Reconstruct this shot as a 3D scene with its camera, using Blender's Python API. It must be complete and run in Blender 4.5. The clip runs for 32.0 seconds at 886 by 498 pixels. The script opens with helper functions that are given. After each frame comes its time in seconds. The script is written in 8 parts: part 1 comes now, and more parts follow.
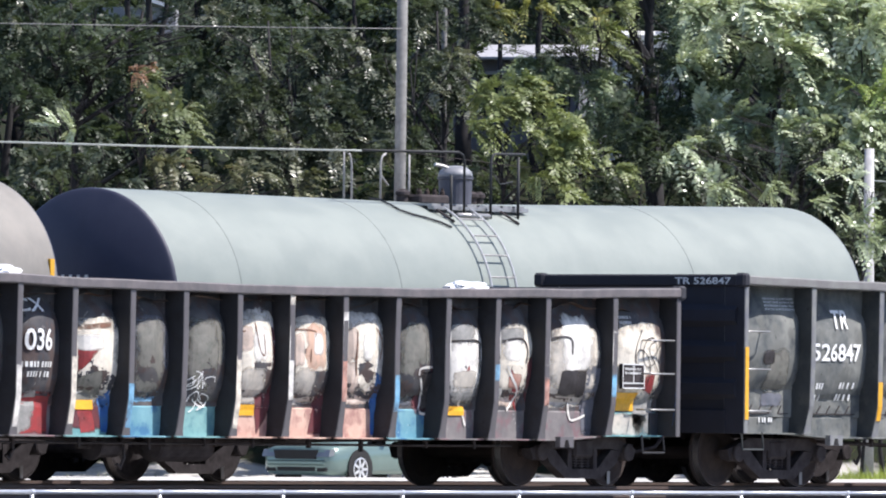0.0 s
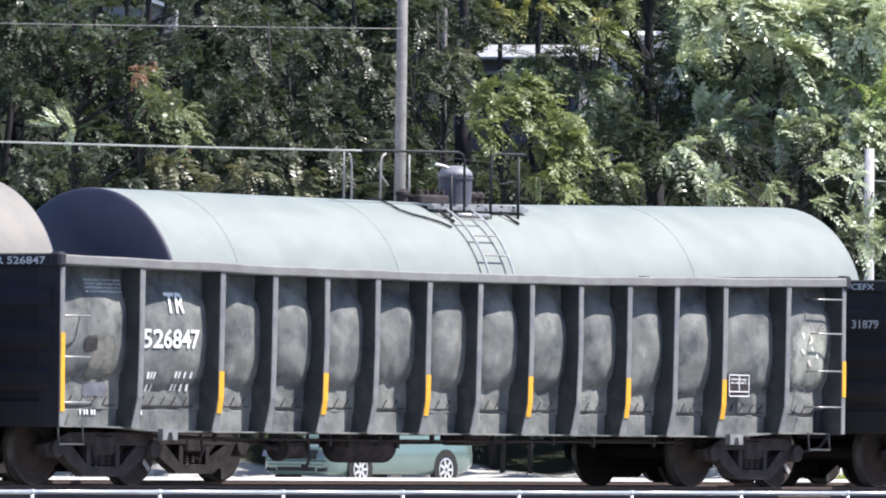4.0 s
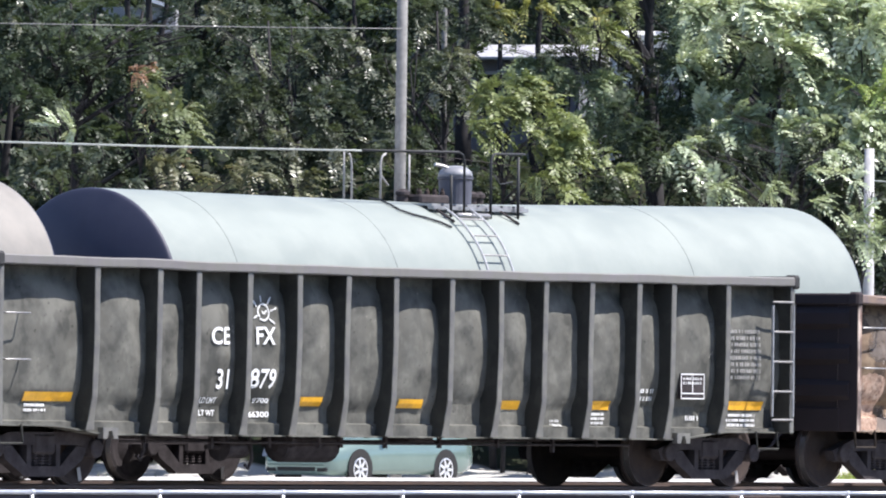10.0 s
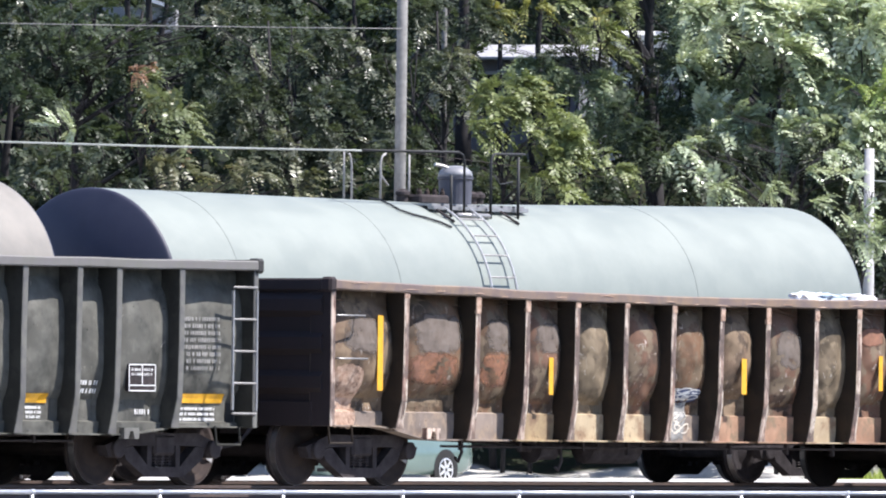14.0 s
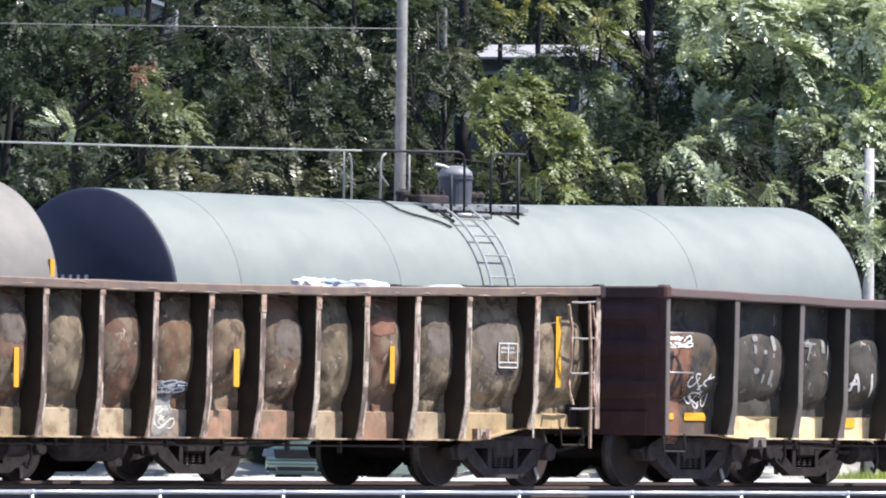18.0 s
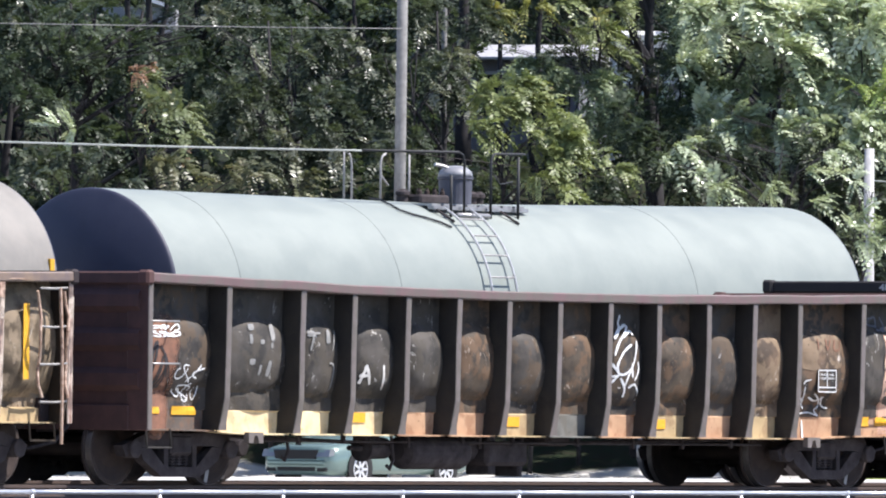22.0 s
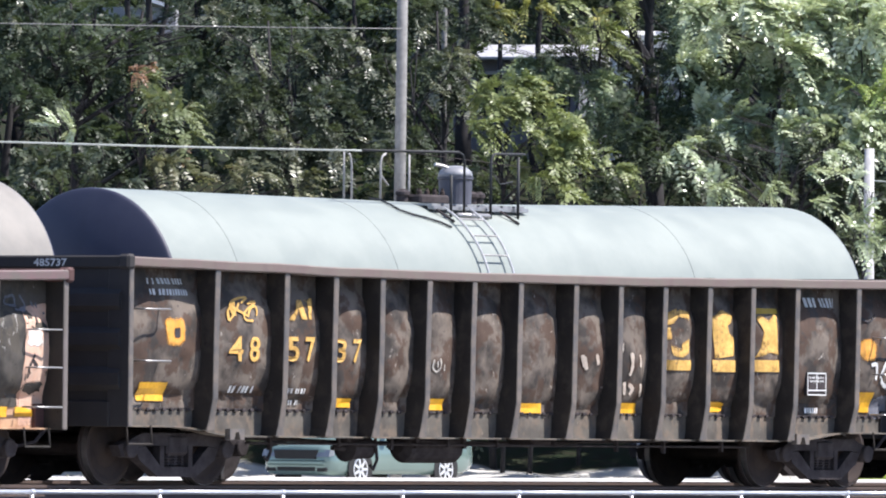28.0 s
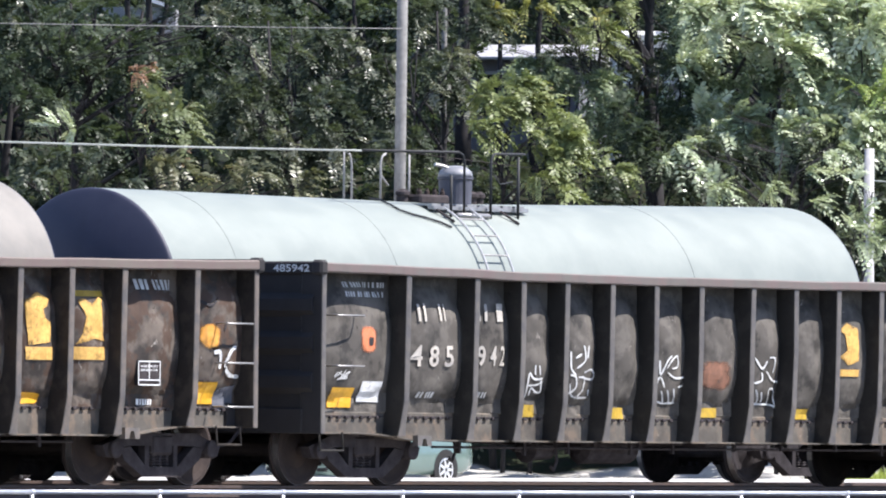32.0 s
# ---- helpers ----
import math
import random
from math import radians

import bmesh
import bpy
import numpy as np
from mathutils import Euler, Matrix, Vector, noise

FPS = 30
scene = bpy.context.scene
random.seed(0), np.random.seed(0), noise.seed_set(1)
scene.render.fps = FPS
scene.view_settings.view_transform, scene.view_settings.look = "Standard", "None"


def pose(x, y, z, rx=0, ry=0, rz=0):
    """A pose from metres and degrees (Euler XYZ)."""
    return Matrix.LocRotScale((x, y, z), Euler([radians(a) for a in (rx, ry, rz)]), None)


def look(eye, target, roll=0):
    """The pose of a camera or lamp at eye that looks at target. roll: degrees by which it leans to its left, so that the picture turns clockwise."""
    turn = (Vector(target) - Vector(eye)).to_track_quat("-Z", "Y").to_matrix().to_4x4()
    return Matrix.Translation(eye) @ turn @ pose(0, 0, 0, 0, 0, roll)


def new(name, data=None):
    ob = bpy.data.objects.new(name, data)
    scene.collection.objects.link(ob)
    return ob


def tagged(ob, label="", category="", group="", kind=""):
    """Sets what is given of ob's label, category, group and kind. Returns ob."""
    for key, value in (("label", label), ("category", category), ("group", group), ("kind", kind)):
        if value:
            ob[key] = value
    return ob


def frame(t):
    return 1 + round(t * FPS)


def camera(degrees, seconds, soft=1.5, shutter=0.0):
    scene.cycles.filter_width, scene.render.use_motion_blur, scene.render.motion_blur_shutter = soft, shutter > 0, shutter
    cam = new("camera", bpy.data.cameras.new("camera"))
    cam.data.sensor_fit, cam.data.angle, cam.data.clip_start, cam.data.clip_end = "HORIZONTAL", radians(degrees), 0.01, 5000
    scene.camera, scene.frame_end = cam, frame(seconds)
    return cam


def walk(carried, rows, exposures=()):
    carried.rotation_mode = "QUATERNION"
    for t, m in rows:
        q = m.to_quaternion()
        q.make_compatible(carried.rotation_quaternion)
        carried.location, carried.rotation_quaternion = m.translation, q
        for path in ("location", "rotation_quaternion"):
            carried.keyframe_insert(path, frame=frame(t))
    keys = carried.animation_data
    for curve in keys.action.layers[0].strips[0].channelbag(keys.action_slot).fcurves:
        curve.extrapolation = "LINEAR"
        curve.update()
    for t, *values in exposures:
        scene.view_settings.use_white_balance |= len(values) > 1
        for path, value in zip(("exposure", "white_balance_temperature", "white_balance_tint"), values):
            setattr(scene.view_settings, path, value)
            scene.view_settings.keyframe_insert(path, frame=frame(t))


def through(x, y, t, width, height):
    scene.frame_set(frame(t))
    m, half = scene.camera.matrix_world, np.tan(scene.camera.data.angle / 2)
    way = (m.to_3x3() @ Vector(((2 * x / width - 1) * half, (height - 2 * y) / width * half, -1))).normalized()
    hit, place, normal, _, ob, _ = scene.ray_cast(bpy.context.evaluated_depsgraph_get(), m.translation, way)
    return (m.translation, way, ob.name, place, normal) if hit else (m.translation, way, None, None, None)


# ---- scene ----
EYE = Vector((0.0, -77.892, 0.768))
YAW = 36.667
AHEAD = Vector((math.cos(radians(YAW)), math.sin(radians(YAW)), 0))
ACROSS = Vector((math.sin(radians(YAW)), -math.cos(radians(YAW)), 0))

cam = camera(4.842, 32.0, soft=2.0)
STAND = look(EYE, EYE + AHEAD * 130 + Vector((0, 0, 130 * math.tan(radians(0.9545)))), 0.6102)
walk(cam, [(0, STAND), (32.0, STAND)], exposures=[(t, 1.0 + e, 6550, 14) for t, e in ((0, -0.28), (3, -0.12), (6, 0.0), (13, 0.0), (17, -0.13), (19, -0.18), (23, -0.05), (28, 0.0), (32.0, 0.04))])

# ---- light: high sun from the train's tail end, on the viewer's side ----
TO_SUN = Vector((0.47, -0.83, 1.42)).normalized()
world = bpy.data.worlds.new("sky")
scene.world = world
world.use_nodes = True
wn = world.node_tree.nodes
sky = wn.new("ShaderNodeTexSky")
sky.sky_type, sky.sun_disc = "NISHITA", False
sky.air_density, sky.dust_density, sky.ozone_density = 0.6, 0.4, 2.0
sky.sun_elevation = math.asin(TO_SUN.z)
sky.sun_rotation = math.atan2(TO_SUN.x, TO_SUN.y)
wn["Background"].inputs["Strength"].default_value = 0.15
world.node_tree.links.new(sky.outputs[0], wn["Background"].inputs[0])
sun = new("sun", bpy.data.lights.new("sun", "SUN"))
sun.data.energy, sun.data.angle, sun.data.color = 5.0, radians(0.53), (1.0, 0.98, 0.96)
sun.matrix_world = look(TO_SUN * 60 + Vector((105, 0, 0)), (105, 0, 0))


# ---- materials ----
def node_mat(name):
    m = bpy.data.materials.new(name)
    m.use_nodes = True
    nt = m.node_tree
    return m, nt.nodes, nt.links, nt.nodes["Principled BSDF"]


def noise_tex(n, l, coord, scale, detail=4, rough=0.6, stretch=(1, 1, 1), distort=0.0):
    mp = n.new("ShaderNodeMapping")
    mp.inputs["Scale"].default_value = stretch
    l.new(coord, mp.inputs["Vector"])
    t = n.new("ShaderNodeTexNoise")
    t.inputs["Scale"].default_value, t.inputs["Detail"].default_value = scale, detail
    t.inputs["Roughness"].default_value, t.inputs["Distortion"].default_value = rough, distort
    l.new(mp.outputs[0], t.inputs["Vector"])
    return t.outputs["Fac"]


def ramp(n, l, fac, stops):
    r = n.new("ShaderNodeValToRGB")
    e = r.color_ramp.elements
    while len(e) < len(stops):
        e.new(0.5)
    for i, (pos, c) in enumerate(stops):
        e[i].position = pos
        e[i].color = (*c, 1) if len(c) == 3 else (c[0], c[0], c[0], 1)
    l.new(fac, r.inputs[0])
    return r.outputs["Color"]


def blend(n, l, fac, a, b, kind="MIX"):
    m = n.new("ShaderNodeMix")
    m.data_type, m.blend_type = "RGBA", kind
    for socket, v in ((m.inputs[0], fac), (m.inputs[6], a), (m.inputs[7], b)):
        if isinstance(v, (int, float)):
            socket.default_value = v
        elif isinstance(v, tuple):
            socket.default_value = (*v, 1)
        else:
            l.new(v, socket)
    return m.outputs[2]


def bumped(n, l, bsdf, height, strength, distance=0.01):
    b = n.new("ShaderNodeBump")
    b.inputs["Strength"].default_value, b.inputs["Distance"].default_value = strength, distance
    l.new(height, b.inputs["Height"])
    l.new(b.outputs[0], bsdf.inputs["Normal"])


def worn(name, base, second, rust, amount, rough=0.6, scale=3.0, streak=1.0, metal=0.0, coat=False):
    """Weathered paint: base mottled with second, vertical streaks and rust where the paint is gone (amount 0..1)."""
    m, n, l, bsdf = node_mat(name)
    co = n.new("ShaderNodeTexCoord").outputs["Object"]
    big = noise_tex(n, l, co, scale * 0.35, 5, 0.62)
    mid = noise_tex(n, l, co, scale * 1.6, 6, 0.68)
    run = noise_tex(n, l, co, scale * 2.2, 4, 0.6, (1.0, 1.0, 0.16))
    fine = noise_tex(n, l, co, scale * 14, 3, 0.6)
    c = blend(n, l, ramp(n, l, mid, [(0.38, (0,)), (0.62, (1,))]), base, second)
    dark = tuple(v * 0.55 for v in base)
    c = blend(n, l, ramp(n, l, run, [(0.52, (0,)), (0.8, (0.35 * streak,))]), c, dark)
    if amount > 0:
        lo = 0.78 - 0.5 * amount
        mask = blend(n, l, 0.45, big, mid)
        rc = blend(n, l, ramp(n, l, fine, [(0.3, (0,)), (0.7, (1,))]), rust, tuple(v * 0.5 for v in rust))
        c = blend(n, l, ramp(n, l, mask, [(lo, (0,)), (min(lo + 0.14, 1), (0.92,))]), c, rc)
    l.new(c, bsdf.inputs["Base Color"])
    bsdf.inputs["Metallic"].default_value = metal
    r = n.new("ShaderNodeMapRange")
    r.inputs[3].default_value, r.inputs[4].default_value = max(rough - 0.15, 0.1), min(rough + 0.2, 1)
    l.new(mid, r.inputs[0])
    l.new(r.outputs[0], bsdf.inputs["Roughness"])
    bumped(n, l, bsdf, mid, 0.25, 0.01)
    if coat:
        worn_rim(n, l, bsdf, co)
    return m


def worn_rim(n, l, bsdf, co):
    """A coat of paint that is flaked away towards its rim."""
    a = n.new("ShaderNodeAttribute")
    a.attribute_name = "cover"
    flake = noise_tex(n, l, co, 5.0, 5, 0.62)
    add = n.new("ShaderNodeMath")
    add.operation = "MULTIPLY_ADD"
    l.new(flake, add.inputs[0])
    add.inputs[1].default_value = 2.2
    l.new(a.outputs["Fac"], add.inputs[2])
    r = n.new("ShaderNodeMapRange")
    r.inputs[1].default_value, r.inputs[2].default_value = 1.05, 2.0
    l.new(add.outputs[0], r.inputs[0])
    l.new(r.outputs[0], bsdf.inputs["Alpha"])


def weathered(name, tones, pale=(0.45, 0.4, 0.34), scratch=0.0, rough=0.65, relief=0.016, patchy=0.5):
    """Old hopper paint: three tones in soft clouds, dirt runs, dark specks and pale scratches."""
    m, n, l, bsdf = node_mat(name)
    co = n.new("ShaderNodeTexCoord").outputs["Object"]
    cloud = noise_tex(n, l, co, 2.0, 4, 0.58, (1, 1, 1), 0.0)
    blot = noise_tex(n, l, co, 4.6, 4, 0.58, (1, 1, 0.9), 0.0)
    dents = noise_tex(n, l, co, 3.2, 2, 0.5)
    run = noise_tex(n, l, co, 9.0, 4, 0.6, (1, 1, 0.13))
    speck = noise_tex(n, l, co, 17.0, 3, 0.55)
    c = blend(n, l, ramp(n, l, cloud, [(0.49 - 0.13 * (1.5 - patchy), (0,)), (0.49 + 0.12 * (1.5 - patchy), (1,))]), tones[0], tones[1])
    c = blend(n, l, ramp(n, l, blot, [(0.49, (0,)), (0.68 - 0.12 * patchy, (0.9,))]), c, tones[2])
    c = blend(n, l, ramp(n, l, run, [(0.58, (0,)), (0.78, (0.28,))]), c, tuple(v * 0.6 for v in tones[0]))
    c = blend(n, l, ramp(n, l, speck, [(0.69, (0,)), (0.73, (0.8,))]), c, tuple(v * 0.3 for v in tones[0]))
    if scratch:
        scr = noise_tex(n, l, co, 8.0, 5, 0.7, (1, 1, 0.5), 1.5)
        c = blend(n, l, ramp(n, l, scr, [(0.70 - 0.1 * scratch, (0,)), (0.745 - 0.1 * scratch, (0.85,))]), c, pale)
    l.new(c, bsdf.inputs["Base Color"])
    r = n.new("ShaderNodeMapRange")
    r.inputs[3].default_value, r.inputs[4].default_value = rough - 0.15, rough + 0.2
    l.new(blot, r.inputs[0])
    l.new(r.outputs[0], bsdf.inputs["Roughness"])
    bsdf.inputs["Specular IOR Level"].default_value = 0.22
    bumped(n, l, bsdf, dents, 0.6, relief * 1.6)
    return m


def scraped(name, base, bare):
    """Dark old paint scraped through to pale metal in long upright streaks."""
    m, n, l, bsdf = node_mat(name)
    co = n.new("ShaderNodeTexCoord").outputs["Object"]
    streak = noise_tex(n, l, co, 15.0, 5, 0.66, (1, 1, 0.09))
    cloud = noise_tex(n, l, co, 2.6, 4, 0.6)
    mottle = noise_tex(n, l, co, 11.0, 4, 0.6)
    c = blend(n, l, ramp(n, l, mottle, [(0.36, (0,)), (0.66, (1,))]), tuple(0.55 * v for v in base), base)
    c = blend(n, l, ramp(n, l, cloud, [(0.46, (0,)), (0.7, (0.7,))]), c, tuple(v * f for v, f in zip(base, (1.7, 1.1, 0.9))))
    shown = blend(n, l, 0.4, streak, cloud)
    c = blend(n, l, ramp(n, l, shown, [(0.485, (0,)), (0.59, (0.85,))]), c, bare)
    l.new(c, bsdf.inputs["Base Color"])
    bsdf.inputs["Roughness"].default_value = 0.6
    bumped(n, l, bsdf, mottle, 0.3, 0.01)
    return m


def plain(name, colour, rough=0.6, metal=0.0, vary=0.25, scale=8.0, bump=0.15, shine=0.5):
    m, n, l, bsdf = node_mat(name)
    co = n.new("ShaderNodeTexCoord").outputs["Object"]
    a = noise_tex(n, l, co, scale, 5, 0.65)
    b = noise_tex(n, l, co, scale * 6, 3, 0.6)
    c = blend(n, l, ramp(n, l, a, [(0.3, (0,)), (0.7, (1,))]), tuple(v * (1 - vary) for v in colour), tuple(min(v * (1 + vary), 1) for v in colour))
    l.new(c, bsdf.inputs["Base Color"])
    bsdf.inputs["Roughness"].default_value, bsdf.inputs["Metallic"].default_value = rough, metal
    bsdf.inputs["Specular IOR Level"].default_value = shine
    if bump:
        bumped(n, l, bsdf, b, bump, 0.01)
    return m


def leaf_mat(name, stops, gloss=0.38, through=0.28, shine=0.5):
    """Leaves that vary one by one and from bough to bough."""
    m, n, l, bsdf = node_mat(name)
    g = n.new("ShaderNodeNewGeometry")
    bough = noise_tex(n, l, g.outputs["Position"], 1.3, 2, 0.5)
    tone = blend(n, l, 0.55, g.outputs["Random Per Island"], ramp(n, l, bough, [(0.35, (0,)), (0.65, (1,))]))
    c = ramp(n, l, tone, stops)
    l.new(c, bsdf.inputs["Base Color"])
    bsdf.inputs["Roughness"].default_value = gloss
    bsdf.inputs["Specular IOR Level"].default_value = shine
    t = n.new("ShaderNodeBsdfTranslucent")
    l.new(blend(n, l, 1.0, c, (0.95, 1.0, 0.6), "MULTIPLY"), t.inputs["Color"])
    mix = n.new("ShaderNodeMixShader")
    mix.inputs[0].default_value = through
    l.new(bsdf.outputs[0], mix.inputs[1])
    l.new(t.outputs[0], mix.inputs[2])
    l.new(mix.outputs[0], n["Material Output"].inputs["Surface"])
    return m


RUST = (0.17, 0.075, 0.035)
M = {
    "black_iron": plain("black_iron", (0.05, 0.043, 0.044), 0.9, 0, 0.4, 6, 0.3, 0.1),
    "wheel_steel": worn("wheel_steel", (0.046, 0.037, 0.035), (0.062, 0.048, 0.042), (0.085, 0.053, 0.038), 0.2, 0.85),
    "truck_shade": plain("truck_shade", (0.035, 0.031, 0.032), 0.9, 0, 0.4, 6, 0.3, 0.05),
    "tread": plain("tread", (0.24, 0.22, 0.21), 0.45, 0.8, 0.15),
    "bare_iron": plain("bare_iron", (0.35, 0.34, 0.33), 0.45, 0.7),
    "rail": worn("rail", (0.05, 0.035, 0.03), (0.07, 0.045, 0.035), RUST, 0.3, 0.7),
    "tie": plain("tie", (0.07, 0.055, 0.045), 0.9, 0, 0.4),
    "yellow": plain("yellow", (0.70, 0.36, 0.025), 0.45, 0, 0.12, 20),
    "white_paint": plain("white_paint", (0.78, 0.78, 0.76), 0.6, 0, 0.1, 30),
    "worn_white": worn("worn_white", (0.7, 0.7, 0.68), (0.6, 0.6, 0.58), (0.12, 0.11, 0.1), 0.45, 0.7, 14),
    "worn_gold": worn("worn_gold", (0.7, 0.42, 0.11), (0.54, 0.31, 0.08), (0.07, 0.058, 0.048), 0.46, 0.7, 13, coat=True),
    "galvanised": plain("galvanised", (0.62, 0.63, 0.66), 0.35, 0.6, 0.1, 12),
    "slat_fabric": plain("slat_fabric", (0.05, 0.042, 0.05), 0.8),
    "tank_grey": worn("tank_grey", (0.195, 0.219, 0.197), (0.219, 0.244, 0.219), (0.12, 0.12, 0.115), 0.08, 0.5, 1.2, 0.12),
    # dark head paint, with the navy tint of its shade put into the colour
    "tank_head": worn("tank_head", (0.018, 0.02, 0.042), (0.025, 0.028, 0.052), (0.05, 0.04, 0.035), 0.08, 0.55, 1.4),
    "tank_beige": worn("tank_beige", (0.185, 0.172, 0.15), (0.22, 0.203, 0.176), (0.12, 0.1, 0.08), 0.12, 0.55, 1.4),
    "pipe_and_glint": plain("pipe_and_glint", (0.3, 0.29, 0.28), 0.7),
    "pole_wood": plain("pole_wood", (0.19, 0.185, 0.175), 0.85, 0, 0.25, 6),
    "pole_white": plain("pole_white", (0.36, 0.355, 0.35), 0.8, 0, 0.2, 5),
    "wire": plain("wire", (0.34, 0.36, 0.33), 0.5),
    "bark": plain("bark", (0.02, 0.018, 0.019), 0.9, 0, 0.4, 10, 0.6),
    "spray_cream": worn("spray_cream", (0.8, 0.73, 0.61), (0.66, 0.6, 0.5), (0.3, 0.26, 0.23), 0.1, 0.6, 5, coat=True),
    "spray_white": worn("spray_white", (0.78, 0.75, 0.69), (0.62, 0.59, 0.54), (0.3, 0.27, 0.25), 0.1, 0.6, 5, coat=True),
    "spray_mist": worn("spray_mist", (0.36, 0.37, 0.32), (0.27, 0.28, 0.24), (0.14, 0.14, 0.12), 0.25, 0.6, 6, coat=True),
    "spray_ash": worn("spray_ash", (0.52, 0.47, 0.4), (0.4, 0.375, 0.335), (0.2, 0.18, 0.165), 0.14, 0.6, 4, coat=True),
    "spray_blush": worn("spray_blush", (0.68, 0.53, 0.43), (0.56, 0.46, 0.39), (0.25, 0.2, 0.18), 0.12, 0.6, 4, coat=True),
    "spray_pink": worn("spray_pink", (0.5, 0.24, 0.18), (0.42, 0.27, 0.22), (0.12, 0.1, 0.095), 0.18, 0.6, 5, coat=True),
    "spray_coral": worn("spray_coral", (0.62, 0.38, 0.27), (0.54, 0.38, 0.29), (0.14, 0.12, 0.11), 0.1, 0.6, 5, coat=True),
    "spray_red": worn("spray_red", (0.32, 0.035, 0.035), (0.22, 0.04, 0.04), (0.06, 0.05, 0.05), 0.25, 0.6, 5, coat=True),
    "spray_maroon": worn("spray_maroon", (0.14, 0.03, 0.035), (0.1, 0.035, 0.04), (0.06, 0.05, 0.05), 0.25, 0.6, 5, coat=True),
    "spray_blue": worn("spray_blue", (0.03, 0.12, 0.38), (0.05, 0.14, 0.3), (0.06, 0.06, 0.07), 0.2, 0.6, 5, coat=True),
    "spray_sky": worn("spray_sky", (0.16, 0.42, 0.62), (0.2, 0.36, 0.5), (0.08, 0.09, 0.1), 0.2, 0.6, 5, coat=True),
    "spray_olive": worn("spray_olive", (0.13, 0.13, 0.11), (0.19, 0.18, 0.155), (0.06, 0.055, 0.05), 0.2, 0.6, 5, coat=True),
    "spray_grey": worn("spray_grey", (0.3, 0.29, 0.27), (0.2, 0.2, 0.19), (0.08, 0.075, 0.07), 0.25, 0.6, 5, coat=True),
    "spray_slate": worn("spray_slate", (0.1, 0.11, 0.13), (0.14, 0.14, 0.16), (0.05, 0.05, 0.05), 0.2, 0.6, 5, coat=True),
    "spray_brown": worn("spray_brown", (0.2, 0.09, 0.05), (0.15, 0.08, 0.05), (0.05, 0.04, 0.04), 0.2, 0.6, 5, coat=True),
    "spray_black": worn("spray_black", (0.025, 0.02, 0.02), (0.035, 0.03, 0.03), (0.06, 0.05, 0.045), 0.1, 0.6, 5, coat=True),
    "spray_navy": worn("spray_navy", (0.05, 0.07, 0.16), (0.09, 0.11, 0.2), (0.1, 0.06, 0.04), 0.25, 0.6, 5, coat=True),
    "rust_red": worn("rust_red", (0.24, 0.11, 0.065), (0.17, 0.085, 0.055), (0.09, 0.05, 0.04), 0.15, 0.8, 6, coat=True),
    "rust_orange": worn("rust_orange", (0.32, 0.145, 0.075), (0.23, 0.11, 0.06), (0.12, 0.08, 0.06), 0.12, 0.8, 6, coat=True),
    "faded_grey": worn("faded_grey", (0.145, 0.118, 0.098), (0.11, 0.085, 0.068), (0.12, 0.08, 0.06), 0.2, 0.8, 4, coat=True),
    "pale_scuff": worn("pale_scuff", (0.6, 0.52, 0.43), (0.42, 0.33, 0.26), (0.16, 0.1, 0.07), 0.35, 0.7, 9, coat=True),
    "seam": plain("seam", (0.168, 0.187, 0.176), 0.7),
    "bare_scrape": worn("bare_scrape", (0.5, 0.36, 0.27), (0.3, 0.18, 0.12), (0.1, 0.06, 0.05), 0.5, 0.6, 8),
    "gold_orange": worn("gold_orange", (0.75, 0.32, 0.04), (0.6, 0.3, 0.06), (0.12, 0.09, 0.07), 0.25, 0.6, 9, coat=True),
    "coral_orange": worn("coral_orange", (0.65, 0.17, 0.06), (0.5, 0.2, 0.1), (0.12, 0.09, 0.07), 0.2, 0.6, 9, coat=True),
    "dull_yellow": worn("dull_yellow", (0.45, 0.29, 0.02), (0.33, 0.22, 0.03), (0.12, 0.1, 0.06), 0.25, 0.6, 9, coat=True),
    "car_green": plain("car_green", (0.140, 0.200, 0.182), 0.2, 0.3, 0.05, 2, 0),
    "glass": plain("glass", (0.02, 0.025, 0.03), 0.06, 0.0, 0.05, 2, 0),
    "rubber": plain("rubber", (0.01, 0.01, 0.01), 0.85),
    "alloy": plain("alloy", (0.7, 0.7, 0.7), 0.3, 0.6, 0.05),
    "lamp_glass": plain("lamp_glass", (0.22, 0.24, 0.26), 0.1, 0.5, 0.05),
    "house_wall": plain("house_wall", (0.16, 0.16, 0.18), 0.8, 0, 0.2, 4),
    "house_roof": plain("house_roof", (0.36, 0.36, 0.38), 0.6, 0, 0.1, 3),
    "plastic_white": plain("plastic_white", (0.8, 0.8, 0.8), 0.4, 0, 0.08, 4),
    "plastic_blue": plain("plastic_blue", (0.35, 0.42, 0.5), 0.4, 0, 0.3, 9),
    "scrap": worn("scrap", (0.12, 0.08, 0.06), (0.2, 0.15, 0.12), RUST, 0.6, 0.8, 6),
    "grass": leaf_mat("grass", [(0, (0.16, 0.22, 0.03)), (0.7, (0.3, 0.36, 0.06)), (1, (0.42, 0.42, 0.15))], 0.6),
    "weed": leaf_mat("weed", [(0, (0.2, 0.2, 0.12)), (1, (0.45, 0.43, 0.33))], 0.6),
    "leaf_red": leaf_mat("leaf_red", [(0, (0.10, 0.11, 0.06)), (0.6, (0.155, 0.16, 0.085)), (1, (0.24, 0.195, 0.125))]),
    "leaf_olive": leaf_mat("leaf_olive", [(0, (0.09, 0.115, 0.055)), (0.6, (0.18, 0.21, 0.10)), (0.92, (0.26, 0.28, 0.15)), (1, (0.34, 0.16, 0.09))]),
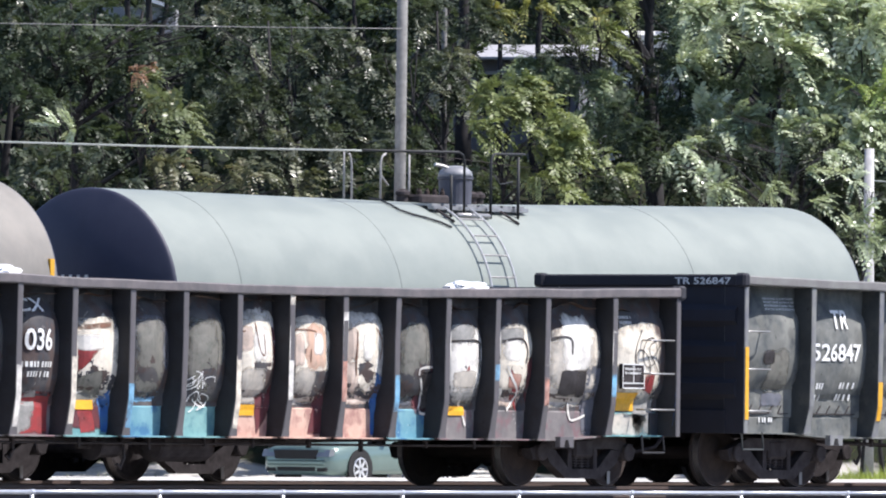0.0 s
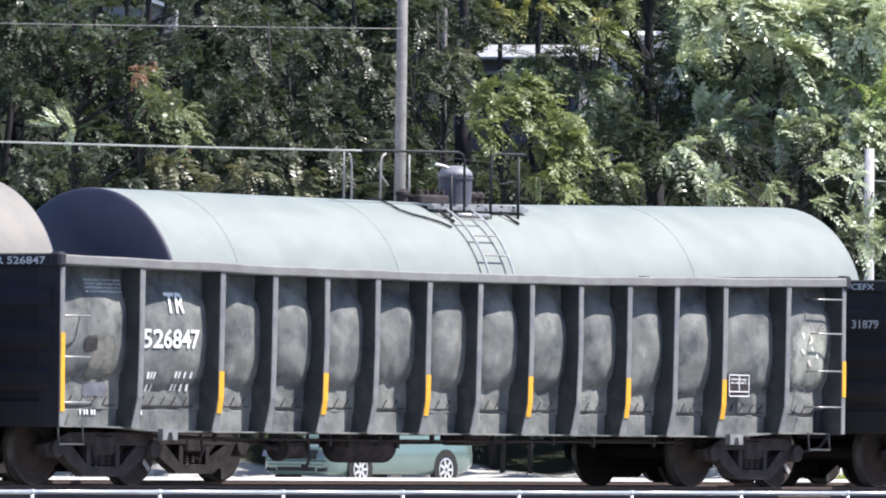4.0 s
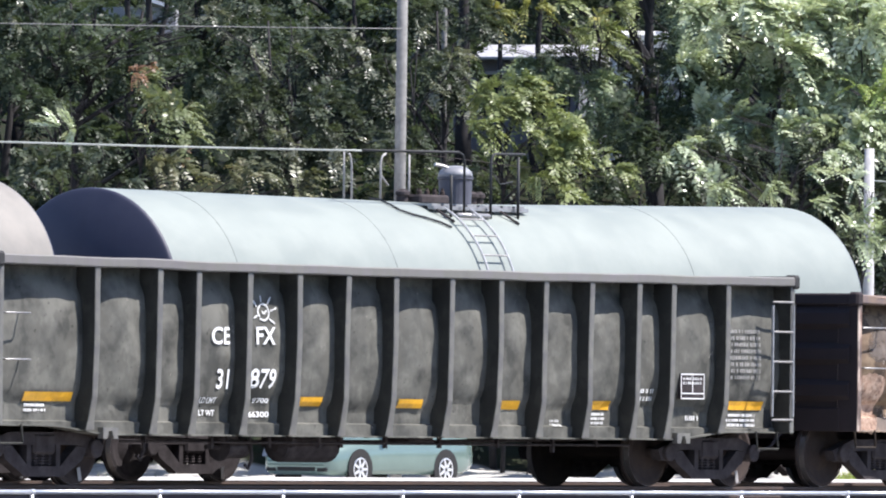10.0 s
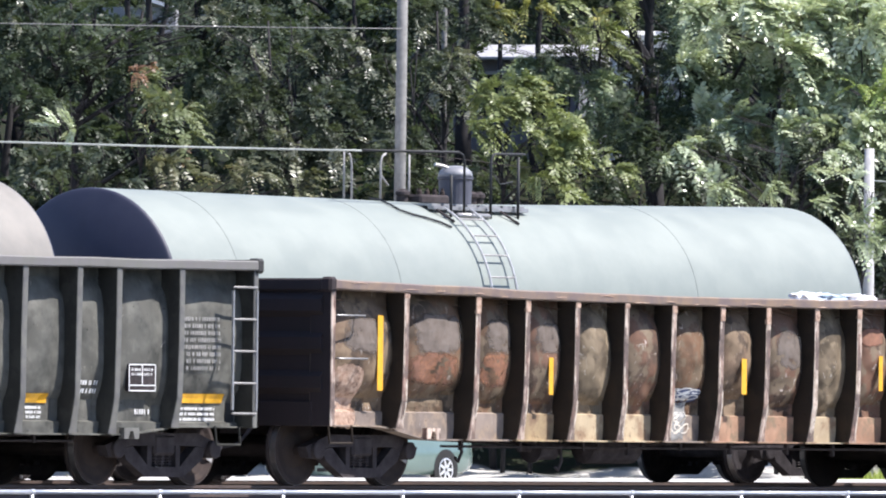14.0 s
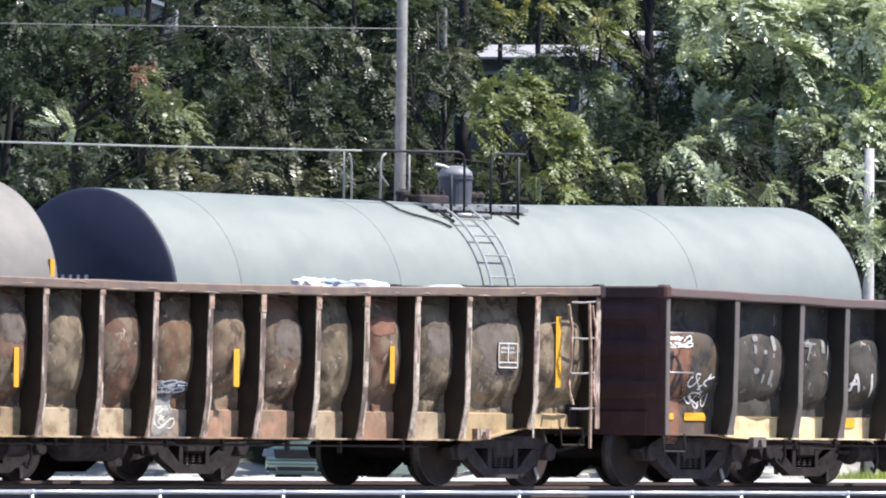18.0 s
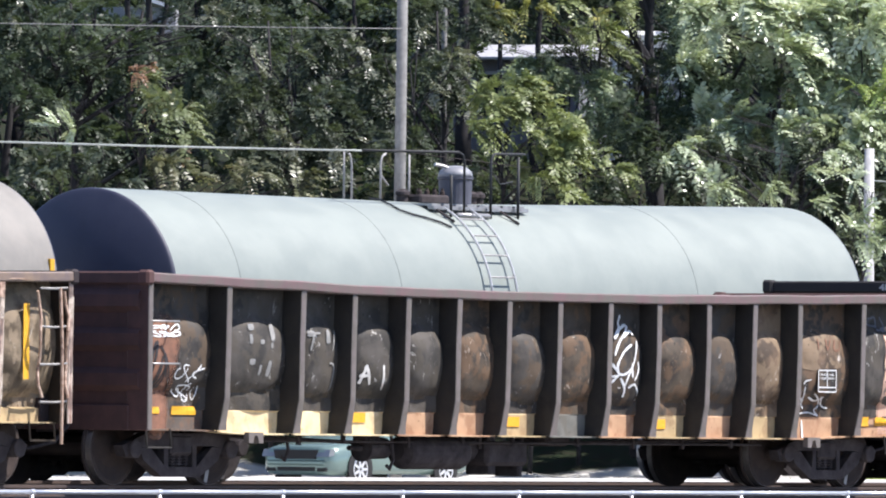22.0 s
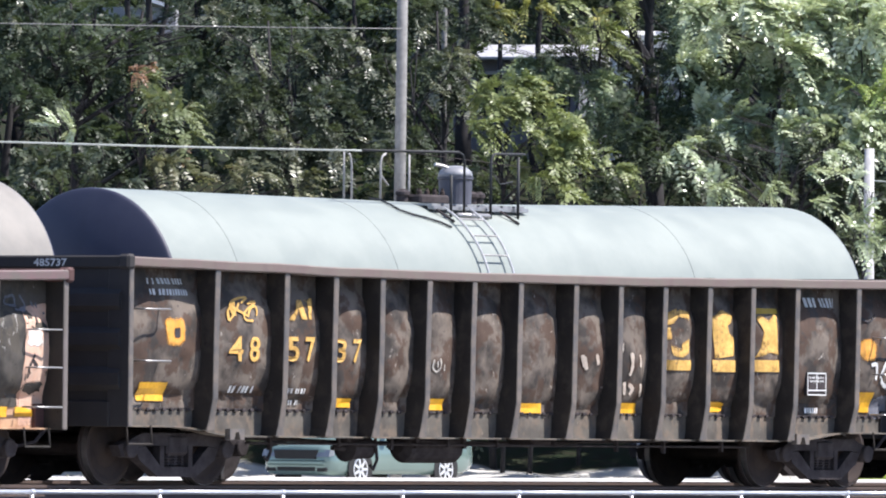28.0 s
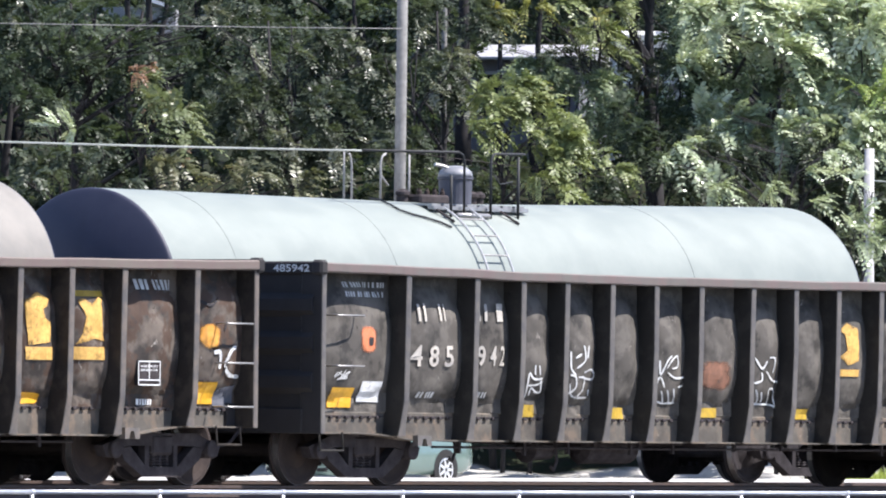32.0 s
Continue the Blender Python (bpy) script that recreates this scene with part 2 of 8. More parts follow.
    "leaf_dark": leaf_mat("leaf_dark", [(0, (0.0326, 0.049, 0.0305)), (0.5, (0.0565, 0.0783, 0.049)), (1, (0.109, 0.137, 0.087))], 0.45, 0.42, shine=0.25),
    # very dark leaves that imitate the shade low on the bank
    "leaf_shade": leaf_mat("leaf_shade", [(0, (0.0208, 0.0286, 0.026)), (0.6, (0.0338, 0.0442, 0.0364)), (1, (0.0585, 0.0715, 0.0585))], 0.5, 0.4, shine=0.1),
    "leaf_cool": leaf_mat("leaf_cool", [(0, (0.0379, 0.0513, 0.0335)), (0.6, (0.0703, 0.0893, 0.0558)), (1, (0.167, 0.19, 0.128))], 0.42, 0.4, shine=0.4),
    "leaf_sumac": leaf_mat("leaf_sumac", [(0, (0.112, 0.141, 0.0561)), (0.6, (0.216, 0.253, 0.103)), (0.95, (0.337, 0.365, 0.178)), (1, (0.337, 0.206, 0.0935))], 0.42),
    # pale tones paint the sun's glare into these leaves
    "leaf_sunlit": leaf_mat("leaf_sunlit", [(0, (0.147, 0.191, 0.105)), (0.5, (0.407, 0.469, 0.301)), (1, (0.69, 0.72, 0.567))], 0.3, shine=1.0),
    # bright leaf tones that paint glints over the dark crowns
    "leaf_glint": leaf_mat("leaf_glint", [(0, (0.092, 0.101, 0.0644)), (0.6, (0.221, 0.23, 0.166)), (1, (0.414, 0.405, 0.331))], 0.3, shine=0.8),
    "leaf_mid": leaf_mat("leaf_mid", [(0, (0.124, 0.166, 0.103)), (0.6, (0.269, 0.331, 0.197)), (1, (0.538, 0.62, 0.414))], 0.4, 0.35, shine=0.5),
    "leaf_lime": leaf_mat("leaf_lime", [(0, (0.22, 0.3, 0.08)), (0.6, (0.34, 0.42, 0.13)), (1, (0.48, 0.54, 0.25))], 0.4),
    "leaf_turning": leaf_mat("leaf_turning", [(0, (0.16, 0.1, 0.05)), (0.6, (0.28, 0.14, 0.08)), (1, (0.32, 0.26, 0.12))], 0.45),
    "leaf_turning_gold": leaf_mat("leaf_turning_gold", [(0, (0.16, 0.18, 0.06)), (0.7, (0.3, 0.3, 0.1)), (1, (0.46, 0.34, 0.1))], 0.45),
    "dull_wire": plain("dull_wire", (0.2, 0.2, 0.19), 0.7),
    "ladder_grey": plain("ladder_grey", (0.42, 0.42, 0.42), 0.5, 0.2),
    "ladder_black": plain("ladder_black", (0.018, 0.019, 0.02), 0.7),
}
M["wheel_steel"].node_tree.nodes["Principled BSDF"].inputs["Specular IOR Level"].default_value = 0.05


# ---- mesh helpers ----
def box(bm, x0, x1, y0, y1, z0, z1, bevel=0.0):
    vs = [bm.verts.new((x, y, z)) for x in (x0, x1) for y in (y0, y1) for z in (z0, z1)]
    fs = [bm.faces.new([vs[i] for i in q]) for q in ((0, 1, 3, 2), (4, 6, 7, 5), (0, 4, 5, 1), (2, 3, 7, 6), (0, 2, 6, 4), (1, 5, 7, 3))]
    if bevel:
        es = list({e for f in fs for e in f.edges})
        bmesh.ops.bevel(bm, geom=es, offset=bevel, segments=1, affect="EDGES")


def prism(bm, outline, axis, lo, hi):
    """A closed outline of 2D points drawn out along an axis ('x', 'y' or 'z')."""
    def at(p, h):
        return {"x": (h, p[0], p[1]), "y": (p[0], h, p[1]), "z": (p[0], p[1], h)}[axis]
    a = [bm.verts.new(at(p, lo)) for p in outline]
    b = [bm.verts.new(at(p, hi)) for p in outline]
    n = len(a)
    for i in range(n):
        bm.faces.new((a[i], a[(i + 1) % n], b[(i + 1) % n], b[i]))
    bm.faces.new(a[::-1])
    bm.faces.new(b)


def turned(bm, profile, steps, m=None, capped=True):
    """A lathe about the y axis: profile of (y, radius)."""
    rings = []
    for y, r in profile:
        rings.append([bm.verts.new((r * math.cos(2 * math.pi * k / steps), y, r * math.sin(2 * math.pi * k / steps))) for k in range(steps)])
    for a, b in zip(rings, rings[1:]):
        for k in range(steps):
            bm.faces.new((a[k], a[(k + 1) % steps], b[(k + 1) % steps], b[k]))
    if capped:
        bm.faces.new(rings[0][::-1])
        bm.faces.new(rings[-1])
    if m is not None:
        bmesh.ops.transform(bm, matrix=m, verts=[v for r in rings for v in r])


def rod(bm, points, radius, sides=6):
    """A bar of round section through points."""
    pts = [Vector(p) for p in points]
    rings = []
    for i, p in enumerate(pts):
        d = (pts[min(i + 1, len(pts) - 1)] - pts[max(i - 1, 0)]).normalized()
        u = d.orthogonal().normalized()
        if i and rings:
            u = (last - d * last.dot(d)).normalized()
        last = u
        v = d.cross(u)
        r = radius[i] if isinstance(radius, (list, tuple)) else radius
        rings.append([bm.verts.new(p + (u * math.cos(2 * math.pi * k / sides) + v * math.sin(2 * math.pi * k / sides)) * r) for k in range(sides)])
    for a, b in zip(rings, rings[1:]):
        for k in range(sides):
            bm.faces.new((a[k], a[(k + 1) % sides], b[(k + 1) % sides], b[k]))
    bm.faces.new(rings[0][::-1])
    bm.faces.new(rings[-1])


def mesh_of(name, bm, material, smooth=False):
    me = bpy.data.meshes.new(name)
    bmesh.ops.recalc_face_normals(bm, faces=bm.faces)
    bm.to_mesh(me)
    bm.free()
    if smooth:
        me.polygons.foreach_set("use_smooth", [True] * len(me.polygons))
    me.materials.append(material)
    return me


def part(name, bm, material, parent, label="", smooth=False):
    ob = new(name, bm if isinstance(bm, bpy.types.Mesh) else mesh_of(name, bm, material, smooth))
    ob.parent = parent
    if label:
        tagged(ob, label)
    return ob


def site(a, d, z=0.0):
    """A spot a metres across and d metres ahead of the viewer."""
    p = EYE + AHEAD * d + ACROSS * a
    return Vector((p.x, p.y, z))


def soft_step(x, lo, hi):
    t = min(max((x - lo) / (hi - lo), 0), 1)
    return t * t * (3 - 2 * t)


def ground_z(x, y):
    d = (Vector((x, y, 0)) - EYE).dot(AHEAD)
    z = -1.25 + 0.90 * soft_step(y, -4.4, -2.2) + 0.21 * soft_step(y, 7.5, 9.5) - 0.23 * soft_step(y, 29.5, 31.0)
    rise = soft_step(d, 195, 213) * 6.3 + soft_step(d, 226, 270) * 7
    if d > 195:
        rise += 0.5 * noise.noise((x * 0.12, y * 0.12, 0)) * soft_step(d, 195, 205)
    return z + rise
# ---- ground, tracks, fence ----
def ground():
    m, n, l, bsdf = node_mat("ground_mix")
    co = n.new("ShaderNodeTexCoord").outputs["Object"]
    big, mid, fine = noise_tex(n, l, co, 0.3, 4), noise_tex(n, l, co, 4, 5), noise_tex(n, l, co, 40, 3)
    gravel = blend(n, l, ramp(n, l, fine, [(0.35, (0,)), (0.65, (1,))]), (0.42, 0.40, 0.37), (0.62, 0.60, 0.56))
    gravel = blend(n, l, ramp(n, l, mid, [(0.45, (0,)), (0.7, (1,))]), gravel, (0.5, 0.48, 0.43))
    soil = blend(n, l, ramp(n, l, mid, [(0.35, (0,)), (0.65, (1,))]), (0.024, 0.022, 0.014), (0.016, 0.026, 0.012))
    sep = n.new("ShaderNodeSeparateXYZ")
    l.new(co, sep.inputs[0])
    hz = n.new("ShaderNodeMath")
    hz.operation = "ADD"
    l.new(sep.outputs[2], hz.inputs[0])
    l.new(big, hz.inputs[1])
    # unseen ground before the track, made dark to cut bounced light on the cars
    foreground = blend(n, l, ramp(n, l, mid, [(0.35, (0,)), (0.65, (1,))]), (0.045, 0.045, 0.047), (0.065, 0.064, 0.062))
    yard = blend(n, l, ramp(n, l, hz.outputs[0], [(0.42, (0,)), (0.55, (1,))]), gravel, soil)
    front = n.new("ShaderNodeMath")
    front.operation = "GREATER_THAN"
    front.inputs[1].default_value = -3.6
    l.new(sep.outputs[1], front.inputs[0])
    l.new(blend(n, l, front.outputs[0], foreground, yard), bsdf.inputs["Base Color"])
    bsdf.inputs["Roughness"].default_value = 0.95
    bsdf.inputs["Specular IOR Level"].default_value = 0.1
    bumped(n, l, bsdf, fine, 0.5, 0.03)
    xs = [-3000, -1200, -500, -200, -100, -50] + list(range(0, 260, 3)) + [280, 320, 400, 600, 1200, 3000]
    ys = [-3000, -1200, -500, -200, -120, -60, -30, -12, -6, -4.4, -3.9, -3.3, -2.8, -2.2, 0, 5, 7.5, 8.2, 8.9, 9.5, 12, 15] + list(range(18, 110, 3)) + [120, 150, 250, 600, 1500, 3000]
    verts = [(x, y, ground_z(x, y)) for x in xs for y in ys]
    w = len(ys)
    faces = [(i * w + j, (i + 1) * w + j, (i + 1) * w + j + 1, i * w + j + 1) for i in range(len(xs) - 1) for j in range(w - 1)]
    me = bpy.data.meshes.new("ground")
    me.from_pydata(verts, [], faces)
    me.polygons.foreach_set("use_smooth", [True] * len(me.polygons))
    me.materials.append(m)
    tagged(new("ground", me), "pale gravel yard between an unseen dark foreground and a wooded bank", "ground", kind="structure")


def track(name, y, x0, x1, label):
    base = tagged(new(name), label, "railway track", kind="structure")
    base.location = (0, y, 0)
    bm = bmesh.new()
    prism(bm, [(-2.1, -0.40), (2.1, -0.40), (1.45, -0.19), (-1.45, -0.19)], "x", x0, x1)
    part("ballast", bm, plain("ballast_stone_" + name, (0.27, 0.26, 0.245), 0.95, 0, 0.5, 25, 0.8), base, "grey crushed-stone ballast")
    for s in (-1, 1):
        c = 0.755 * s
        bm = bmesh.new()
        prism(bm, [(c - 0.07, -0.17), (c + 0.07, -0.17), (c + 0.07, -0.155), (c + 0.01, -0.13), (c + 0.01, -0.05), (c + 0.036, -0.035), (c + 0.036, -0.004), (c + 0.028, 0),
                   (c - 0.028, 0), (c - 0.036, -0.004), (c - 0.036, -0.035), (c - 0.01, -0.05), (c - 0.01, -0.13), (c - 0.07, -0.155)], "x", x0, x1)
        part("rail", bm, M["rail"], base, "rusty steel rail")
    bm = bmesh.new()
    box(bm, -0.115, 0.115, -1.3, 1.3, -0.30, -0.172, 0.01)
    tie = mesh_of("tie", bm, M["tie"])
    x = x0 + 0.3
    while x < x1:
        t = part("tie", tie, None, base)
        t.location = (x, 0, 0)
        x += 0.56


def fence():
    base = tagged(new("chain_link_fence"), "galvanised pipe-topped fence with dark privacy fabric along the track", "fence")
    y, top = -4.0, -0.048
    base.location = (0, y, 0)
    for k in range(-9, 20):
        x = 91.58 + 2.309 * k
        g = ground_z(x, y)
        bm = bmesh.new()
        rod(bm, [(x, 0, g - 0.02), (x, 0, top)], 0.024, 8)
        post = part("post", bm, M["galvanised"], base, smooth=True)
        bm = bmesh.new()
        turned(bm, [(-0.03, 0.034), (0.03, 0.034)], 10, pose(x, 0, top, 0, 0, 90))
        part("post_cap", bm, M["galvanised"], post, "rail clamp")
        if k < 19:
            bm = bmesh.new()
            rod(bm, [(x, 0, top), (x + 2.309, 0, top)], 0.026, 10)
            part("top_rail", bm, M["galvanised"], base, "bright metal pipe", smooth=True)
            bm = bmesh.new()
            box(bm, x + 0.03, x + 2.28, 0.015, 0.02, g + 0.03, top - 0.05)
            part("fabric_panel", bm, M["slat_fabric"], base, "dark privacy fabric")


# ---- running gear shared by all cars ----
def wheel_meshes():
    made = {}
    R = 0.43
    for side, s in (("near", -1), ("far", 1)):
        bm = bmesh.new()
        prof = [(0.66, 0.10), (0.66, 0.30), (0.675, 0.34), (0.675, R + 0.026), (0.705, R + 0.024), (0.715, R), (0.80, R - 0.005), (0.805, R - 0.05), (0.775, 0.32), (0.755, 0.22), (0.79, 0.12), (0.80, 0.09)]
        turned(bm, [(s * y, r) for y, r in prof], 32)
        made[side] = mesh_of("wheel", bm, M["wheel_steel"], False)
        bm = bmesh.new()
        turned(bm, [(s * 0.716, R - 0.03), (s * 0.716, R + 0.0025), (s * 0.798, R - 0.002), (s * 0.798, R - 0.03)], 32, None, False)
        made[side + "_tread"] = mesh_of("tread", bm, M["tread"])
        # pale strip on the wheel face, painted in as a sun glint
        bm = bmesh.new()
        box(bm, 0.0, 0.06, s * 0.806 - 0.002, s * 0.806 + 0.002, -0.40, -0.24)
        made[side + "_mark"] = mesh_of("chalk_mark", bm, M["pipe_and_glint"])
    bm = bmesh.new()
    turned(bm, [(-1.06, 0.06), (-0.82, 0.07), (-0.6, 0.085), (0.6, 0.085), (0.82, 0.07), (1.06, 0.06)], 14)
    made["axle"] = mesh_of("axle", bm, M["wheel_steel"])
    for side, y0, y1 in (("near", -1.10, -0.96), ("far", 0.96, 1.10)):
        bm = bmesh.new()
        prism(bm, [(-1.12, 0.47), (-1.06, 0.34), (-0.84, 0.34), (-0.80, 0.44), (-0.60, 0.47), (0.60, 0.47), (0.80, 0.44), (0.84, 0.34), (1.06, 0.34), (1.12, 0.47), (0.66, 0.62), (-0.66, 0.62)], "y", y0, y1)
        prism(bm, [(-0.80, 0.44), (-0.72, 0.30), (-0.36, 0.10), (0.36, 0.10), (0.72, 0.30), (0.80, 0.44), (0.60, 0.46), (0.30, 0.22), (-0.30, 0.22), (-0.60, 0.46)], "y", y0, y1)
        for x0 in (-0.31, 0.23):
            box(bm, x0, x0 + 0.08, y0 + 0.01, y1 - 0.01, 0.2, 0.5)
        made["side_frame_" + side] = mesh_of("side_frame", bm, M["black_iron"])
        bm = bmesh.new()
        for cx in (-0.13, 0.0, 0.13):
            pts = [(cx + 0.05 * math.cos(a * 1.05), (y0 + y1) / 2 + 0.05 * math.sin(a * 1.05), 0.225 + 0.2 * a / 36) for a in range(37)]
            rod(bm, pts, 0.013, 4)
        made["spring_" + side] = mesh_of("spring_nest", bm, M["black_iron"])
        bm = bmesh.new()
        turned(bm, [(y0 - 0.06, 0.09), (y0 - 0.05, 0.11), (y1 - 0.01, 0.11)] if side == "near" else [(y0 + 0.01, 0.11), (y1 + 0.05, 0.11), (y1 + 0.06, 0.09)], 14)
        made["bearing_" + side] = mesh_of("bearing_cap", bm, M["black_iron"])
    bm = bmesh.new()
    box(bm, -0.2, 0.2, -1.12, 1.12, 0.36, 0.60, 0.03)
    made["bolster"] = mesh_of("bolster", bm, M["black_iron"])
    bm = bmesh.new()
    for s in (-1, 1):
        box(bm, s * 0.45 - 0.05, s * 0.45 + 0.05, -0.9, 0.9, 0.28, 0.40, 0.02)
        for y in (-0.75, 0.75):
            box(bm, s * 0.50 - 0.03, s * 0.50 + 0.03, y - 0.06, y + 0.06, 0.24, 0.52, 0.015)
    made["brake_beam"] = mesh_of("brake_beam", bm, M["black_iron"])
    return made


RUN = wheel_meshes()
WHEEL_R = 0.43


def truck(car, x):
    """A two-axle truck: returns its wheelsets."""
    for side in ("near", "far"):
        f = part("side_frame", RUN["side_frame_" + side], None, car, "grimy cast-steel side frame")
        f.location.x = x
        part("spring_nest", RUN["spring_" + side], None, f)
        for dx in (-0.92, 0.92):
            part("bearing_cap", RUN["bearing_" + side], None, f).location = (dx, 0, WHEEL_R)
    for name in ("bolster", "brake_beam"):
        part(name, RUN[name], None, car).location.x = x
    sets = []
    for dx in (-0.92, 0.92):
        w = part("wheelset", RUN["axle"], None, car, "rust-brown steel wheels on an axle")
        w.location = (x + dx, 0, WHEEL_R)
        for side in ("near", "far"):
            part("wheel", RUN[side], None, w)
            part("tread", RUN[side + "_tread"], None, w, "polished tread")
            if dx > 0:
                part("chalk_mark", RUN[side + "_mark"], None, w)
        sets.append(w)
    return sets


# ---- gondola cars ----
SURFACE = {}


def gondola(name, label, L, ribs, top, sill, belly, mats, trucks, kick, coats=None, tuck=(0.1, 0.92, 0.14, 0.55, 0.0, 0.36, 1.0), ledge=0.07, sag=0.0, step=1.1):
    """An open-top gondola, its leading end at x = 0, rail head at z = 0. ribs: their places along the side; top: height of the chord; sill: bottom of the side at the ends; belly: bottom in the middle."""
    car = tagged(new(name), label, "gondola car", "cars of the passing train")
    body, ribm, chord, dark = mats["body"], mats["rib"], mats["chord"], mats["dark"]
    edges = [0.0, *ribs, L]
    yb = 1.36
    rnd = random.Random(label)
    skins = []

    def bottom(x):
        return sill + (belly - sill) * soft_step(min(x, L - x), step, step + 1.3)

    def drop(x):
        """The old rim hangs a little between the ends."""
        return sag * math.sin(math.pi * min(max(x / L, 0), 1))

    for s in (-1, 1):
        for i, (a, b) in enumerate(zip(edges, edges[1:])):
            a, b = a + 0.03, b - 0.03
            wide = min((b - a) / 0.95, 1.5)
            bulge = tuck[2] * min(1.0, wide) * rnd.uniform(0.88, 1.1)
            foot, crest = tuck[0] + rnd.uniform(-0.04, 0.04), tuck[1] + rnd.uniform(-0.03, 0.03)
            swell, reach = 0.62 - 0.06 * (wide > 1.2) + rnd.uniform(-0.04, 0.04), tuck[5] + 0.08 * (wide > 1.2)
            seed = rnd.uniform(0, 90)
            bm = bmesh.new()
            NX, zs = 17, [top - 0.1 - (top - 0.1 - kick) * k / 28 for k in range(29)] + [kick - 0.03, kick - 0.06]
            grid = []
            for z in zs:
                w = min(max((z - kick) / (top - 0.1 - kick), 0), 1)
                row = []
                for k in range(NX):
                    u = k / (NX - 1)
                    x = a + (b - a) * u
                    sway = w + 0.035 * noise.noise((x * 3.5 + seed, seed, 0)) + 0.01 * noise.noise((x * 9 + seed, seed, 4))
                    du, dw = abs(u - swell) / (reach + (0.05 if u > swell else 0.0)), abs(sway - tuck[3]) / (crest - tuck[3] if sway > tuck[3] else tuck[3] - foot)
                    k2 = 2.4 if sway > tuck[3] else 4.5
                    r = (du ** k2 + dw ** k2) ** (1 / k2)
                    f = max(1 - r * r, 0) ** 0.5
                    edge = min(u, 1 - u, 0.12) / 0.12
                    dent = (0.034 * noise.noise((x * 2.4 + seed, z * 2.4, seed)) + 0.012 * tuck[6] * noise.noise((x * 6 + seed, z * 5, seed)) + 0.007 * tuck[6] * (0.5 - abs(noise.noise((x * 8 + seed, z * 8, 9.0))))) * edge * (1 - w) ** 0.3
                    y = yb - 0.04 * edge + f * (bulge + 0.04) + dent - tuck[4] * (1 - soft_step(w, foot, tuck[3])) * 0.6
                    row.append(bm.verts.new((x, s * y, z - drop(x) * w)))
                grid.append(row)
            if s < 0:
                skins.append((a, b, zs, [[-v.co.y for v in row] for row in grid]))
            # the flat skirt below the floor line
            r1 = [bm.verts.new((v.co.x, s * (yb + ledge), kick - 0.075)) for v in grid[-1]]
            r2 = [bm.verts.new((v.co.x, s * (yb + ledge), bottom(v.co.x) + 0.02)) for v in grid[-1]]
            r3 = [bm.verts.new((v.co.x, s * (yb + max(ledge, 0) + 0.075), bottom(v.co.x) + 0.018)) for v in grid[-1]]
            r4 = [bm.verts.new((v.co.x, s * (yb + max(ledge, 0) + 0.075), bottom(v.co.x))) for v in grid[-1]]
            r5 = [bm.verts.new((v.co.x, s * (yb - 0.14), bottom(v.co.x))) for v in grid[-1]]
            r6 = [bm.verts.new((v.co.x, s * (yb - 0.14), top - 0.1 - drop(v.co.x))) for v in grid[-1]]
            grid += [r1, r2, r3, r4, r5, r6]
            for p, q in zip(grid, grid[1:]):
                for k in range(NX - 1):
                    bm.faces.new((p[k], p[k + 1], q[k + 1], q[k]))
            for k in (0, NX - 1):
                bm.faces.new([row[k] for row in grid])
            skin_mat = M[coats[0][i]] if coats and coats[0] else body
            side = part("side_panel", bm, skin_mat, car, smooth=False)
            for p in side.data.polygons:
                p.use_smooth = p.center.z > kick - 0.025 and abs(p.center.y) > yb - 0.03 and len(p.vertices) == 4
            if coats:
                side.data.materials.append(M[coats[1][i]])
                for p in side.data.polygons:
                    if p.center.z < kick - 0.05 and abs(p.center.y) > yb - 0.1 and len(p.vertices) == 4:
                        p.material_index = 1
        for x in ribs:
            zb = bottom(x)
            bend = rnd.uniform(-0.015, 0.015)
            bm = bmesh.new()
            hw = 0.052
            rows = []
            for z, y, w in ((top - 0.11 - drop(x), yb + 0.27, hw), (1.7, yb + 0.262, hw), (1.04, yb + 0.246, hw), (zb + 0.12, yb + 0.19, hw + 0.01), (zb + 0.02, yb + 0.178, hw + 0.03)):
                xx = x + (bend if z == 1.7 else 0)
                rows.append([bm.verts.new(c) for c in ((xx - w - 0.012, s * (yb - 0.15), z), (xx - w, s * (y - 0.008), z), (xx - w + 0.01, s * y, z), (xx + w - 0.01, s * y, z), (xx + w, s * (y - 0.008), z), (xx + w + 0.012, s * (yb - 0.15), z))])
            for p, q in zip(rows, rows[1:]):
                for k in range(5):
                    bm.faces.new((p[k], p[k + 1], q[k + 1], q[k]))
            bm.faces.new(rows[0])
            bm.faces.new(rows[-1])
            # the rib's sides wear a darker paint that holds their shade, its face the lighter one
            rib = part("rib", bm, mats["web_shade"], car)
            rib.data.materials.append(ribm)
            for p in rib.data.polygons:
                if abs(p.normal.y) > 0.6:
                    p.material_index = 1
        # top chord, a bulb section slightly uneven from knocks
        bm = bmesh.new()
        N = 40
        rows = []
        for k in range(N + 1):
            x = -0.02 + (L + 0.04) * k / N
            dz = 0.012 * noise.noise((x * 0.9, s * 3.0, L)) - drop(x)
            dy = 0.012 * noise.noise((x * 0.7, s * 7.0, 3 + L))
            rows.append([bm.verts.new((x, s * (y + dy), z + dz)) for y, z in ((yb - 0.04, top - 0.115), (yb + 0.28, top - 0.115), (yb + 0.292, top - 0.10), (yb + 0.292, top - 0.015), (yb + 0.28, top), (yb - 0.025, top), (yb - 0.04, top - 0.015))])
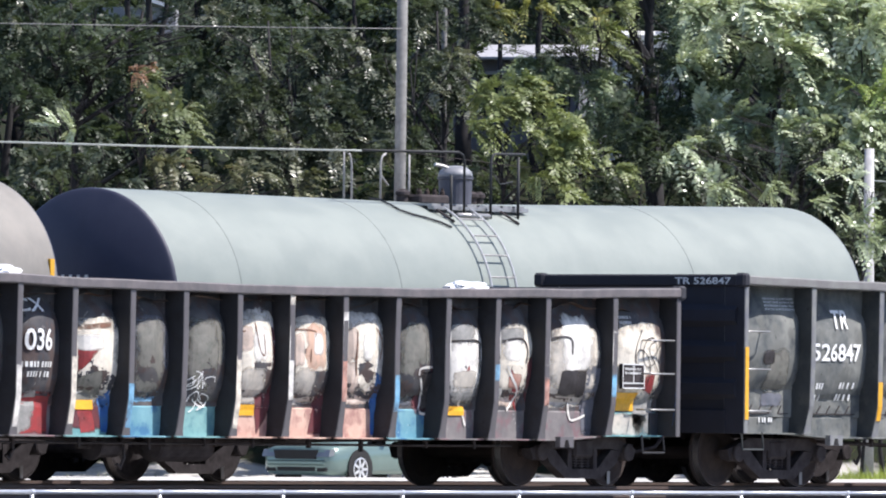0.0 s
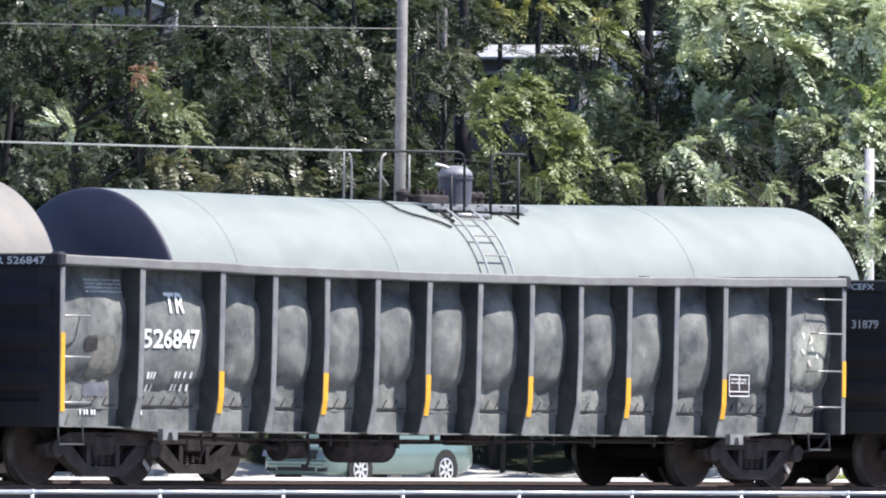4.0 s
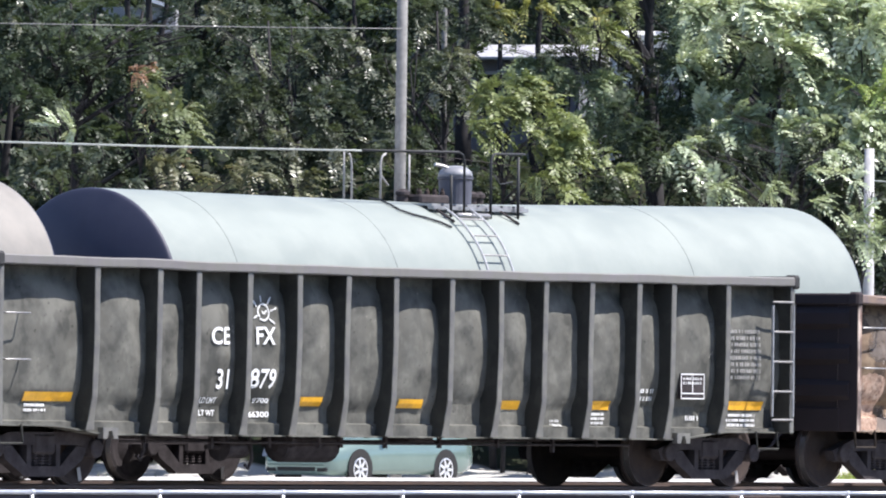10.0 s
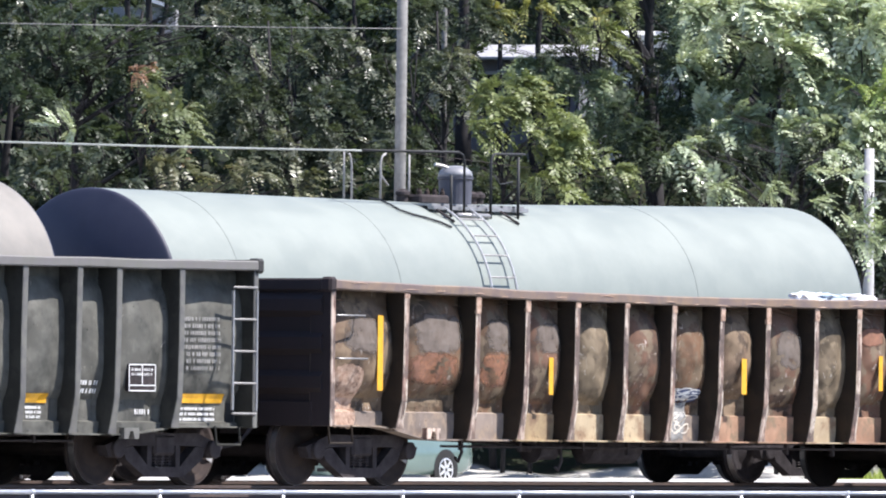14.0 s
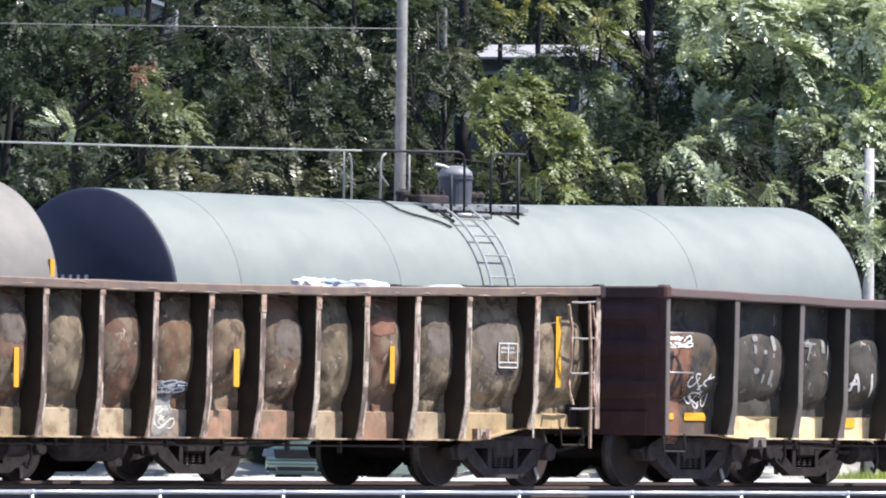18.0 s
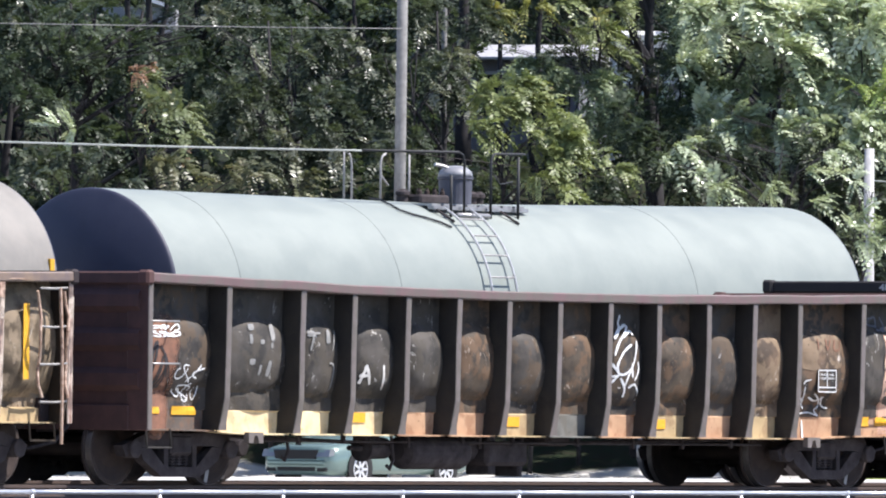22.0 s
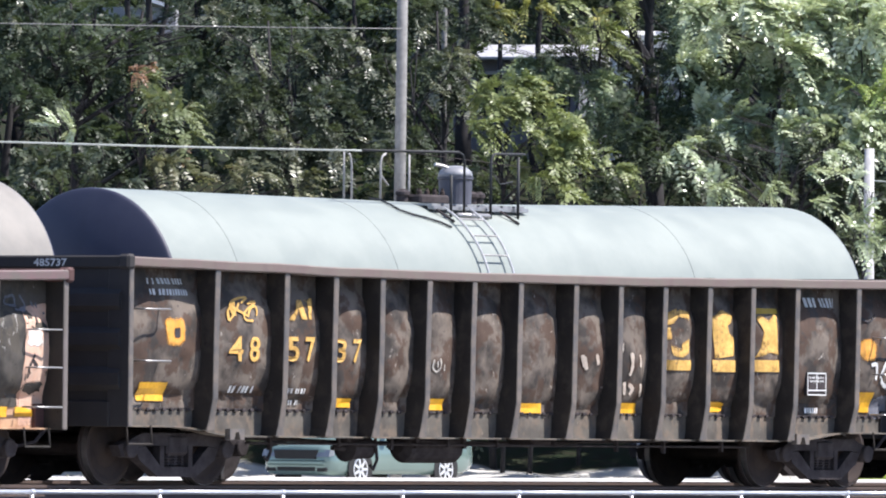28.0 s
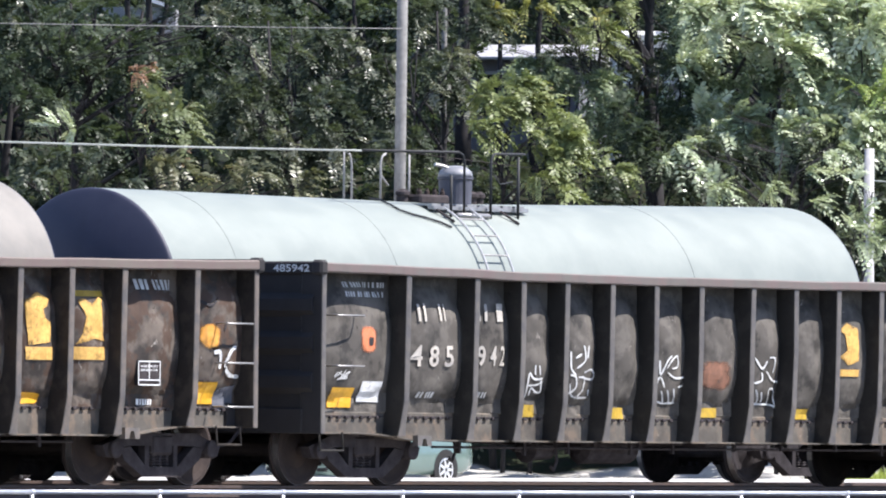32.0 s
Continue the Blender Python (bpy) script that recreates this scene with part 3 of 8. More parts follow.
        for p, q in zip(rows, rows[1:]):
            for k in range(7):
                bm.faces.new((p[k], p[(k + 1) % 7], q[(k + 1) % 7], q[k]))
        bm.faces.new(rows[0])
        bm.faces.new(rows[-1])
        part("top_chord", bm, chord, car)
        for x, e in ((0.0, 1), (L, -1)):
            bm = bmesh.new()
            box(bm, min(x, x + e * 0.09), max(x, x + e * 0.09), min(s * (yb - 0.06), s * (yb + 0.265)), max(s * (yb - 0.06), s * (yb + 0.265)), sill, top - 0.115, 0.01)
            # post sides and end face are darkened the same way for shade
            post = part("corner_post", bm, mats["web_shade"], car)
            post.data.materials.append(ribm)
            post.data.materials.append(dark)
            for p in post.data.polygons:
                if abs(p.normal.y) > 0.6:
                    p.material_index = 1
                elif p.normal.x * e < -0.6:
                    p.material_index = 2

    def surface(x, z):
        """How far out the near side's skin lies at (x, z)."""
        if z < kick - 0.06:
            return yb + ledge
        for a, b, zs, ys in skins:
            if x <= b + 0.03 or (a, b) == skins[-1][:2]:
                u = min(max((x - a) / (b - a), 0), 1) * 16
                i = min(int(u), 15)
                k = next((k for k in range(len(zs) - 1) if zs[k + 1] <= z), len(zs) - 2)
                w = min(max((zs[k] - z) / (zs[k] - zs[k + 1]), 0), 1)
                top_y = ys[k][i] + (ys[k][i + 1] - ys[k][i]) * (u - i)
                low_y = ys[k + 1][i] + (ys[k + 1][i + 1] - ys[k + 1][i]) * (u - i)
                return top_y + (low_y - top_y) * w
    SURFACE[car.name] = surface

    # ends, coloured darker than the sides to carry their shade
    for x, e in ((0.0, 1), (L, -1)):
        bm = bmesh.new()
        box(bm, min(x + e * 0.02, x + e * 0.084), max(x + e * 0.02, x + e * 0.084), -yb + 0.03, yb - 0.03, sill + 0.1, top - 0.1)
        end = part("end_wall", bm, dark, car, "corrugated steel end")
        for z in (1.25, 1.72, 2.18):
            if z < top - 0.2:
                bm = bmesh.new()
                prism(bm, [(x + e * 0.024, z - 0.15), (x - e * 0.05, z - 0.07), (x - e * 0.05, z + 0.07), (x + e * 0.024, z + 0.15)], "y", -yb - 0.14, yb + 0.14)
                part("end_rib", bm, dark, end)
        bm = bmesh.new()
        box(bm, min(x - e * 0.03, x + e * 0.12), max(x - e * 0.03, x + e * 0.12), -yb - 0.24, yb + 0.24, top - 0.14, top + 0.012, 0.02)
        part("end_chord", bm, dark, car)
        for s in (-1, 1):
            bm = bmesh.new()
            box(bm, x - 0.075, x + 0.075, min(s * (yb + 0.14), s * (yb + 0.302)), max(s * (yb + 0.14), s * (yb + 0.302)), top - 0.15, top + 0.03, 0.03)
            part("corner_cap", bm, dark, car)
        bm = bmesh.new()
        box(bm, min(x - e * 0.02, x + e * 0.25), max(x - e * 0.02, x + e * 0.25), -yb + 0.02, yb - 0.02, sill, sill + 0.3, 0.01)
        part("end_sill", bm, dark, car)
        bm = bmesh.new()
        box(bm, min(x - e * 0.42, x + e * 0.3), max(x - e * 0.42, x + e * 0.3), -0.10, 0.10, 0.70, 0.92, 0.03)
        box(bm, min(x - e * 0.72, x - e * 0.40), max(x - e * 0.72, x - e * 0.40), -0.17, 0.13, 0.66, 0.98, 0.06)
        part("coupler", bm, M["wheel_steel"], car, "rusty knuckle coupler")
        bm = bmesh.new()
        rod(bm, [(x, -0.45, 0.72), (x - e * 0.25, -0.42, 0.5), (x - e * 0.55, -0.25, 0.42), (x - e * 0.68, -0.1, 0.5)], 0.022, 6)
        part("air_hose", bm, M["black_iron"], car)
        # crossover and sill steps below the corner
        for s in (-1, 1):
            bm = bmesh.new()
            x1, x2 = x + e * 0.16, x + e * 0.62
            rod(bm, [(x1, s * 1.47, sill + 0.02), (x1, s * 1.49, sill - 0.2), (x2, s * 1.49, sill - 0.2), (x2, s * 1.47, sill + 0.02)], 0.014, 6)
            part("sill_step", bm, mats["web_shade"], car)
            bm = bmesh.new()
            jx = x + e * 2.25
            prism(bm, [(jx - 0.14, sill - 0.01), (jx - 0.14, sill - 0.14), (jx - 0.06, sill - 0.14), (jx - 0.03, sill - 0.05), (jx + 0.03, sill - 0.05), (jx + 0.06, sill - 0.14), (jx + 0.14, sill - 0.14), (jx + 0.14, sill - 0.01)], "y", min(s * 1.42, s * 1.50), max(s * 1.42, s * 1.50))
            part("jacking_pad", bm, ribm, car)
    bm = bmesh.new()
    box(bm, 0.1, L - 0.1, -yb + 0.16, yb - 0.16, 0.98, 1.04)
    part("floor", bm, dark, car)
    bm = bmesh.new()
    box(bm, 0.2, L - 0.2, -0.22, 0.22, 0.62, 0.97)
    part("centre_sill", bm, M["black_iron"], car)
    for k in range(9):
        x = 2.6 + (L - 5.2) * k / 8
        bm = bmesh.new()
        box(bm, x - 0.05, x + 0.05, -yb + 0.16, yb - 0.16, 0.72, 0.98)
        part("crossbearer", bm, M["black_iron"], car)
    bm = bmesh.new()
    turned(bm, [(-0.58, 0.08), (-0.52, 0.18), (-0.48, 0.2), (0.48, 0.2), (0.52, 0.18), (0.58, 0.08)], 16, pose(L * 0.43, -0.75, 0.48, 0, 0, 90))
    part("air_reservoir", bm, M["black_iron"], car)
    bm = bmesh.new()
    rod(bm, [(2.6, -0.6, 0.60), (L * 0.35, -0.55, 0.52), (L * 0.6, -0.5, 0.54), (L - 2.6, -0.55, 0.60)], 0.025, 6)
    part("brake_rod", bm, M["black_iron"], car)
    # train line along the near side, on hangers
    bm = bmesh.new()
    rod(bm, [(2.9, -1.12, belly - 0.07), (L * 0.5, -1.12, belly - 0.075), (L - 2.9, -1.12, belly - 0.07)], 0.016, 6)
    part("train_line", bm, M["black_iron"], car)
    for k in range(9):
        x = 3.3 + (L - 6.6) * (k + 0.3 * rnd.random()) / 8.4
        bm = bmesh.new()
        box(bm, x - 0.02, x + 0.02, -1.15, -1.10, belly - 0.09 - 0.08 * rnd.random(), belly + 0.05)
        part("pipe_hanger", bm, M["black_iron"], car)
    for x in (L * 0.40, L * 0.46):
        bm = bmesh.new()
        box(bm, x - 0.03, x + 0.03, -0.98, -0.52, 0.46, 0.98)
        part("reservoir_strap", bm, M["black_iron"], car)
    bm = bmesh.new()
    turned(bm, [(-0.32, 0.05), (-0.3, 0.13), (0.1, 0.14), (0.12, 0.17), (0.16, 0.17), (0.18, 0.04), (0.42, 0.03)], 16, pose(L * 0.33, -0.85, 0.46, 0, 0, 90))
    part("brake_cylinder", bm, M["black_iron"], car)
    bm = bmesh.new()
    box(bm, L * 0.33 - 0.22, L * 0.33 + 0.1, -0.95, -0.75, 0.52, 0.98, 0.02)
    part("cylinder_bracket", bm, M["black_iron"], car)
    for x, z in ((L * 0.345, 0.2), (L * 0.215, 0.3)):
        bm = bmesh.new()
        rod(bm, [(x, -1.0, 0.62), (x + 0.02, -1.02, z + 0.12), (x - 0.03, -1.0, z), (x - 0.09, -1.0, z + 0.05)], 0.022, 6)
        part("brake_lever", bm, M["black_iron"], car)
    bm = bmesh.new()
    box(bm, L * 0.55, L * 0.55 + 0.5, -0.95, -0.5, 0.50, 0.78, 0.05)
    part("brake_valve", bm, M["black_iron"], car)
    sets = truck(car, trucks[0]) + truck(car, L - trucks[1])
    return car, sets
# ---- the passing train ----
def rust_tone(base, rust, amount):
    f = min(amount * 2.2, 0.8)
    return tuple(b * (1 - f) + r * f for b, r in zip(base, rust))


def paint(name, base, second, rust, amount, rib=None, chord=None, dark=None, k=2.4, scuffed=False):
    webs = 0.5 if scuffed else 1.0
    return {
        "body": weathered(name + "_side", (base, second, tuple(0.7 * v for v in second) if amount < 0.1 else rust_tone(base, rust, amount)), (0.42, 0.38, 0.33), min(amount * 4, 0.65), 0.65, 0.024, 0.9 if amount > 0.07 else 0.6),
        # side paint scaled down to imitate shade on the ribs' flanks
        "web_shade": weathered(name + "_web_shade", (tuple(0.5 * webs * v for v in base), tuple(0.68 * webs * v for v in base), tuple(0.36 * webs * v for v in second))),
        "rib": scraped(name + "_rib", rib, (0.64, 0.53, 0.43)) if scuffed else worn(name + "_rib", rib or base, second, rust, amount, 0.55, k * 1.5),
        "chord": worn(name + "_chord", chord or base, second, rust, amount * 0.6, 0.55, k),
        # end colour, with the shade of the sunless ends mixed in
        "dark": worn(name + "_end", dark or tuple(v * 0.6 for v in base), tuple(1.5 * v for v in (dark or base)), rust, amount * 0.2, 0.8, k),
    }


SPECS = [
    ("gondola", "dark grey gondola car covered in colourful faded spray paint", 91.44, 16.04, [1.5, 2.84, 3.86, 4.94, 5.95, 6.99, 8.01, 9.07, 10.13, 11.15, 12.17, 13.21, 14.63], 2.50, 0.63, 0.57,
     paint("grey_sprayed", (0.06, 0.06, 0.066), (0.095, 0.09, 0.09), RUST, 0.12, (0.11, 0.10, 0.105), (0.15, 0.13, 0.13), (0.025, 0.025, 0.03)), (1.4, 1.35), 1.0),
    ("gondola", "blue-grey gondola car with white lettering and yellow rib markers", 108.876, 16.13, [1.54, 3.08, 4.10, 5.12, 6.13, 7.18, 8.22, 9.29, 10.32, 11.36, 12.38, 13.44, 14.84], 2.69, 0.68, 0.63,
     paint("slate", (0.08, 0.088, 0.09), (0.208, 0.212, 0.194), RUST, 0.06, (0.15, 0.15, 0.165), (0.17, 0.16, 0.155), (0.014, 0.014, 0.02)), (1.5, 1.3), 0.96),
    ("gondola", "dark olive-grey gondola car with white lettering and yellow markers", 126.407, 16.1, [1.82, 3.01, 3.75, 4.74, 5.71, 6.68, 7.63, 8.77, 9.78, 10.72, 11.69, 12.70, 13.44, 14.63], 2.68, 0.69, 0.59,
     paint("olive_grey", (0.056, 0.056, 0.049), (0.14, 0.137, 0.118), RUST, 0.05, (0.10, 0.097, 0.092), (0.15, 0.14, 0.135), (0.02, 0.02, 0.02)), (1.51, 1.12), 0.82),
    ("gondola", "badly rusted brown gondola car with a loaded top and bent ladder", 143.941, 16.05, [1.51, 2.97, 4.0, 5.05, 6.1, 7.12, 8.17, 9.18, 10.27, 11.23, 12.26, 13.31, 14.72], 2.49, 0.72, 0.56,
     paint("rusted", (0.09, 0.068, 0.05), (0.22, 0.155, 0.105), (0.2, 0.085, 0.045), 0.42, (0.17, 0.122, 0.1), (0.15, 0.112, 0.1), (0.017, 0.011, 0.012), scuffed=True), (1.33, 1.3), 0.97),
    ("gondola", "brown-grey gondola car with rust, tan skirt and white scrawls", 161.404, 16.2, [1.55, 3.0, 4.02, 5.1, 6.14, 7.17, 8.23, 9.3, 10.34, 11.42, 12.44, 13.44, 14.88], 2.51, 0.65, 0.61,
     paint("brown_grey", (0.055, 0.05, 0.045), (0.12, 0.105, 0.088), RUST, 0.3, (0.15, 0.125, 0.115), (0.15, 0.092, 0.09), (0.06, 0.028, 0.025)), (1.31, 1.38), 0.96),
    ("gondola", "weathered dark gondola car with worn gold lettering", 178.739, 16.32, [1.69, 3.04, 4.01, 4.94, 5.89, 6.81, 7.77, 8.93, 9.88, 10.84, 11.81, 12.76, 13.75, 15.13], 2.69, 0.69, 0.58,
     paint("dark_gold", (0.048, 0.041, 0.036), (0.15, 0.123, 0.1), RUST, 0.11, (0.088, 0.081, 0.076), (0.15, 0.108, 0.094), (0.02, 0.018, 0.018)), (1.6, 1.18), 0.96),
    ("gondola", "weathered dark gondola car with white lettering and white scrawls", 196.296, 16.3, [1.74, 3.14, 4.1, 5.02, 5.98, 6.92, 7.9, 9.04, 9.99, 10.95, 11.92, 12.88, 13.85, 15.2], 2.69, 0.63, 0.55,
     paint("dark_white", (0.048, 0.044, 0.039), (0.13, 0.117, 0.101), RUST, 0.085, (0.088, 0.081, 0.078), (0.15, 0.11, 0.098), (0.02, 0.018, 0.018)), (1.57, 1.2), 0.96),
]
HOPPER = {
    "old_olive": weathered("old_olive", ((0.088, 0.068, 0.046), (0.174, 0.134, 0.089), (0.225, 0.176, 0.117)), (0.5, 0.46, 0.4), 0.65, relief=0.03, patchy=1.0),
    "old_sand": weathered("old_sand", ((0.105, 0.08, 0.054), (0.2, 0.156, 0.104), (0.26, 0.2, 0.135)), (0.55, 0.5, 0.42), 0.70, relief=0.03, patchy=1.0),
    "old_brown": weathered("old_brown", ((0.074, 0.054, 0.039), (0.170, 0.116, 0.077), (0.220, 0.159, 0.104)), (0.5, 0.44, 0.38), 0.70, relief=0.03, patchy=1.0),
    "old_red": weathered("old_red", ((0.078, 0.053, 0.039), (0.166, 0.093, 0.062), (0.179, 0.138, 0.095)), (0.55, 0.48, 0.42), 0.75, relief=0.03, patchy=1.0),
    "old_orange": weathered("old_orange", ((0.070, 0.051, 0.035), (0.156, 0.091, 0.054), (0.164, 0.122, 0.081)), (0.5, 0.4, 0.32), 0.70, relief=0.03, patchy=1.0),
    "old_grey": weathered("old_grey", ((0.041, 0.038, 0.034), (0.082, 0.073, 0.063), (0.076, 0.066, 0.053)), (0.5, 0.48, 0.44), 0.60, relief=0.03, patchy=1.0),
    "old_slate": weathered("old_slate", ((0.037, 0.034, 0.031), (0.075, 0.066, 0.057), (0.097, 0.071, 0.049)), (0.5, 0.46, 0.42), 0.45, relief=0.03, patchy=1.0),
    "old_tan": weathered("old_tan", ((0.048, 0.040, 0.033), (0.090, 0.070, 0.051), (0.138, 0.089, 0.056)), (0.5, 0.42, 0.34), 0.60, relief=0.03, patchy=1.0),
    "grime_cream": weathered("grime_cream", ((0.32, 0.255, 0.17), (0.46, 0.37, 0.245), (0.25, 0.17, 0.11)), (0.65, 0.58, 0.46), 0.4),
    "grime_tan": weathered("grime_tan", ((0.26, 0.195, 0.12), (0.4, 0.3, 0.17), (0.2, 0.13, 0.085)), (0.6, 0.5, 0.38), 0.4),
    "grime_peach": weathered("grime_peach", ((0.22, 0.135, 0.09), (0.36, 0.22, 0.145), (0.2, 0.15, 0.1)), (0.6, 0.48, 0.38), 0.4),
    "skirt_cream": weathered("skirt_cream", ((0.62, 0.5, 0.3), (0.74, 0.6, 0.36), (0.5, 0.38, 0.22)), (0.8, 0.72, 0.55), 0.2),
    "skirt_peach": weathered("skirt_peach", ((0.36, 0.215, 0.13), (0.46, 0.295, 0.18), (0.3, 0.17, 0.1)), (0.7, 0.55, 0.4), 0.25),
    "skirt_tan": weathered("skirt_tan", ((0.36, 0.27, 0.15), (0.48, 0.36, 0.2), (0.3, 0.21, 0.12)), (0.65, 0.56, 0.42), 0.3),
    "skirt_grey": weathered("skirt_grey", ((0.16, 0.13, 0.11), (0.26, 0.21, 0.175), (0.3, 0.23, 0.17)), (0.6, 0.55, 0.5), 0.4),
    "skirt_dark": weathered("skirt_dark", ((0.09, 0.075, 0.062), (0.15, 0.12, 0.098), (0.2, 0.11, 0.065)), (0.5, 0.45, 0.4), 0.2),
    "skirt_soot": weathered("skirt_soot", ((0.072, 0.064, 0.055), (0.125, 0.112, 0.094), (0.16, 0.125, 0.095)), (0.42, 0.38, 0.32), 0.45),
    "skirt_slate": weathered("skirt_slate", ((0.1, 0.098, 0.088), (0.17, 0.165, 0.145), (0.13, 0.12, 0.1)), (0.5, 0.48, 0.44), 0.1),
}
M.update(HOPPER)
HOPPER_SPRAY = {
    "skirt_teal": weathered("skirt_teal", ((0.14, 0.29, 0.29), (0.21, 0.37, 0.36), (0.1, 0.22, 0.25)), (0.6, 0.65, 0.65), 0.4),
    "skirt_sky": weathered("skirt_sky", ((0.12, 0.27, 0.33), (0.19, 0.36, 0.4), (0.06, 0.16, 0.28)), (0.6, 0.65, 0.7), 0.4),
    "skirt_pink": weathered("skirt_pink", ((0.46, 0.29, 0.235), (0.58, 0.4, 0.32), (0.34, 0.19, 0.165)), (0.7, 0.6, 0.55), 0.4),
    "skirt_ash": weathered("skirt_ash", ((0.14, 0.13, 0.13), (0.24, 0.22, 0.21), (0.2, 0.12, 0.13)), (0.65, 0.62, 0.6), 0.5),
}
M.update(HOPPER_SPRAY)
COATS = {
    0: (None, ["skirt_ash"] * 2 + ["skirt_ash", "skirt_teal", "skirt_sky", "skirt_teal", "skirt_pink", "skirt_pink", "skirt_pink", "skirt_sky", "skirt_ash", "skirt_ash", "skirt_ash", "skirt_teal"]),
    3: (["old_brown", "old_orange", "old_orange", "old_red", "old_olive", "old_red", "old_orange", "old_brown", "old_red", "old_olive", "old_red", "old_olive", "old_sand", "old_sand"],
        ["skirt_grey", "skirt_grey", "skirt_grey", "grime_tan", "grime_cream", "grime_cream", "skirt_grey", "grime_peach", "grime_peach", "grime_cream", "grime_peach", "grime_cream", "skirt_tan", "skirt_tan"]),
    4: (["old_slate", "old_grey", "old_grey", "old_grey", "old_grey", "old_tan", "old_slate", "old_tan", "old_slate", "old_tan", "old_slate", "old_brown", "old_tan", "old_grey"],
        ["skirt_dark", "skirt_cream", "skirt_cream", "skirt_cream", "skirt_peach", "skirt_peach", "skirt_tan", "skirt_slate", "skirt_peach", "skirt_tan", "skirt_peach", "skirt_tan", "skirt_peach", "skirt_peach"]),
    5: (None, ["skirt_soot"] * 15),
    6: (None, ["skirt_soot"] * 15),
}
# dented sides: foot and crest of the bulge (shares of the height), its depth, the height of its middle, inset of the foot, reach along the panel, crumpling
TUCKS = {0: (0.04, 0.90, 0.105, 0.48, 0.045, 0.36, 1.0), 1: (0.15, 0.92, 0.11, 0.55, 0.05, 0.4, 1.5), 2: (0.10, 0.93, 0.095, 0.55, 0.0, 0.5, 1.2), 3: (0.07, 0.95, 0.125, 0.48, 0.10, 0.36, 2.4), 4: (0.09, 0.74, 0.11, 0.44, 0.065, 0.36, 1.4), 5: (0.05, 0.90, 0.095, 0.48, 0.045, 0.36, 2.2), 6: (0.05, 0.90, 0.095, 0.48, 0.045, 0.36, 1.6)}
CARS = []
for n_car, (kind, label, x0, L, ribs, top, sill, belly, mats, trucks, kick) in enumerate(SPECS):
    car, sets = gondola(kind, label, L, ribs, top, sill, belly, mats, trucks, kick, COATS.get(n_car), TUCKS[n_car], {2: 0.02, 3: -0.045}.get(n_car, -TUCKS[n_car][4] - 0.012), (0.10, 0.08, 0.03, 0.092, 0.11, 0.07, 0.055)[n_car])
    car.location = (x0, 0, 0)
    CARS.append((car, x0, sets))
# ---- paint on the cars' near sides, laid over the dented skin ----
PAINT_STEP = 0.0025


def laid(car, name, pts, faces, material, layer, label="", cover=None, flat=None):
    """A thin coat over the skin: points (x, z), faces by index."""
    skin = SURFACE[car.name]
    me = bpy.data.meshes.new(name)
    me.from_pydata([(x, -(flat or skin(x, z)) - PAINT_STEP * layer - 0.0025, z) for x, z in pts], [], faces)
    me.materials.append(M[material])
    me.attributes.new("cover", "FLOAT", "POINT").data.foreach_set("value", cover or [1.0] * len(pts))
    return part(name, me, None, car, label)


def patch(car, x0, x1, z0, z1, material, layer=1, ragged=0.0):
    """A painted field; ragged: how far its outline is worn to an uneven oval."""
    rnd = random.Random(x0 * 31 + z0 * 17)
    if ragged:
        rings, seg = 14, 56
        cx, cz = (x0 + x1) / 2, (z0 + z1) / 2
        ph = rnd.uniform(0, 50)
        pts, faces = [(cx, cz)], []
        for r in range(1, rings + 1):
            for k in range(seg):
                a = 2 * math.pi * k / seg
                c, s = math.cos(a), math.sin(a)
                sq = (abs(c) ** 4 + abs(s) ** 4) ** -0.25
                w = sq * (1 + 0.22 * ragged * noise.noise((c * 1.7 + ph, s * 1.7, ph)) + 0.2 * ragged * noise.noise((c * 5 + ph, s * 5, ph)))
                pts.append((cx + (x1 - x0) / 2 * c * w * r / rings, cz + (z1 - z0) / 2 * s * w * r / rings))
        for k in range(seg):
            faces.append((0, 1 + k, 1 + (k + 1) % seg))
        for r in range(1, rings):
            for k in range(seg):
                a, b = 1 + (r - 1) * seg, 1 + r * seg
                faces.append((a + k, b + k, b + (k + 1) % seg, a + (k + 1) % seg))
        return laid(car, "paint_patch", pts, faces, material, layer, cover=[1.0] * (1 + seg * (rings - 5)) + [0.92] * seg + [0.8] * seg + [0.62] * seg + [0.42] * seg + [0.2] * seg)
    nx, nz = max(int((x1 - x0) / 0.06), 2), max(int((z1 - z0) / 0.06), 2)
    pts = [(x0 + (x1 - x0) * i / nx, z0 + (z1 - z0) * j / nz) for i in range(nx + 1) for j in range(nz + 1)]
    faces = [(i * (nz + 1) + j, (i + 1) * (nz + 1) + j, (i + 1) * (nz + 1) + j + 1, i * (nz + 1) + j + 1) for i in range(nx) for j in range(nz)]
    flat = max(SURFACE[car.name]((x0 + x1) / 2, z0 + (z1 - z0) * k / 8) for k in range(9)) if "yellow" in material and z1 - z0 > 0.3 else None
    return laid(car, "reflector" if "yellow" in material else "paint_field", pts, faces, material, layer, flat=flat)


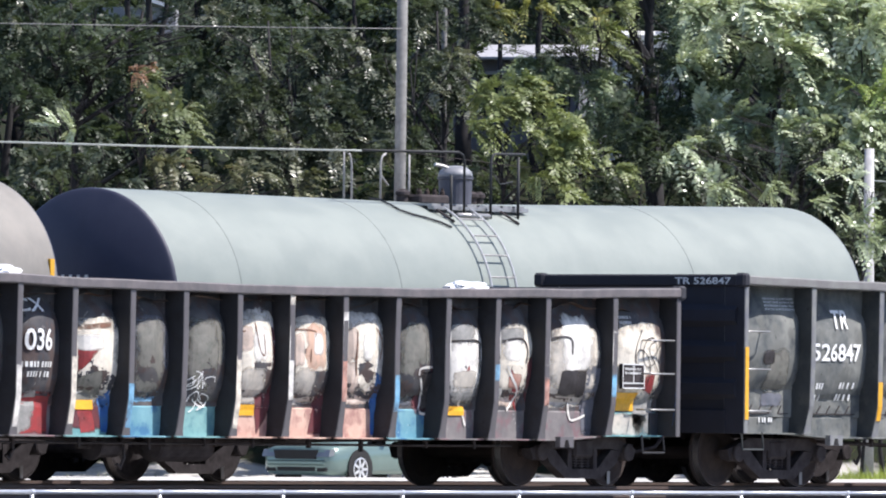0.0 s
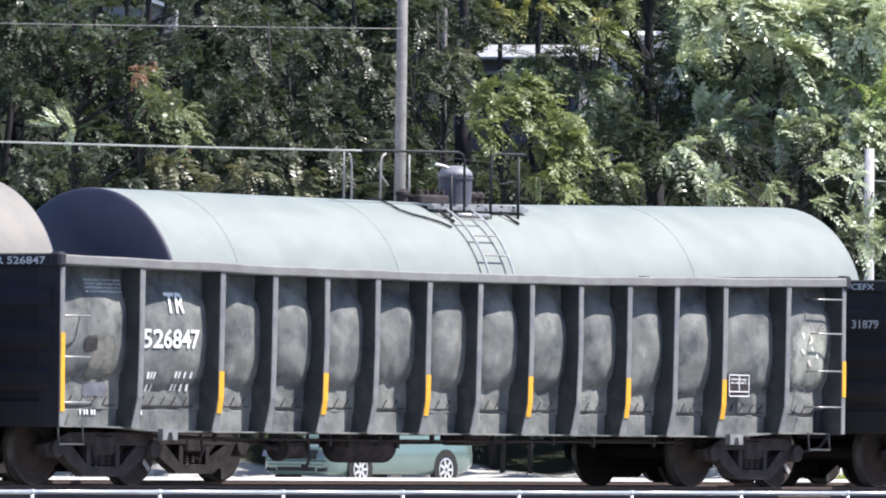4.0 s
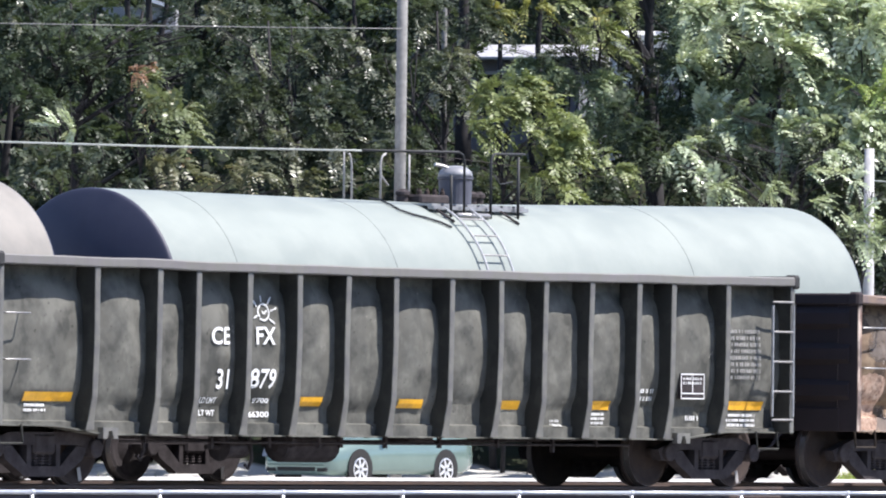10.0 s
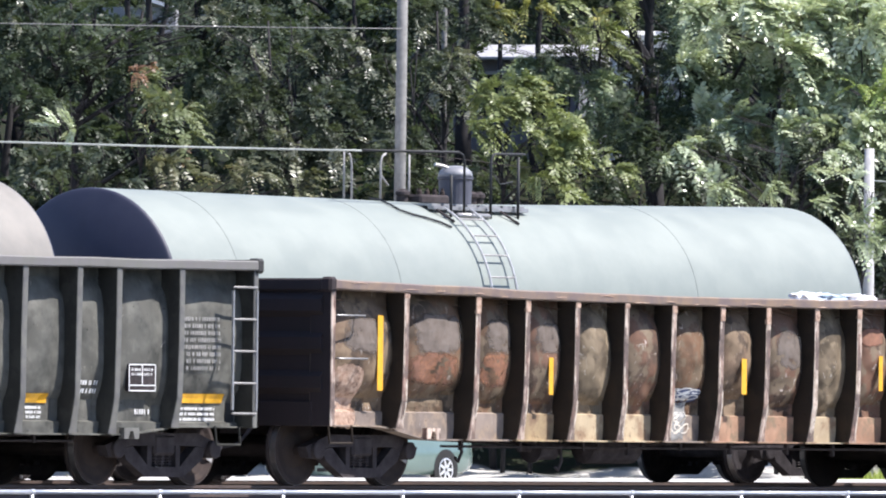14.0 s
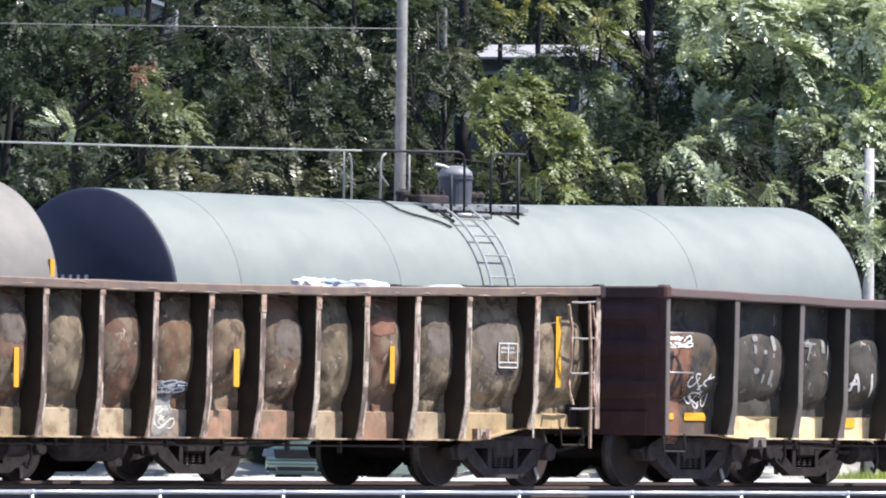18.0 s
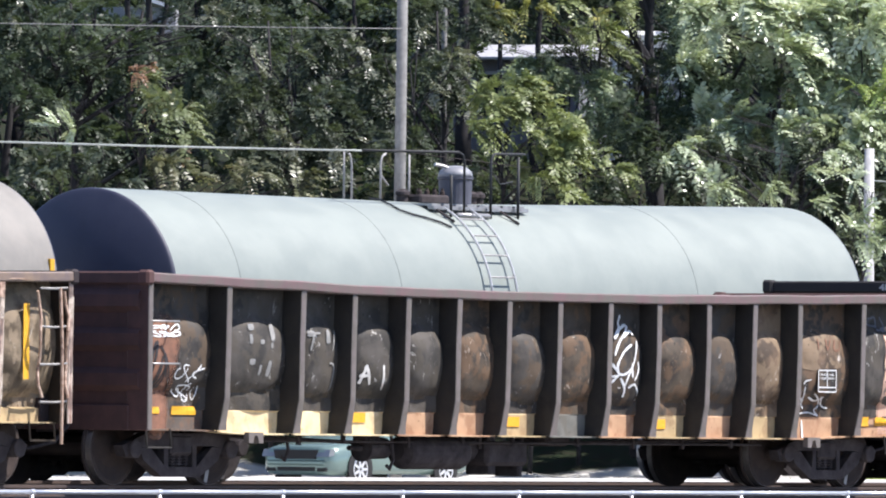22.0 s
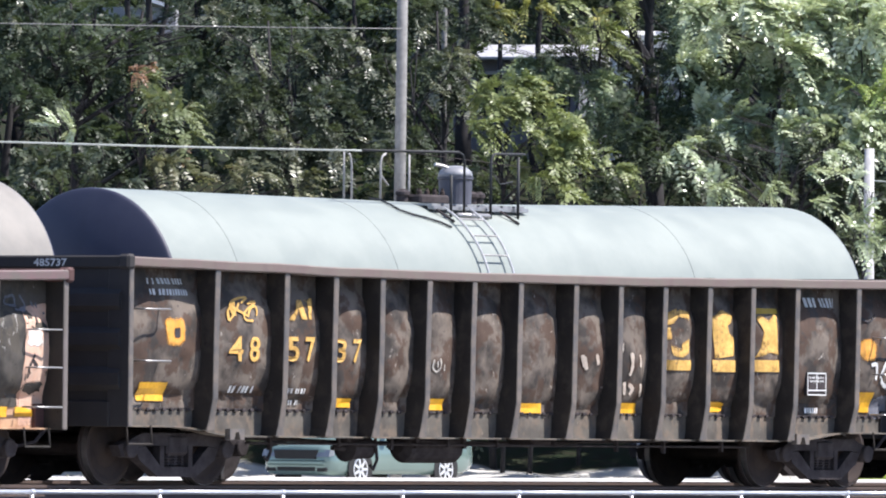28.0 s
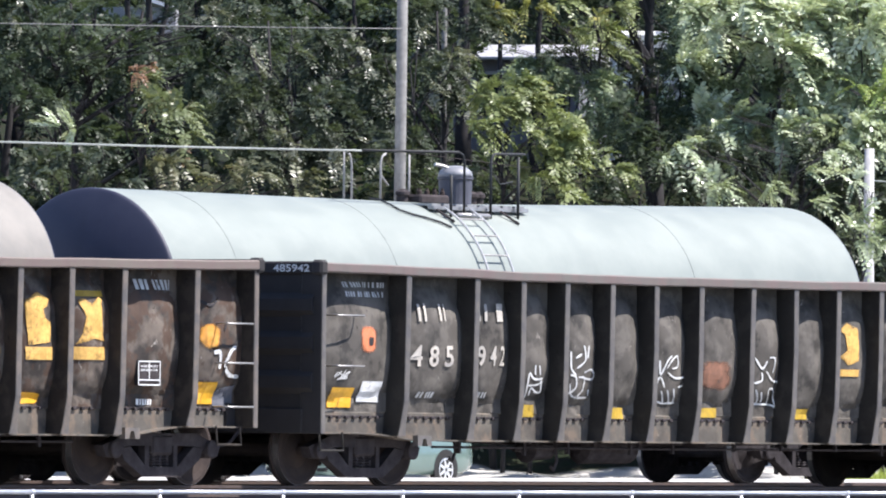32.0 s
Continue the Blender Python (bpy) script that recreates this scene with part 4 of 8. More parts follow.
def shape(car, outline, material, layer):
    """A painted shape with a given outline, its edges a little uneven, filled over a fine lattice."""
    bm = bmesh.new()
    pts = []
    for (xa, za), (xb, zb) in zip(outline, outline[1:] + outline[:1]):
        n = max(int(math.hypot(xb - xa, zb - za) / 0.05), 1)
        for k in range(n):
            x, z = xa + (xb - xa) * k / n, za + (zb - za) * k / n
            pts.append((x + 0.012 * noise.noise((x * 9, z * 9, 1)), z + 0.012 * noise.noise((x * 9, z * 9, 7))))
    f = bm.faces.new([bm.verts.new((x, 0, z)) for x, z in pts])
    bmesh.ops.triangulate(bm, faces=[f])
    for _ in range(3):
        long = [e for e in bm.edges if e.calc_length() > 0.075]
        if long:
            bmesh.ops.subdivide_edges(bm, edges=long, cuts=1)
            bmesh.ops.triangulate(bm, faces=[f for f in bm.faces if len(f.verts) > 3])
    bm.verts.index_update()
    ps = [(v.co.x, v.co.z) for v in bm.verts]
    fs = [[v.index for v in f.verts] for f in bm.faces]
    cover = [0.5 if v.is_boundary else 1.0 for v in bm.verts]
    bm.free()
    return laid(car, "spray_shape", ps, fs, material, layer, cover=cover)


def scrawl(car, x0, x1, z0, z1, material, seed, width, strokes=4):
    """Looping strokes that cannot be read; more strokes make them smaller and closer."""
    rnd = random.Random(seed)
    small = 4 / strokes
    for stroke in range(strokes):
        pts, faces = [], []
        cx = x0 + (x1 - x0) * (0.2 + 0.6 * (stroke % 4) / 3 + rnd.uniform(-0.08, 0.08))
        cz = (z0 + z1) / 2 + (rnd.uniform(-0.2, 0.2) if strokes == 4 else (stroke // 4 + 0.5) / (strokes / 4) - 0.5) * (z1 - z0)
        ax, az = (x1 - x0) * rnd.uniform(0.12, 0.3) * (0.5 + 0.5 * small), (z1 - z0) * rnd.uniform(0.2, 0.5) * small
        p1, p2, k1, k2 = rnd.uniform(0, 6), rnd.uniform(0, 6), rnd.uniform(1.0, 2.2), rnd.uniform(0.8, 1.8)
        line = []
        for i in range(26):
            s = i / 25 * 4.2
            line.append((min(max(cx + ax * math.sin(k1 * s + p1), x0), x1), min(max(cz + az * math.sin(k2 * s + p2) , z0), z1)))
        for i, (x, z) in enumerate(line):
            xa, za = line[max(i - 1, 0)]
            xb, zb = line[min(i + 1, len(line) - 1)]
            d = math.hypot(xb - xa, zb - za) or 1
            w = width / 2 * (0.7 + 0.5 * rnd.random())
            nx, nz = -(zb - za) / d * w, (xb - xa) / d * w
            pts += [(x + nx, z + nz), (x - nx, z - nz)]
            if i:
                n = len(pts)
                faces.append((n - 4, n - 3, n - 1, n - 2))
        laid(car, "spray_stroke", pts, faces, material, 4 + 0.2 * (stroke % 4))


def strokes(car, lines, material, width, layer=4):
    """Hand-drawn spray lines, each a smooth stroke through a few places (x, z) on the side."""
    rnd = random.Random(len(lines) + lines[0][0][0])
    for k, line in enumerate(lines):
        fine = []
        for i in range(len(line) - 1):
            p0, p1, p2, p3 = line[max(i - 1, 0)], line[i], line[i + 1], line[min(i + 2, len(line) - 1)]
            for j in range(5):
                t = j / 5
                fine.append(tuple(0.5 * (2 * b + (c - a) * t + (2 * a - 5 * b + 4 * c - d) * t * t + (3 * b - a - 3 * c + d) * t ** 3) for a, b, c, d in zip(p0, p1, p2, p3)))
        fine.append(line[-1])
        pts, faces = [], []
        for i, (x, z) in enumerate(fine):
            (xa, za), (xb, zb) = fine[max(i - 1, 0)], fine[min(i + 1, len(fine) - 1)]
            d = math.hypot(xb - xa, zb - za) or 1
            w = width / 2 * (0.75 + 0.5 * rnd.random()) * (0.6 if i in (0, len(fine) - 1) else 1.0)
            nx, nz = -(zb - za) / d * w, (xb - xa) / d * w
            pts += [(x + nx, z + nz), (x - nx, z - nz)]
            if i:
                m = len(pts)
                faces.append((m - 4, m - 3, m - 1, m - 2))
        laid(car, "spray_stroke", pts, faces, material, layer + 0.15 * (k % 5))


def glyphs(text):
    """The outline of a text as points and triangles, scaled to a unit box."""
    cu = bpy.data.curves.new("text", "FONT")
    cu.body, cu.resolution_u, cu.offset = text, 3, 0.018
    ob = bpy.data.objects.new("text", cu)
    scene.collection.objects.link(ob)
    me = bpy.data.meshes.new_from_object(ob.evaluated_get(bpy.context.evaluated_depsgraph_get()))
    bpy.data.objects.remove(ob)
    co = np.array([v.co[:2] for v in me.vertices])
    co = (co - co.min(0)) / (co.max(0) - co.min(0))
    faces = [list(p.vertices) for p in me.polygons]
    bpy.data.meshes.remove(me)
    return co, faces


def apart(co, faces):
    """Splits a text's outline into its single letters."""
    group = list(range(len(co)))

    def root(i):
        while group[i] != i:
            i = group[i]
        return i
    for f in faces:
        for i in f[1:]:
            group[root(i)] = root(f[0])
    found = {}
    for f in faces:
        found.setdefault(root(f[0]), []).append(f)
    for fs in found.values():
        used = sorted({i for f in fs for i in f})
        where = {v: k for k, v in enumerate(used)}
        yield [co[i] for i in used], [[where[i] for i in f] for f in fs]


def letters(car, text, x0, x1, z0, z1, material):
    co, faces = glyphs(text)
    for pts, fs in apart(co, faces):
        laid(car, "letter", [(x0 + (x1 - x0) * u, z0 + (z1 - z0) * v) for u, v in pts], fs, material, 6, "stencilled letter")


def bars_in(x0, x1, z0, z1, rows, rnd):
    pts, faces = [], []
    h = (z1 - z0) / (rows * 1.8 - 0.8)
    for r in range(rows):
        za = z1 - r * h * 1.8 - h
        x = x0
        while x < x1 - 0.015:
            w = min(rnd.uniform(0.3, 0.65) * max(h, 0.025), x1 - x)
            n = len(pts)
            pts += [(x, za), (x + w, za), (x + w, za + h), (x, za + h)]
            faces.append((n, n + 1, n + 2, n + 3))
            x += w + max(h, 0.025) * rnd.choice((0.3, 0.3, 0.35, 0.9))
    return pts, faces


def small_print(car, x0, x1, z0, z1, rows, material):
    """Writing too worn to read, as rows of plain bars."""
    pts, faces = bars_in(x0, x1, z0, z1, rows, random.Random(x0 * 91))
    return tagged(laid(car, "small_print", pts, faces, material, 6, "worn unreadable stencil rows"), kind="stuff")


def stencil(car, x0, x1, z0, z1, panes, plate="black_iron"):
    """A white-ruled service stencil: frame, divider and rows."""
    skin = SURFACE[car.name]
    y = max(skin(x, z) for x in (x0, (x0 + x1) / 2, x1) for z in (z0, (z0 + z1) / 2, z1)) - 0.006
    bm = bmesh.new()
    box(bm, x0, x1, -y - 0.008, -y + 0.04, z0, z1, 0.002)
    part("stencil_plate", bm, M[plate], car)
    w = 0.013
    rects = [(x0, x1, z0, z0 + w), (x0, x1, z1 - w, z1), (x0, x0 + w, z0, z1), (x1 - w, x1, z0, z1), (x0, x1, z0 + (z1 - z0) * 0.2, z0 + (z1 - z0) * 0.2 + w)]
    rects += [(x0 + (x1 - x0) * k / panes - w / 2, x0 + (x1 - x0) * k / panes + w / 2, z0 + (z1 - z0) * 0.2, z1) for k in range(1, panes)]
    pts, faces = [], []
    for a, b, c, d in rects:
        for k in range(4):
            n = len(pts)
            xa, xb = (a + (b - a) * k / 4, a + (b - a) * (k + 1) / 4) if b - a > d - c else (a, b)
            za, zb = (c, d) if b - a > d - c else (c + (d - c) * k / 4, c + (d - c) * (k + 1) / 4)
            pts += [(xa, za), (xb, za), (xb, zb), (xa, zb)]
            faces.append((n, n + 1, n + 2, n + 3))
    laid(car, "stencil_frame", pts, faces, "white_paint", 6, "white-ruled service stencil", flat=y)
    p, f = bars_in(x0 + 0.05, x1 - 0.05, z1 - (z1 - z0) * 0.42, z1 - 0.05, 2, random.Random(x0))
    tagged(laid(car, "stencil_rows", p, f, "worn_white", 6, "unreadable stencil rows", flat=y), kind="stuff")


def grab_iron(car, x0, x1, z):
    bm = bmesh.new()
    rod(bm, [(x0, -1.38, z), (x0, -1.60, z), (x0 + 0.02, -1.62, z), (x1 - 0.02, -1.62, z), (x1, -1.60, z), (x1, -1.38, z)], 0.011, 6)
    part("grab_iron", bm, M["bare_iron"], car, "bare metal grab iron", smooth=True)


def rib_marker(car, x, zy):
    """A reflective strip down a rib's face; zy: heights and how far out the face lies there."""
    bm = bmesh.new()
    rows = [[bm.verts.new(c) for c in ((x - 0.047, -y - 0.004, z), (x + 0.047, -y - 0.004, z), (x + 0.047, -y + 0.001, z), (x - 0.047, -y + 0.001, z))] for z, y in zy]
    for p, q in zip(rows, rows[1:]):
        for k in range(4):
            bm.faces.new((p[k], p[(k + 1) % 4], q[(k + 1) % 4], q[k]))
    bm.faces.new(rows[0])
    bm.faces.new(rows[-1])
    part("reflector", bm, M["yellow"], car, "yellow reflective strip")


def rib_paint(car, x, z0, z1, material, half=0.046):
    """Old spray paint left on the face of a rib."""
    n = max(int((z1 - z0) / 0.06), 2)
    pts = []
    for k in range(n + 1):
        z = z0 + (z1 - z0) * k / n
        y = 1.55 + (1.606 - 1.55) * min(max((z - 0.69) / 0.35, 0), 1) + 0.024 * min(max((z - 1.04) / 1.35, 0), 1) + 0.003
        pts += [(x - half, -y, z), (x, -y, z), (x + half, -y, z)]
    me = bpy.data.meshes.new("rib_paint")
    me.from_pydata(pts, [], [(3 * k + j, 3 * k + j + 1, 3 * k + j + 4, 3 * k + j + 3) for k in range(n) for j in (0, 1)])
    me.materials.append(M[material])
    me.attributes.new("cover", "FLOAT", "POINT").data.foreach_set("value", [0.35 if k in (0, n) else 0.75 for k in range(n + 1) for _ in range(3)])
    part("rib_paint", me, None, car, "faded spray paint on a rib")


def bolt_row(car, ribs, L, z, cleat_shadows, y=1.312):
    """A dark floor seam along the near side, with slanting dark rods drawn as shadows above it or bolt heads below."""
    edges = [0.0, *ribs, L]
    skin = SURFACE[car.name]
    for a, b in zip(edges, edges[1:]):
        bm = bmesh.new()
        box(bm, a + 0.06, b - 0.06, -y, -y + 0.04, z - 0.009, z + 0.004)
        part("floor_seam", bm, M["black_iron"], car)
        x = a + 0.13
        while cleat_shadows and x < b - 0.2:
            bm = bmesh.new()
            y0, y1 = -skin(x, z + 0.02) - 0.008, -skin(x + 0.09, z + 0.11) - 0.008
            rod(bm, [(x, y0, z), (x + 0.045, (y0 + y1) / 2, z + 0.055), (x + 0.09, y1, z + 0.105)], 0.008, 4)
            part("cleat", bm, M["black_iron"], car)
            x += 0.21
        while not cleat_shadows and x < b - 0.1:
            bm = bmesh.new()
            box(bm, x - 0.035, x + 0.03, -y - 0.022, -y + 0.03, z - 0.035, z + 0.002, 0.006)
            part("bolt", bm, M["black_iron"], car)
            x += 0.155


def side_ladder(car, x0, x1, zs, material, sway=0.0):
    rnd = random.Random(4)
    for x in (x0, x1):
        bm = bmesh.new()
        rod(bm, [(x + sway * math.sin(k * 1.7 + x), -1.63 - sway * math.cos(k * 1.3), zs[0] + 0.04 + (zs[-1] - zs[0] - 0.08) * k / 8) for k in range(9)], 0.02, 6)
        part("ladder_stile", bm, material, car, "ladder stile")
    for z in zs:
        bm = bmesh.new()
        rod(bm, [(x0, -1.63, z + sway * 0.6 * rnd.uniform(-1, 1)), ((x0 + x1) / 2, -1.64, z - sway * 0.4), (x1, -1.63, z)], 0.014, 6)
        part("ladder_rung", bm, M["bare_iron"], car, "metal ladder rung")


def end_text(car, text, y0, y1, z0, z1, x, material="worn_white"):
    """Lettering on the leading end; y0 is the end of the text that lies nearer the far side."""
    co, faces = glyphs(text)
    for pts, fs in apart(co, faces):
        me = bpy.data.meshes.new("letter")
        me.from_pydata([(x, y0 + (y1 - y0) * u, z0 + (z1 - z0) * v) for u, v in pts], [], fs)
        me.materials.append(M[material])
        part("letter", me, None, car, "small white letter")
# ---- markings, spray paint and grab irons, car by car ----
c1, c2, c3, c4, c5, c6, c7 = [c[0] for c in CARS]
# sprayed grey car
for a, b, z0, z1, mat in ((4.15, 4.88, 1.05, 1.98, "spray_cream"), (7.25, 7.97, 1.15, 2.14, "spray_white"), (8.28, 9.02, 1.2, 2.05, "spray_cream"), (9.34, 10.08, 1.15, 2.1, "spray_white"), (11.4, 12.12, 1.15, 1.95, "spray_white"), (12.44, 13.16, 1.1, 2.0, "spray_cream"), (13.5, 14.55, 1.2, 2.0, "spray_cream"), (14.9, 15.8, 1.1, 2.06, "spray_cream"),
                          (4.1, 4.9, 0.66, 0.98, "spray_maroon"), (10.4, 11.0, 1.05, 2.0, "spray_olive"), (6.2, 6.9, 1.1, 2.0, "spray_olive"), (5.2, 5.85, 1.05, 2.0, "spray_slate")):
    patch(c1, a, b, z0, z1, mat, layer=0.5, ragged=0.35)
for a, b, mat in ((4.2, 4.85, "spray_ash"), (7.2, 7.95, "spray_ash"), (8.2, 9.0, "spray_ash"), (9.25, 10.05, "spray_blush"), (11.3, 12.1, "spray_grey"), (12.4, 13.1, "spray_blush"), (13.4, 14.5, "spray_ash"), (14.85, 15.7, "spray_ash"), (5.15, 5.8, "spray_sky"), (10.3, 11.0, "spray_slate")):
    patch(c1, a, b, 0.98, 1.5, mat, layer=0.3, ragged=0.35)
letters(c1, "CX", 3.09, 3.49, 2.02, 2.18, "white_paint")
letters(c1, "036", 3.18, 3.60, 1.57, 1.83, "white_paint")
small_print(c1, 3.14, 3.63, 1.26, 1.44, 2, "worn_white")
shape(c1, [(3.10, 1.09), (3.74, 1.09), (3.72, 0.60), (3.01, 0.60)], "spray_red", 1)
patch(c1, 3.00, 3.48, 0.60, 1.11, "spray_grey", layer=2, ragged=0.8)
patch(c1, 4.03, 4.94, 1.00, 1.98, "spray_cream", layer=1, ragged=0.8)
shape(c1, [(4.21, 1.61), (4.51, 1.61), (4.24, 1.32)], "spray_red", 2)
shape(c1, [(4.19, 1.88), (4.73, 1.92), (4.74, 1.85), (4.18, 1.82)], "spray_brown", 2)
shape(c1, [(4.23, 1.28), (4.59, 1.35), (4.71, 1.02), (4.29, 0.97), (4.20, 1.12)], "spray_olive", 2)
shape(c1, [(4.23, 1.11), (4.58, 0.92), (4.64, 0.62), (4.37, 0.62)], "spray_red", 1)
patch(c1, 5.25, 5.79, 1.06, 1.98, "spray_olive", layer=1, ragged=0.5)
shape(c1, [(4.67, 1.02), (5.21, 1.33), (5.18, 1.13), (4.96, 0.62), (4.75, 0.62)], "spray_blue", 1)
patch(c1, 6.28, 6.79, 1.14, 1.97, "spray_olive", layer=1, ragged=0.5)
scrawl(c1, 6.18, 6.77, 0.87, 1.37, "white_paint", 3, 0.012, 8)
patch(c1, 7.13, 7.87, 1.03, 2.05, "spray_cream", layer=1, ragged=0.8)
patch(c1, 7.25, 7.78, 1.06, 1.42, "spray_ash", layer=2, ragged=0.5)
shape(c1, [(7.84, 1.90), (8.29, 1.93), (8.23, 1.15), (7.72, 0.61), (7.66, 1.08), (7.90, 1.15)], "spray_maroon", 1)
patch(c1, 8.30, 8.94, 1.10, 1.98, "spray_cream", layer=1, ragged=0.8)
patch(c1, 8.49, 8.92, 1.38, 1.96, "spray_coral", layer=2, ragged=0.8)
patch(c1, 8.34, 8.72, 1.09, 1.42, "spray_ash", layer=2, ragged=0.5)
shape(c1, [(8.94, 1.37), (9.26, 1.50), (9.13, 0.62), (8.73, 0.62)], "spray_maroon", 1)
patch(c1, 9.14, 9.96, 1.11, 2.03, "spray_cream", layer=1, ragged=0.8)
patch(c1, 9.19, 9.60, 1.11, 1.5, "spray_blush", layer=2, ragged=0.8)
shape(c1, [(9.95, 1.38), (10.24, 1.24), (10.17, 0.62), (9.99, 0.62)], "spray_blue", 1)
patch(c1, 10.46, 10.92, 1.11, 2.00, "spray_olive", layer=1, ragged=0.5)
patch(c1, 10.83, 11.34, 0.87, 1.46, "spray_maroon", layer=1, ragged=0.5)
patch(c1, 11.39, 11.92, 1.74, 1.99, "spray_grey", layer=1, ragged=0.5)
patch(c1, 11.38, 12.06, 1.20, 1.81, "spray_white", layer=1, ragged=0.8)
shape(c1, [(11.66, 1.25), (11.79, 1.50), (11.90, 1.26)], "spray_red", 2)
patch(c1, 12.47, 13.06, 1.14, 1.86, "spray_cream", layer=1, ragged=0.8)
shape(c1, [(12.67, 1.47), (12.92, 1.20), (12.98, 0.92), (12.81, 1.13)], "spray_red", 2)
patch(c1, 12.47, 12.97, 1.74, 1.96, "spray_grey", layer=2, ragged=0.5)
shape(c1, [(12.99, 1.55), (13.45, 1.83), (13.50, 1.20), (13.15, 1.02)], "spray_maroon", 1)
patch(c1, 13.50, 14.47, 1.15, 1.89, "spray_ash", layer=1, ragged=0.8)
patch(c1, 13.74, 14.36, 1.36, 2.16, "spray_white", layer=2, ragged=0.8)
shape(c1, [(13.74, 1.44), (14.26, 1.46), (14.29, 1.11), (13.74, 1.12)], "spray_black", 3)
shape(c1, [(14.27, 1.49), (14.90, 1.57), (14.80, 0.65), (14.35, 0.65)], "spray_slate", 1)
patch(c1, 14.90, 15.83, 1.09, 2.05, "spray_cream", layer=1, ragged=0.8)
shape(c1, [(15.51, 1.40), (15.73, 1.43), (15.74, 1.15), (15.51, 1.22)], "spray_red", 2)
scrawl(c1, 15.26, 15.78, 1.22, 1.96, "spray_black", 8, 0.014)
patch(c1, 15.45, 15.90, 0.60, 1.26, "spray_grey", layer=1, ragged=0.8)
patch(c1, 7.26, 7.46, 1.6, 1.92, "spray_blush", layer=3, ragged=0.5)
patch(c1, 8.27, 8.48, 1.43, 1.83, "spray_blush", layer=3, ragged=0.5)
patch(c1, 9.34, 9.55, 1.51, 1.92, "spray_blush", layer=3, ragged=0.5)
patch(c1, 9.62, 9.83, 1.51, 1.85, "spray_white", layer=3, ragged=0.5)
patch(c1, 7.46, 7.76, 1.49, 1.93, "spray_white", layer=3, ragged=0.5)
patch(c1, 8.64, 8.83, 1.57, 1.84, "spray_white", layer=3, ragged=0.5)
patch(c1, 11.51, 11.99, 1.2, 1.42, "spray_ash", layer=3, ragged=0.5)
patch(c1, 12.54, 12.88, 1.54, 1.82, "spray_white", layer=3, ragged=0.5)
patch(c1, 12.66, 12.92, 1.20, 1.40, "spray_pink", layer=3, ragged=0.5)
patch(c1, 4.16, 4.58, 1.58, 1.78, "spray_white", layer=3, ragged=0.5)
strokes(c1, [[(10.81, 1.35), (10.83, 1.44), (11.23, 1.45), (11.37, 1.40)], [(10.85, 1.32), (11.00, 1.09), (10.99, 0.89), (11.44, 0.92)], [(11.72, 1.05), (11.80, 0.97)], [(11.85, 0.87), (11.91, 0.74)], [(12.77, 0.93), (12.92, 1.13), (12.72, 1.34), (12.60, 1.49)], [(12.54, 1.21), (12.63, 1.08)], [(14.05, 1.04), (14.11, 0.83), (14.41, 0.89)]], "spray_white", 0.03)
strokes(c1, [[(11.39, 1.45), (11.43, 1.71), (11.43, 1.77), (11.98, 1.78), (12.03, 1.64), (12.04, 1.38)], [(12.47, 1.57), (12.48, 1.77), (12.89, 1.82), (13.01, 1.68), (12.96, 1.52)], [(13.48, 1.71), (13.54, 1.82), (13.74, 1.86), (13.90, 1.82), (13.94, 1.64)]], "spray_black", 0.028)
strokes(c1, [[(7.26, 1.33), (7.26, 1.77), (7.35, 1.85)], [(7.48, 1.96), (7.56, 1.64), (7.68, 1.57), (7.64, 1.82)], [(8.32, 1.81), (8.38, 1.88), (8.67, 1.86), (8.66, 1.79)], [(8.58, 1.65), (8.59, 1.49)], [(9.54, 1.89), (9.52, 1.59), (9.54, 1.33)], [(9.90, 1.92), (10.03, 1.76), (9.99, 1.52)]], "spray_brown", 0.018)
shape(c1, [(10.86, 1.40), (11.37, 1.41), (11.43, 0.94), (11.01, 0.91)], "spray_black", 3)
for x, z0, z1, mat in ((2.84, 0.68, 1.4, "spray_white"), (3.86, 0.72, 1.7, "spray_cream"), (4.94, 0.68, 1.2, "spray_sky"), (6.99, 0.68, 1.55, "spray_cream"), (8.01, 2.17, 2.34, "spray_cream"), (8.01, 1.03, 1.92, "spray_white"), (9.07, 1.62, 2.1, "spray_white"), (9.07, 1.02, 1.6, "spray_pink"),
                       (10.13, 0.9, 1.35, "spray_sky"), (11.15, 1.56, 1.88, "spray_white"), (12.17, 1.6, 1.9, "spray_white"), (12.17, 1.3, 1.5, "spray_sky"), (13.21, 1.5, 1.85, "spray_white"), (13.21, 1.0, 1.35, "spray_pink"), (14.63, 1.5, 1.95, "spray_white"), (14.63, 1.12, 1.4, "spray_sky"), (15.99, 0.74, 1.2, "spray_blue")):
    rib_paint(c1, x, z0, z1, mat)
stencil(c1, 14.99, 15.46, 1.23, 1.54, 2)
patch(c1, 14.89, 15.45, 0.95, 1.18, "yellow", layer=6)
patch(c1, 14.92, 15.72, 0.64, 0.93, "spray_ash", layer=1, ragged=0.6)
patch(c1, 4.19, 4.58, 0.89, 1.00, "yellow", layer=5)
patch(c1, 7.25, 7.66, 0.84, 0.97, "yellow", layer=5)
patch(c1, 11.41, 11.88, 0.87, 0.98, "yellow", layer=5)
small_print(c1, 15.01, 15.23, 2.04, 2.14, 2, "worn_white")
grab_iron(c1, 15.40, 15.92, 1.84)
grab_iron(c1, 15.41, 15.92, 1.42)
grab_iron(c1, 15.42, 15.93, 0.97)
